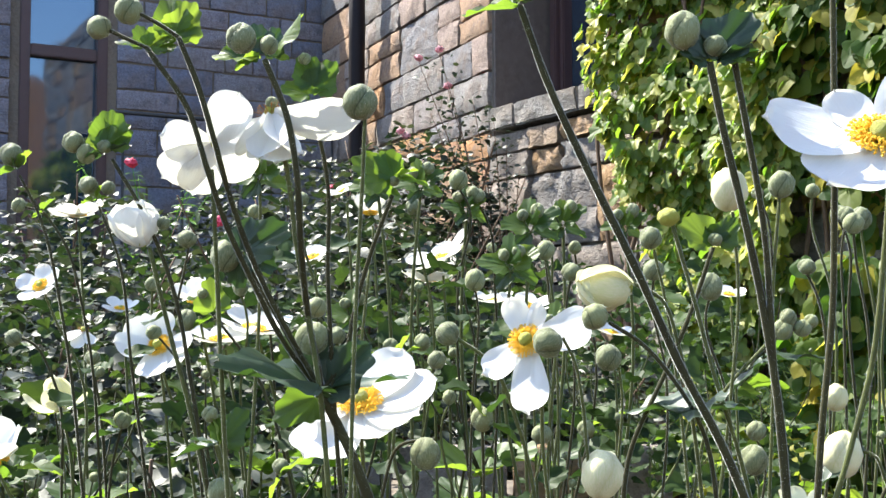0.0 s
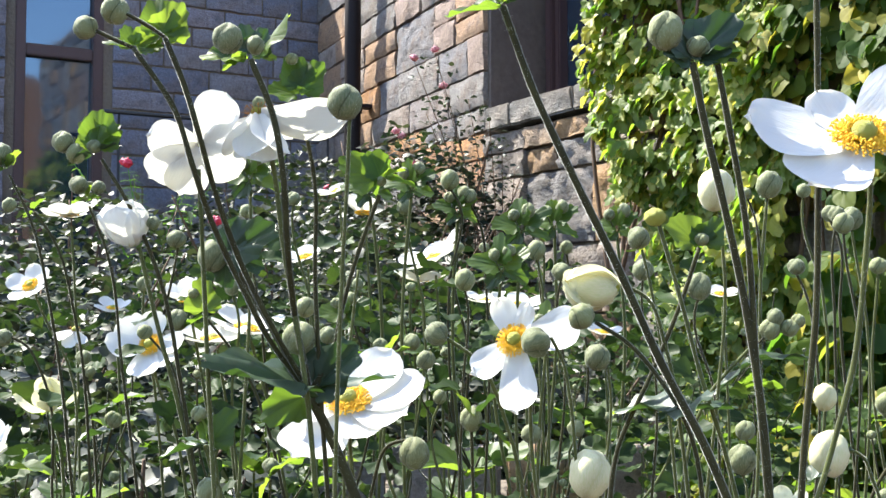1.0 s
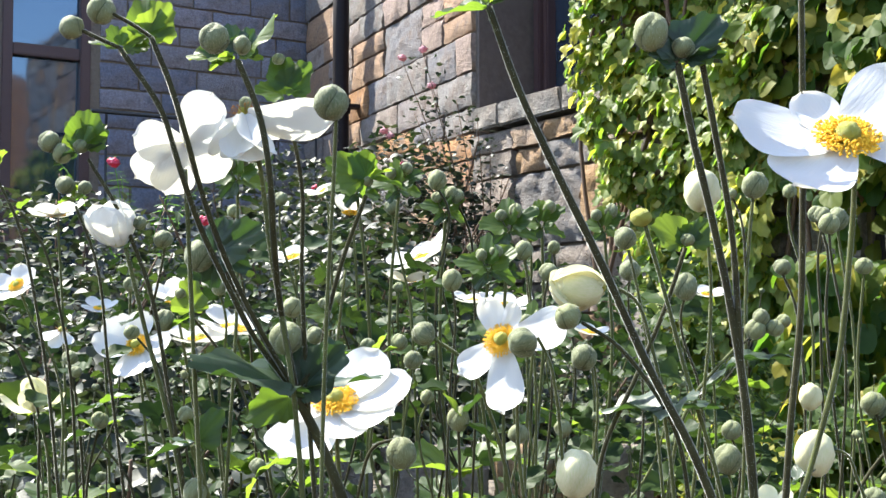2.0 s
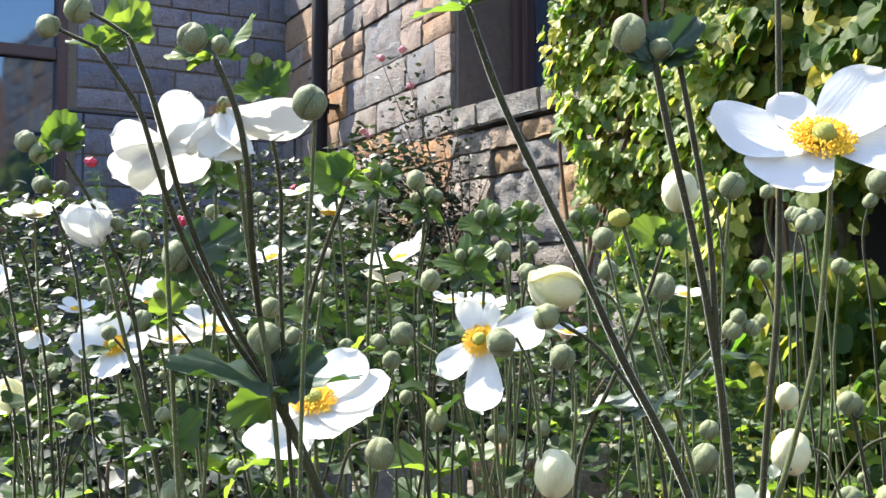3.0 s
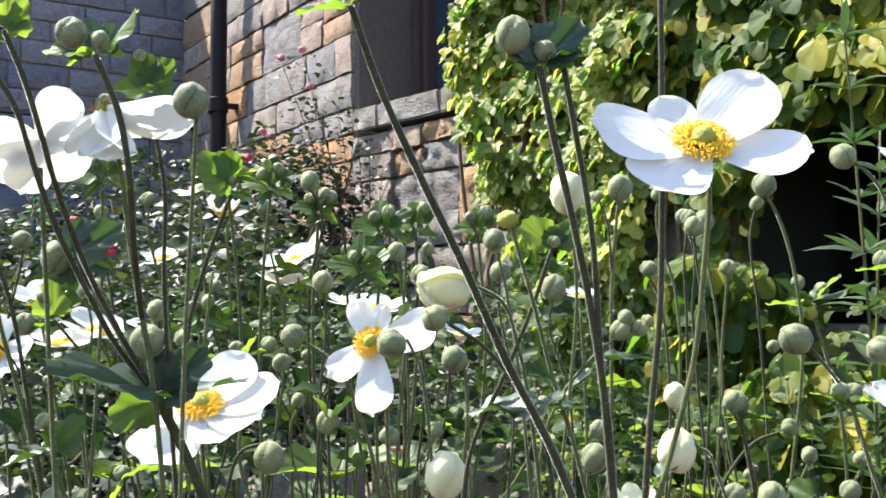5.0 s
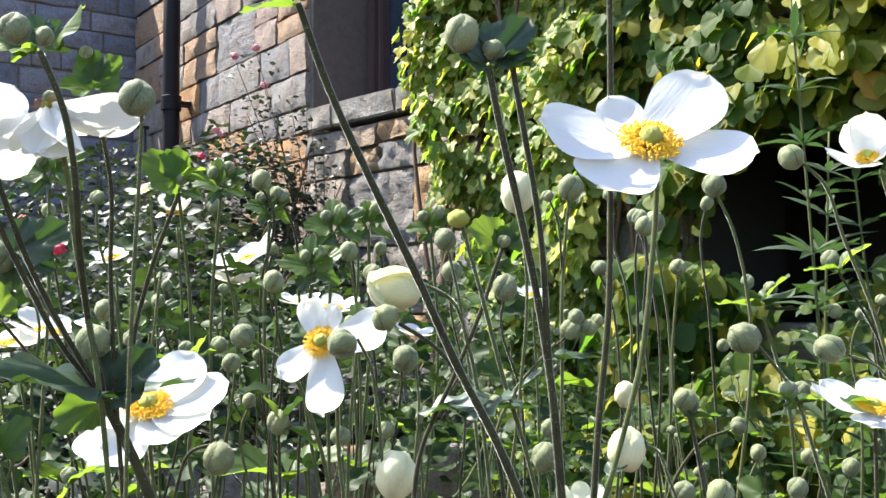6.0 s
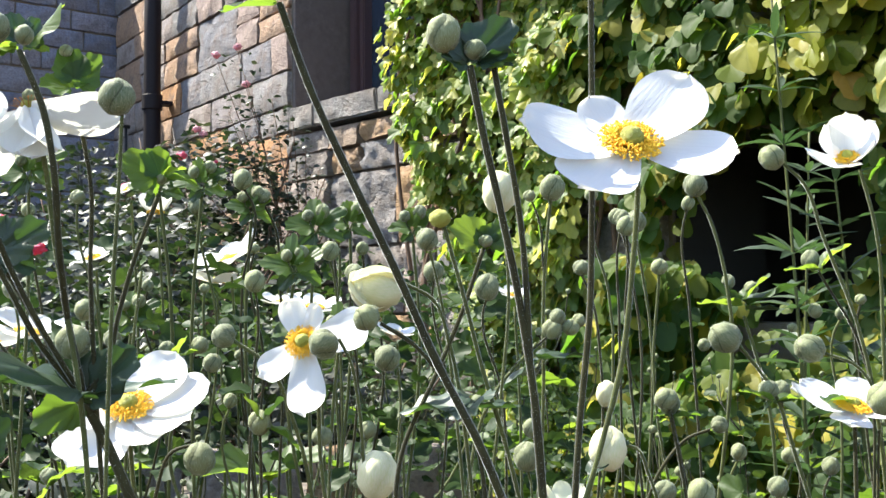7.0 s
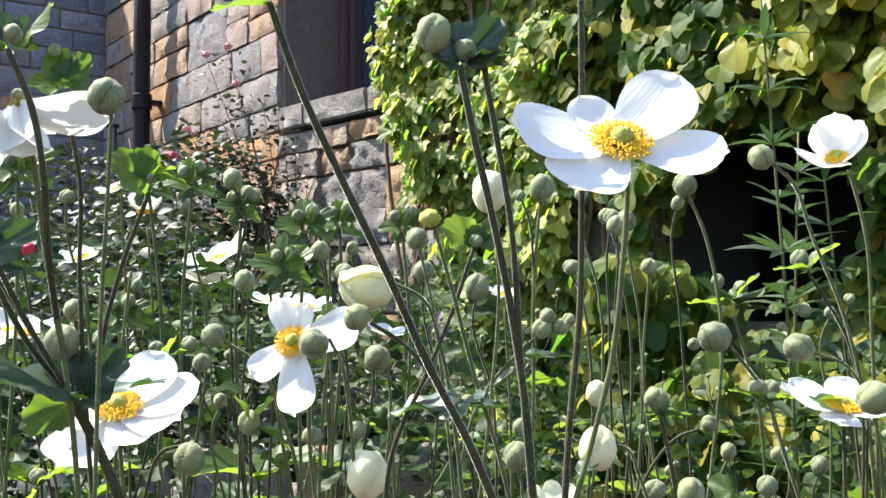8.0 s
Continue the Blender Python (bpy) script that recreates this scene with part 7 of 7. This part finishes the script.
# ---- filler of the bed: more stems of the same kinds ----
def filler():
    rng = random.Random(21)
    kinds = []
    for k in range(6):
        p = anemone(0, 0, "slender Japanese anemone stem with small green buds among leaves")
        h = 0.74 + 0.04 * k
        lean = Vector((rng.uniform(-0.12, 0.12), rng.uniform(-0.08, 0.08), 0))
        node = lean * 0.7 + Vector((0, 0, h * 0.78))
        stem(p, [(0, 0, 0), tuple(lean * 0.05 + Vector((0, 0, h * 0.4))), tuple(node)], 0.0024, 0.0015, k % 2 == 0)
        whorl(p, node, 0.055 + 0.01 * (k % 3), 3, k, 0.5)
        for b in range(2 + k % 3):
            a = rng.uniform(0, 6.28)
            reach = rng.uniform(0.02, 0.09)
            top = node + Vector((reach * math.cos(a), reach * math.sin(a), h * rng.uniform(0.05, 0.22)))
            mid = node.lerp(top, 0.55) + Vector((0.02 * math.cos(a), 0.02 * math.sin(a), 0.0))
            stem(p, [tuple(node), tuple(mid), tuple(top)], 0.0013, 0.0009, k % 2 == 0)
            bud(p, top, rng.uniform(0.003, 0.0072), (math.cos(a) * 0.4, math.sin(a) * 0.4, 0.8))
        if k in (2, 4):
            whorl(p, lean * 0.35 + Vector((0, 0, h * 0.5)), 0.09, 3, k * 2.0, 0.3)
        kinds.append(p)
    spots = []
    for _ in range(150):
        d = 0.95 + 1.9 * rng.random() ** 1.2
        b = rng.uniform(-0.42, 0.66)
        if (b < 0.0 and d > 1.5 and rng.random() < 0.7) or (b > 0.3 and rng.random() < 0.45):
            continue
        spots.append((d * b, d))
    for i, (x, y) in enumerate(spots):
        m = Matrix.Translation((x, y, 0)) @ Matrix.Rotation(rng.uniform(0, 6.28), 4, "Z")
        k = kinds[i % 6]
        if i < 6:
            k.matrix_basis = m
            continue
        c = copy_thing(k, m)
        s = rng.uniform(0.80, 1.06) if x / y < 0.3 else rng.uniform(0.72, 0.95)
        c.scale = (s, s, s)


filler()


def scatter(name, blades, spots, mat):
    """One mesh of many blades; blades are (verts, faces) lists, spots are matrices."""
    vs, fs = [], []
    rng = random.Random(len(spots))
    for m in spots:
        bv, bf = blades[rng.randrange(len(blades))]
        n = len(vs)
        vs += [m @ v for v in bv]
        fs += [tuple(q + n for q in f) for f in bf]
    return mesh_of(name, vs, fs, mat)


def blade(lobes, depth, width, seed, steps=12, teeth=0.0, fold=0.25, droop=0.2):
    me = leaf_mesh("blade", seed, M_LEAF, lobes, depth, width, fold, droop, teeth, steps)
    r = [v.co.copy() for v in me.vertices], [tuple(p.vertices) for p in me.polygons]
    bpy.data.meshes.remove(me)
    return r


def oval(width, fold=0.3, droop=0.25):
    """A simple pointed leaf, 1 m long along x."""
    vs, fs = [], []
    for i, (x, w) in enumerate(((0, 0.03), (0.22, 0.75), (0.5, 1.0), (0.78, 0.62), (1, 0.02))):
        for v in (-1, 0, 1):
            vs.append(Vector((x, v * w * width * 0.5, fold * abs(v) * w * width * 0.5 - droop * x * x)))
    for i in range(4):
        for j in range(2):
            a = i * 3 + j
            fs.append((a, a + 3, a + 4, a + 1))
    return vs, fs


def turned(at, way, up, size, roll=0.0):
    x = Vector(way).normalized()
    z = Vector(up) - x * x.dot(Vector(up))
    z = z.normalized() if z.length > 0.05 else x.orthogonal().normalized()
    m = Matrix((x, z.cross(x), z)).transposed().to_4x4() @ Matrix.Rotation(roll, 4, "X")
    return Matrix.Translation(at) @ m @ Matrix.Diagonal((size, size, size, 1))


def rand_dir(rng, up=0.2):
    a = rng.uniform(0, 2 * math.pi)
    return Vector((math.cos(a), math.sin(a), rng.uniform(-0.5, 0.5) + up))


# low leaves of the bed
def bed_leaves():
    rng = random.Random(8)
    spots = []
    for _ in range(11500):
        d = 0.9 + 2.4 * rng.random() ** 1.1
        x = d * rng.uniform(-0.45, 0.68)
        if d < 1.35 and rng.random() < 0.5:
            continue
        top = 0.74 + 0.06 * d if x / d < 0.25 else 0.72 - 0.03 * d
        top += 0.16 * noise.noise(Vector((x * 4, d * 4, 2)))
        z = 0.22 + (top - 0.12) * rng.random() ** 0.75
        if x / d > 0.30 and z > 0.42 and rng.random() < 0.8:
            continue
        if x / d < -0.04 and z > 0.68 and rng.random() < 0.4:
            continue
        if -0.05 < x / d < 0.12 and z < 0.74 and rng.random() < 0.92:
            continue
        spots.append(turned((x, d, z), rand_dir(rng), (rng.uniform(-1.3, 1.3), rng.uniform(-1.6, 1.0), 1), rng.uniform(0.016, 0.036), rng.uniform(-.7, .7)))
    ob = new("anemone_leaves", scatter("anemone_leaves", [blade(3, 0.42, 0.46, s, 22, 0.05) for s in range(3)], spots, M_LEAF_LOW_SHADE))
    tagged(ob, "dense toothed green anemone leaves low in the bed, coloured darker for shade", "foliage", kind="stuff")


bed_leaves()


# ---- rose bushes along the walls ----
def rose_bush(x, y, radius, height, count, seed, blooms, label):
    rng = random.Random(seed)
    e = new("rose_bush")
    e.location = (x, y, 0)
    tagged(e, label, "rose bush", "rose bushes by the wall")
    spots, tips = [], []
    for k in range(16):
        a = rng.uniform(0, 6.28)
        r = radius * rng.uniform(0.3, 1.0)
        tip = Vector((r * math.cos(a), r * math.sin(a), height * rng.uniform(0.7, 1.0)))
        pts = spline([(0, 0, 0), tuple(tip * 0.45 + Vector((0, 0, 0.1))), tuple(tip)], 8)
        vs, fs = tube(pts, 0.007, 0.0025, 5)
        part("cane", mesh_of("cane", vs, fs, M_TWIG), e)
        tips.append(tip)
    for _ in range(count):
        a, r = rng.uniform(0, 6.28), radius * math.sqrt(rng.random())
        z = height * (1 - (r / radius) ** 2 * 0.35) * rng.uniform(0.12, 1.0) ** 0.7 + 0.04 * noise.noise(Vector((r * 9, a * 2, seed)))
        spots.append(turned((r * math.cos(a), r * math.sin(a), z), rand_dir(rng, 0.0), (rng.uniform(-.6, .6), rng.uniform(-.6, .6), 1), rng.uniform(0.028, 0.055), rng.uniform(-.7, .7)))
    part("foliage", scatter("foliage", [oval(0.62), oval(0.7, 0.15)], spots, M_ROSE_LEAF), e)
    for at in blooms:
        rose(e, Vector(at) - e.location, 0.02, True)
    return e


ROSE_BALLS = [ball_mesh("rose", m, 5, 0.8, 1.6, 0.55) for m in (M_ROSE, M_ROSE_RED)]


def rose(e, at, r, red=False):
    part("rose", ROSE_BALLS[red], e, Matrix.Translation(at) @ Matrix.Rotation(at.x * 40, 4, "Z") @ Matrix.Diagonal((r, r, r, 1)), "red rose bloom" if red else "pale pink rose bloom")


ROSES = "dark small-leaved rose bush with a few pink blooms"
rose_bush(-0.75, 5.75, 0.75, 1.72, 6000, 1, [(-0.95, 5.2, 1.5), (-0.5, 5.3, 1.45)], ROSES)
rose_bush(-0.14, 4.85, 0.5, 1.68, 6000, 2, [(-0.23, 4.75, 1.52), (-0.1, 4.7, 1.48)], ROSES)
rose_bush(-1.35, 4.3, 0.7, 1.38, 6000, 3, [(-1.12, 4.2, 1.43), (-0.75, 3.95, 1.2)], ROSES)
rose_bush(-0.35, 3.7, 0.7, 1.28, 6000, 4, [(-0.55, 3.4, 1.08)], ROSES)
rose_bush(-1.1, 3.0, 0.65, 1.06, 5500, 5, [], ROSES)
rose_bush(0.28, 3.5, 0.45, 0.86, 3600, 6, [], ROSES)
rose_bush(-0.8, 2.0, 0.5, 0.85, 3200, 7, [], ROSES)
rose_bush(-0.42, 1.62, 0.36, 0.74, 2600, 9, [], ROSES)
rose_bush(0.15, 2.95, 0.4, 0.84, 2400, 11, [], ROSES)
rose_bush(-0.25, 2.9, 0.6, 0.94, 3600, 8, [], ROSES)


# ---- climbers on the sunlit wall ----
def on_wall(s, z, off):
    return WALL_AT + ALONG * s + OUT * off + Vector((0, 0, z))


def climber(name, label, rng, region, count, single, sizes, pieces_mat, mass_mat, make, hole=None, body=0.16):
    e = new(name)
    e.location = on_wall(1.5, 0, 0)
    tagged(e, label, "climbing plant")
    o = e.location
    for k in range(9):
        s = rng.uniform(region[0] + 0.2, region[1])
        if 1.9 < s < 3.0:
            continue
        pts = spline([on_wall(s, 0, 0.06) - o, on_wall(s + rng.uniform(-.2, .2), 0.9, 0.08) - o, on_wall(s + rng.uniform(-.4, .4), 1.8, 0.1) - o, on_wall(s + rng.uniform(-.5, .5), 2.6, 0.1) - o])
        vs, fs = tube(pts, 0.012, 0.004, 6)
        part("vine", mesh_of("vine", vs, fs, M_TWIG), e)
    mass, front = [], []
    tries = 0
    while len(mass) + len(front) < count and tries < count * 6:
        tries += 1
        s, z = rng.uniform(region[0], region[1]), rng.uniform(region[2], region[3])
        if s < region[0] + 0.28 * (0.5 + noise.noise(Vector((0, 1.5, z * 3.0)))) + 0.42 * min(1.0, max(0.0, (1.68 - z) / 0.6)):
            continue
        if body > 0.3 and z > region[3] * (0.72 + 0.5 * noise.noise(Vector((s * 4, 5, 0)))):
            continue
        if hole and ((s - hole[0]) / hole[2]) ** 2 + ((z - hole[1]) / hole[3]) ** 2 < 1 + 0.3 * noise.noise(Vector((s * 6, 0, z * 6))):
            continue
        if noise.noise(Vector((s * 5.5, 11, z * 5.5))) < -0.22 and rng.random() < 0.85:
            continue
        bulge = body + 0.14 * noise.noise(Vector((s * 2.3, 3, z * 2.3))) + 0.10 * noise.noise(Vector((s * 6, 7, z * 6)))
        depth = rng.random()
        off = 0.03 + max(0.03, bulge) * (depth ** 0.5)
        a = rng.uniform(-0.9, 0.9)
        way = ALONG * math.sin(a) * 1.2 + Vector((0, 0, -0.8)) + OUT * rng.uniform(0.1, 0.9)
        up = OUT + Vector((0, 0, rng.uniform(0.3, 1.6))) + ALONG * rng.uniform(-0.7, 0.5)
        m = turned(on_wall(s, z, off) - o, way, up, rng.uniform(*sizes), rng.uniform(-0.5, 0.5))
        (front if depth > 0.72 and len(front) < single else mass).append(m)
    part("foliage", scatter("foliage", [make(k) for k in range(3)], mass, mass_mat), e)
    pool = []
    for k in range(4):
        bv, bf = make(50 + k)
        pool.append(mesh_of("leaf", bv, bf, pieces_mat))
    for k, m in enumerate(front):
        part("leaf", pool[k % 4], e, m)


def ivy_blade(k):
    return blade(3, 0.5, 0.5, k, 24, 0.10, 0.25, 0.2)


def round_blade(k):
    return blade(1, 0.14, 0.47, k, 16, 0.015, 0.18, 0.22)


climber("boston_ivy", "yellow-green lobed ivy climbing the stone wall", random.Random(4), (0.78, 1.9, 0.35, 2.5), 4700, 290, (0.036, 0.078), M_IVY, M_IVY_STUFF, ivy_blade)
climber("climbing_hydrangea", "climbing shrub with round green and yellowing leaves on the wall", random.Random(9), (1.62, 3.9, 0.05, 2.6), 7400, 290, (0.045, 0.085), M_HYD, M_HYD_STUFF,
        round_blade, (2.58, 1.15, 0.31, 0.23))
# separate plant added to carry the sun-bright leaf colour
climber("golden_climber", "climber high on the wall, large heart-shaped leaves coloured bright yellow-green for sunlight", random.Random(31), (2.42, 3.4, 1.40, 2.4), 850, 260, (0.055, 0.095), M_HYD_SUN, M_HYD_SUN_STUFF,
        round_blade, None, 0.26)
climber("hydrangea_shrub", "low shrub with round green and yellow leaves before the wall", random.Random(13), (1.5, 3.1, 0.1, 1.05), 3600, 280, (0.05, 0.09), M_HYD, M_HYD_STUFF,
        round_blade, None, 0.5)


# ---- upright lance-leaved stems before the wall ----
def lance_plant(x, y, h, seed, lean):
    rng = random.Random(seed)
    e = new("lance_leaved_plant")
    e.location = (x, y, 0)
    tagged(e, "upright stem with narrow pointed green leaves", "garden plant", "lance-leaved plants")
    top = Vector((lean, 0.02, h))
    pts = spline([(0, 0, 0), (lean * 0.3, 0, h * 0.5), tuple(top)], 8)
    vs, fs = tube(pts, 0.005, 0.002, 6)
    part("stem", mesh_of("stem", vs, fs, M_STEM_GREEN), e)
    for k in range(66):
        u = 0.25 + 0.75 * k / 65
        at = pts[min(len(pts) - 1, int(u * (len(pts) - 1)))]
        a = k * 2.4
        s = 0.13 * (1.12 - u * 0.6) * rng.uniform(0.8, 1.2)
        part("leaf", LANCES[k % 2], e, turned(at, (math.cos(a), math.sin(a), rng.uniform(0.15, 0.9)), (0, 0, 1), s, rng.uniform(-.5, .5)))


LANCES = [mesh_of("leaf", *oval(w, 0.3, d), M_LANCE) for w, d in ((0.19, 0.15), (0.22, 0.35))]
lance_plant(0.93, 1.80, 1.44, 1, -0.05)
lance_plant(1.02, 1.76, 1.18, 2, -0.06)
lance_plant(1.08, 1.66, 1.02, 3, 0.04)
lance_plant(0.97, 1.95, 1.22, 4, 0.05)


# ---- fern in front of the shaded wing ----
def fern(x, y, z, seed):
    rng = random.Random(seed)
    e = new("fern")
    e.location = (x, y, 0)
    tagged(e, "bright green fern fronds by the shaded wall", "fern")
    for f in range(7):
        a = f * 0.9 + 0.2
        tip = Vector((0.32 * math.cos(a), 0.32 * math.sin(a), z))
        pts = spline([(0, 0, 0), tuple(tip * 0.5 + Vector((0, 0, z * 0.35))), tuple(tip)], 8)
        vs, fs = tube(pts, 0.004, 0.001, 4)
        for i in range(4, len(pts)):
            for sgn in (-1, 1):
                side = Vector((-math.sin(a), math.cos(a), 0.1)) * sgn + Vector((math.cos(a), math.sin(a), 0)) * 0.3
                m = turned(pts[i], side, (0, 0, 1), 0.13 * (1.15 - i / len(pts)))
                bv, bf = oval(0.2, 0.1, 0.15)
                n = len(vs)
                vs += [m @ v for v in bv]
                fs += [tuple(q + n for q in w) for w in bf]
        part("frond", mesh_of("frond", vs, fs, M_FERN), e)


fern(-1.22, 4.9, 1.5, 3)


# ---- long sprays of the wall rose ----
def rose_spray(x, y, pts, seed, blooms):
    rng = random.Random(seed)
    e = new("rose_spray")
    e.location = (x, y, 0)
    tagged(e, "thin climbing rose canes with small leaves and pink blooms", "rose bush")
    for tip in pts:
        tip = Vector(tip) - e.location
        line = spline([(0, 0, 0.4), tuple(tip * 0.5 + Vector((0.05, 0, 0.45))), tuple(tip)], 10)
        vs, fs = tube(line, 0.004, 0.0015, 5)
        part("cane", mesh_of("cane", vs, fs, M_TWIG), e)
        spots = []
        for k in range(84):
            q = line[min(len(line) - 1, int(6 + 14 * rng.random() ** 1.15))] + Vector((rng.gauss(0, .035), rng.gauss(0, .035), rng.gauss(0, .04)))
            spots.append(turned(q, rand_dir(rng, 0), (rng.uniform(-.6, .6), rng.uniform(-.6, .6), 1), rng.uniform(0.014, 0.034), rng.uniform(-.7, .7)))
        part("foliage", scatter("foliage", [oval(0.62), oval(0.7, 0.15)], spots, M_ROSE_LEAF), e)
    for q in blooms:
        q = Vector(q) - e.location
        rose(e, q, 0.016)


rose_spray(0.15, 4.6, [(-0.015, 4.75, 1.95), (-0.1, 4.75, 1.92), (0.02, 4.75, 1.80), (-0.17, 4.75, 1.62), (0.12, 4.7, 1.75), (0.2, 4.65, 1.68),
                       (0.25, 4.6, 1.55), (0.05, 4.7, 1.6), (-0.05, 4.75, 1.7), (0.15, 4.7, 1.5), (-0.25, 4.85, 1.5), (0.3, 4.6, 1.45)], 5,
           [(-0.015, 4.75, 1.965), (-0.173, 4.75, 1.63), (-0.148, 4.77, 1.612), (0.02, 4.75, 1.815), (-0.1, 4.75, 1.93), (-0.1, 4.75, 1.44)])
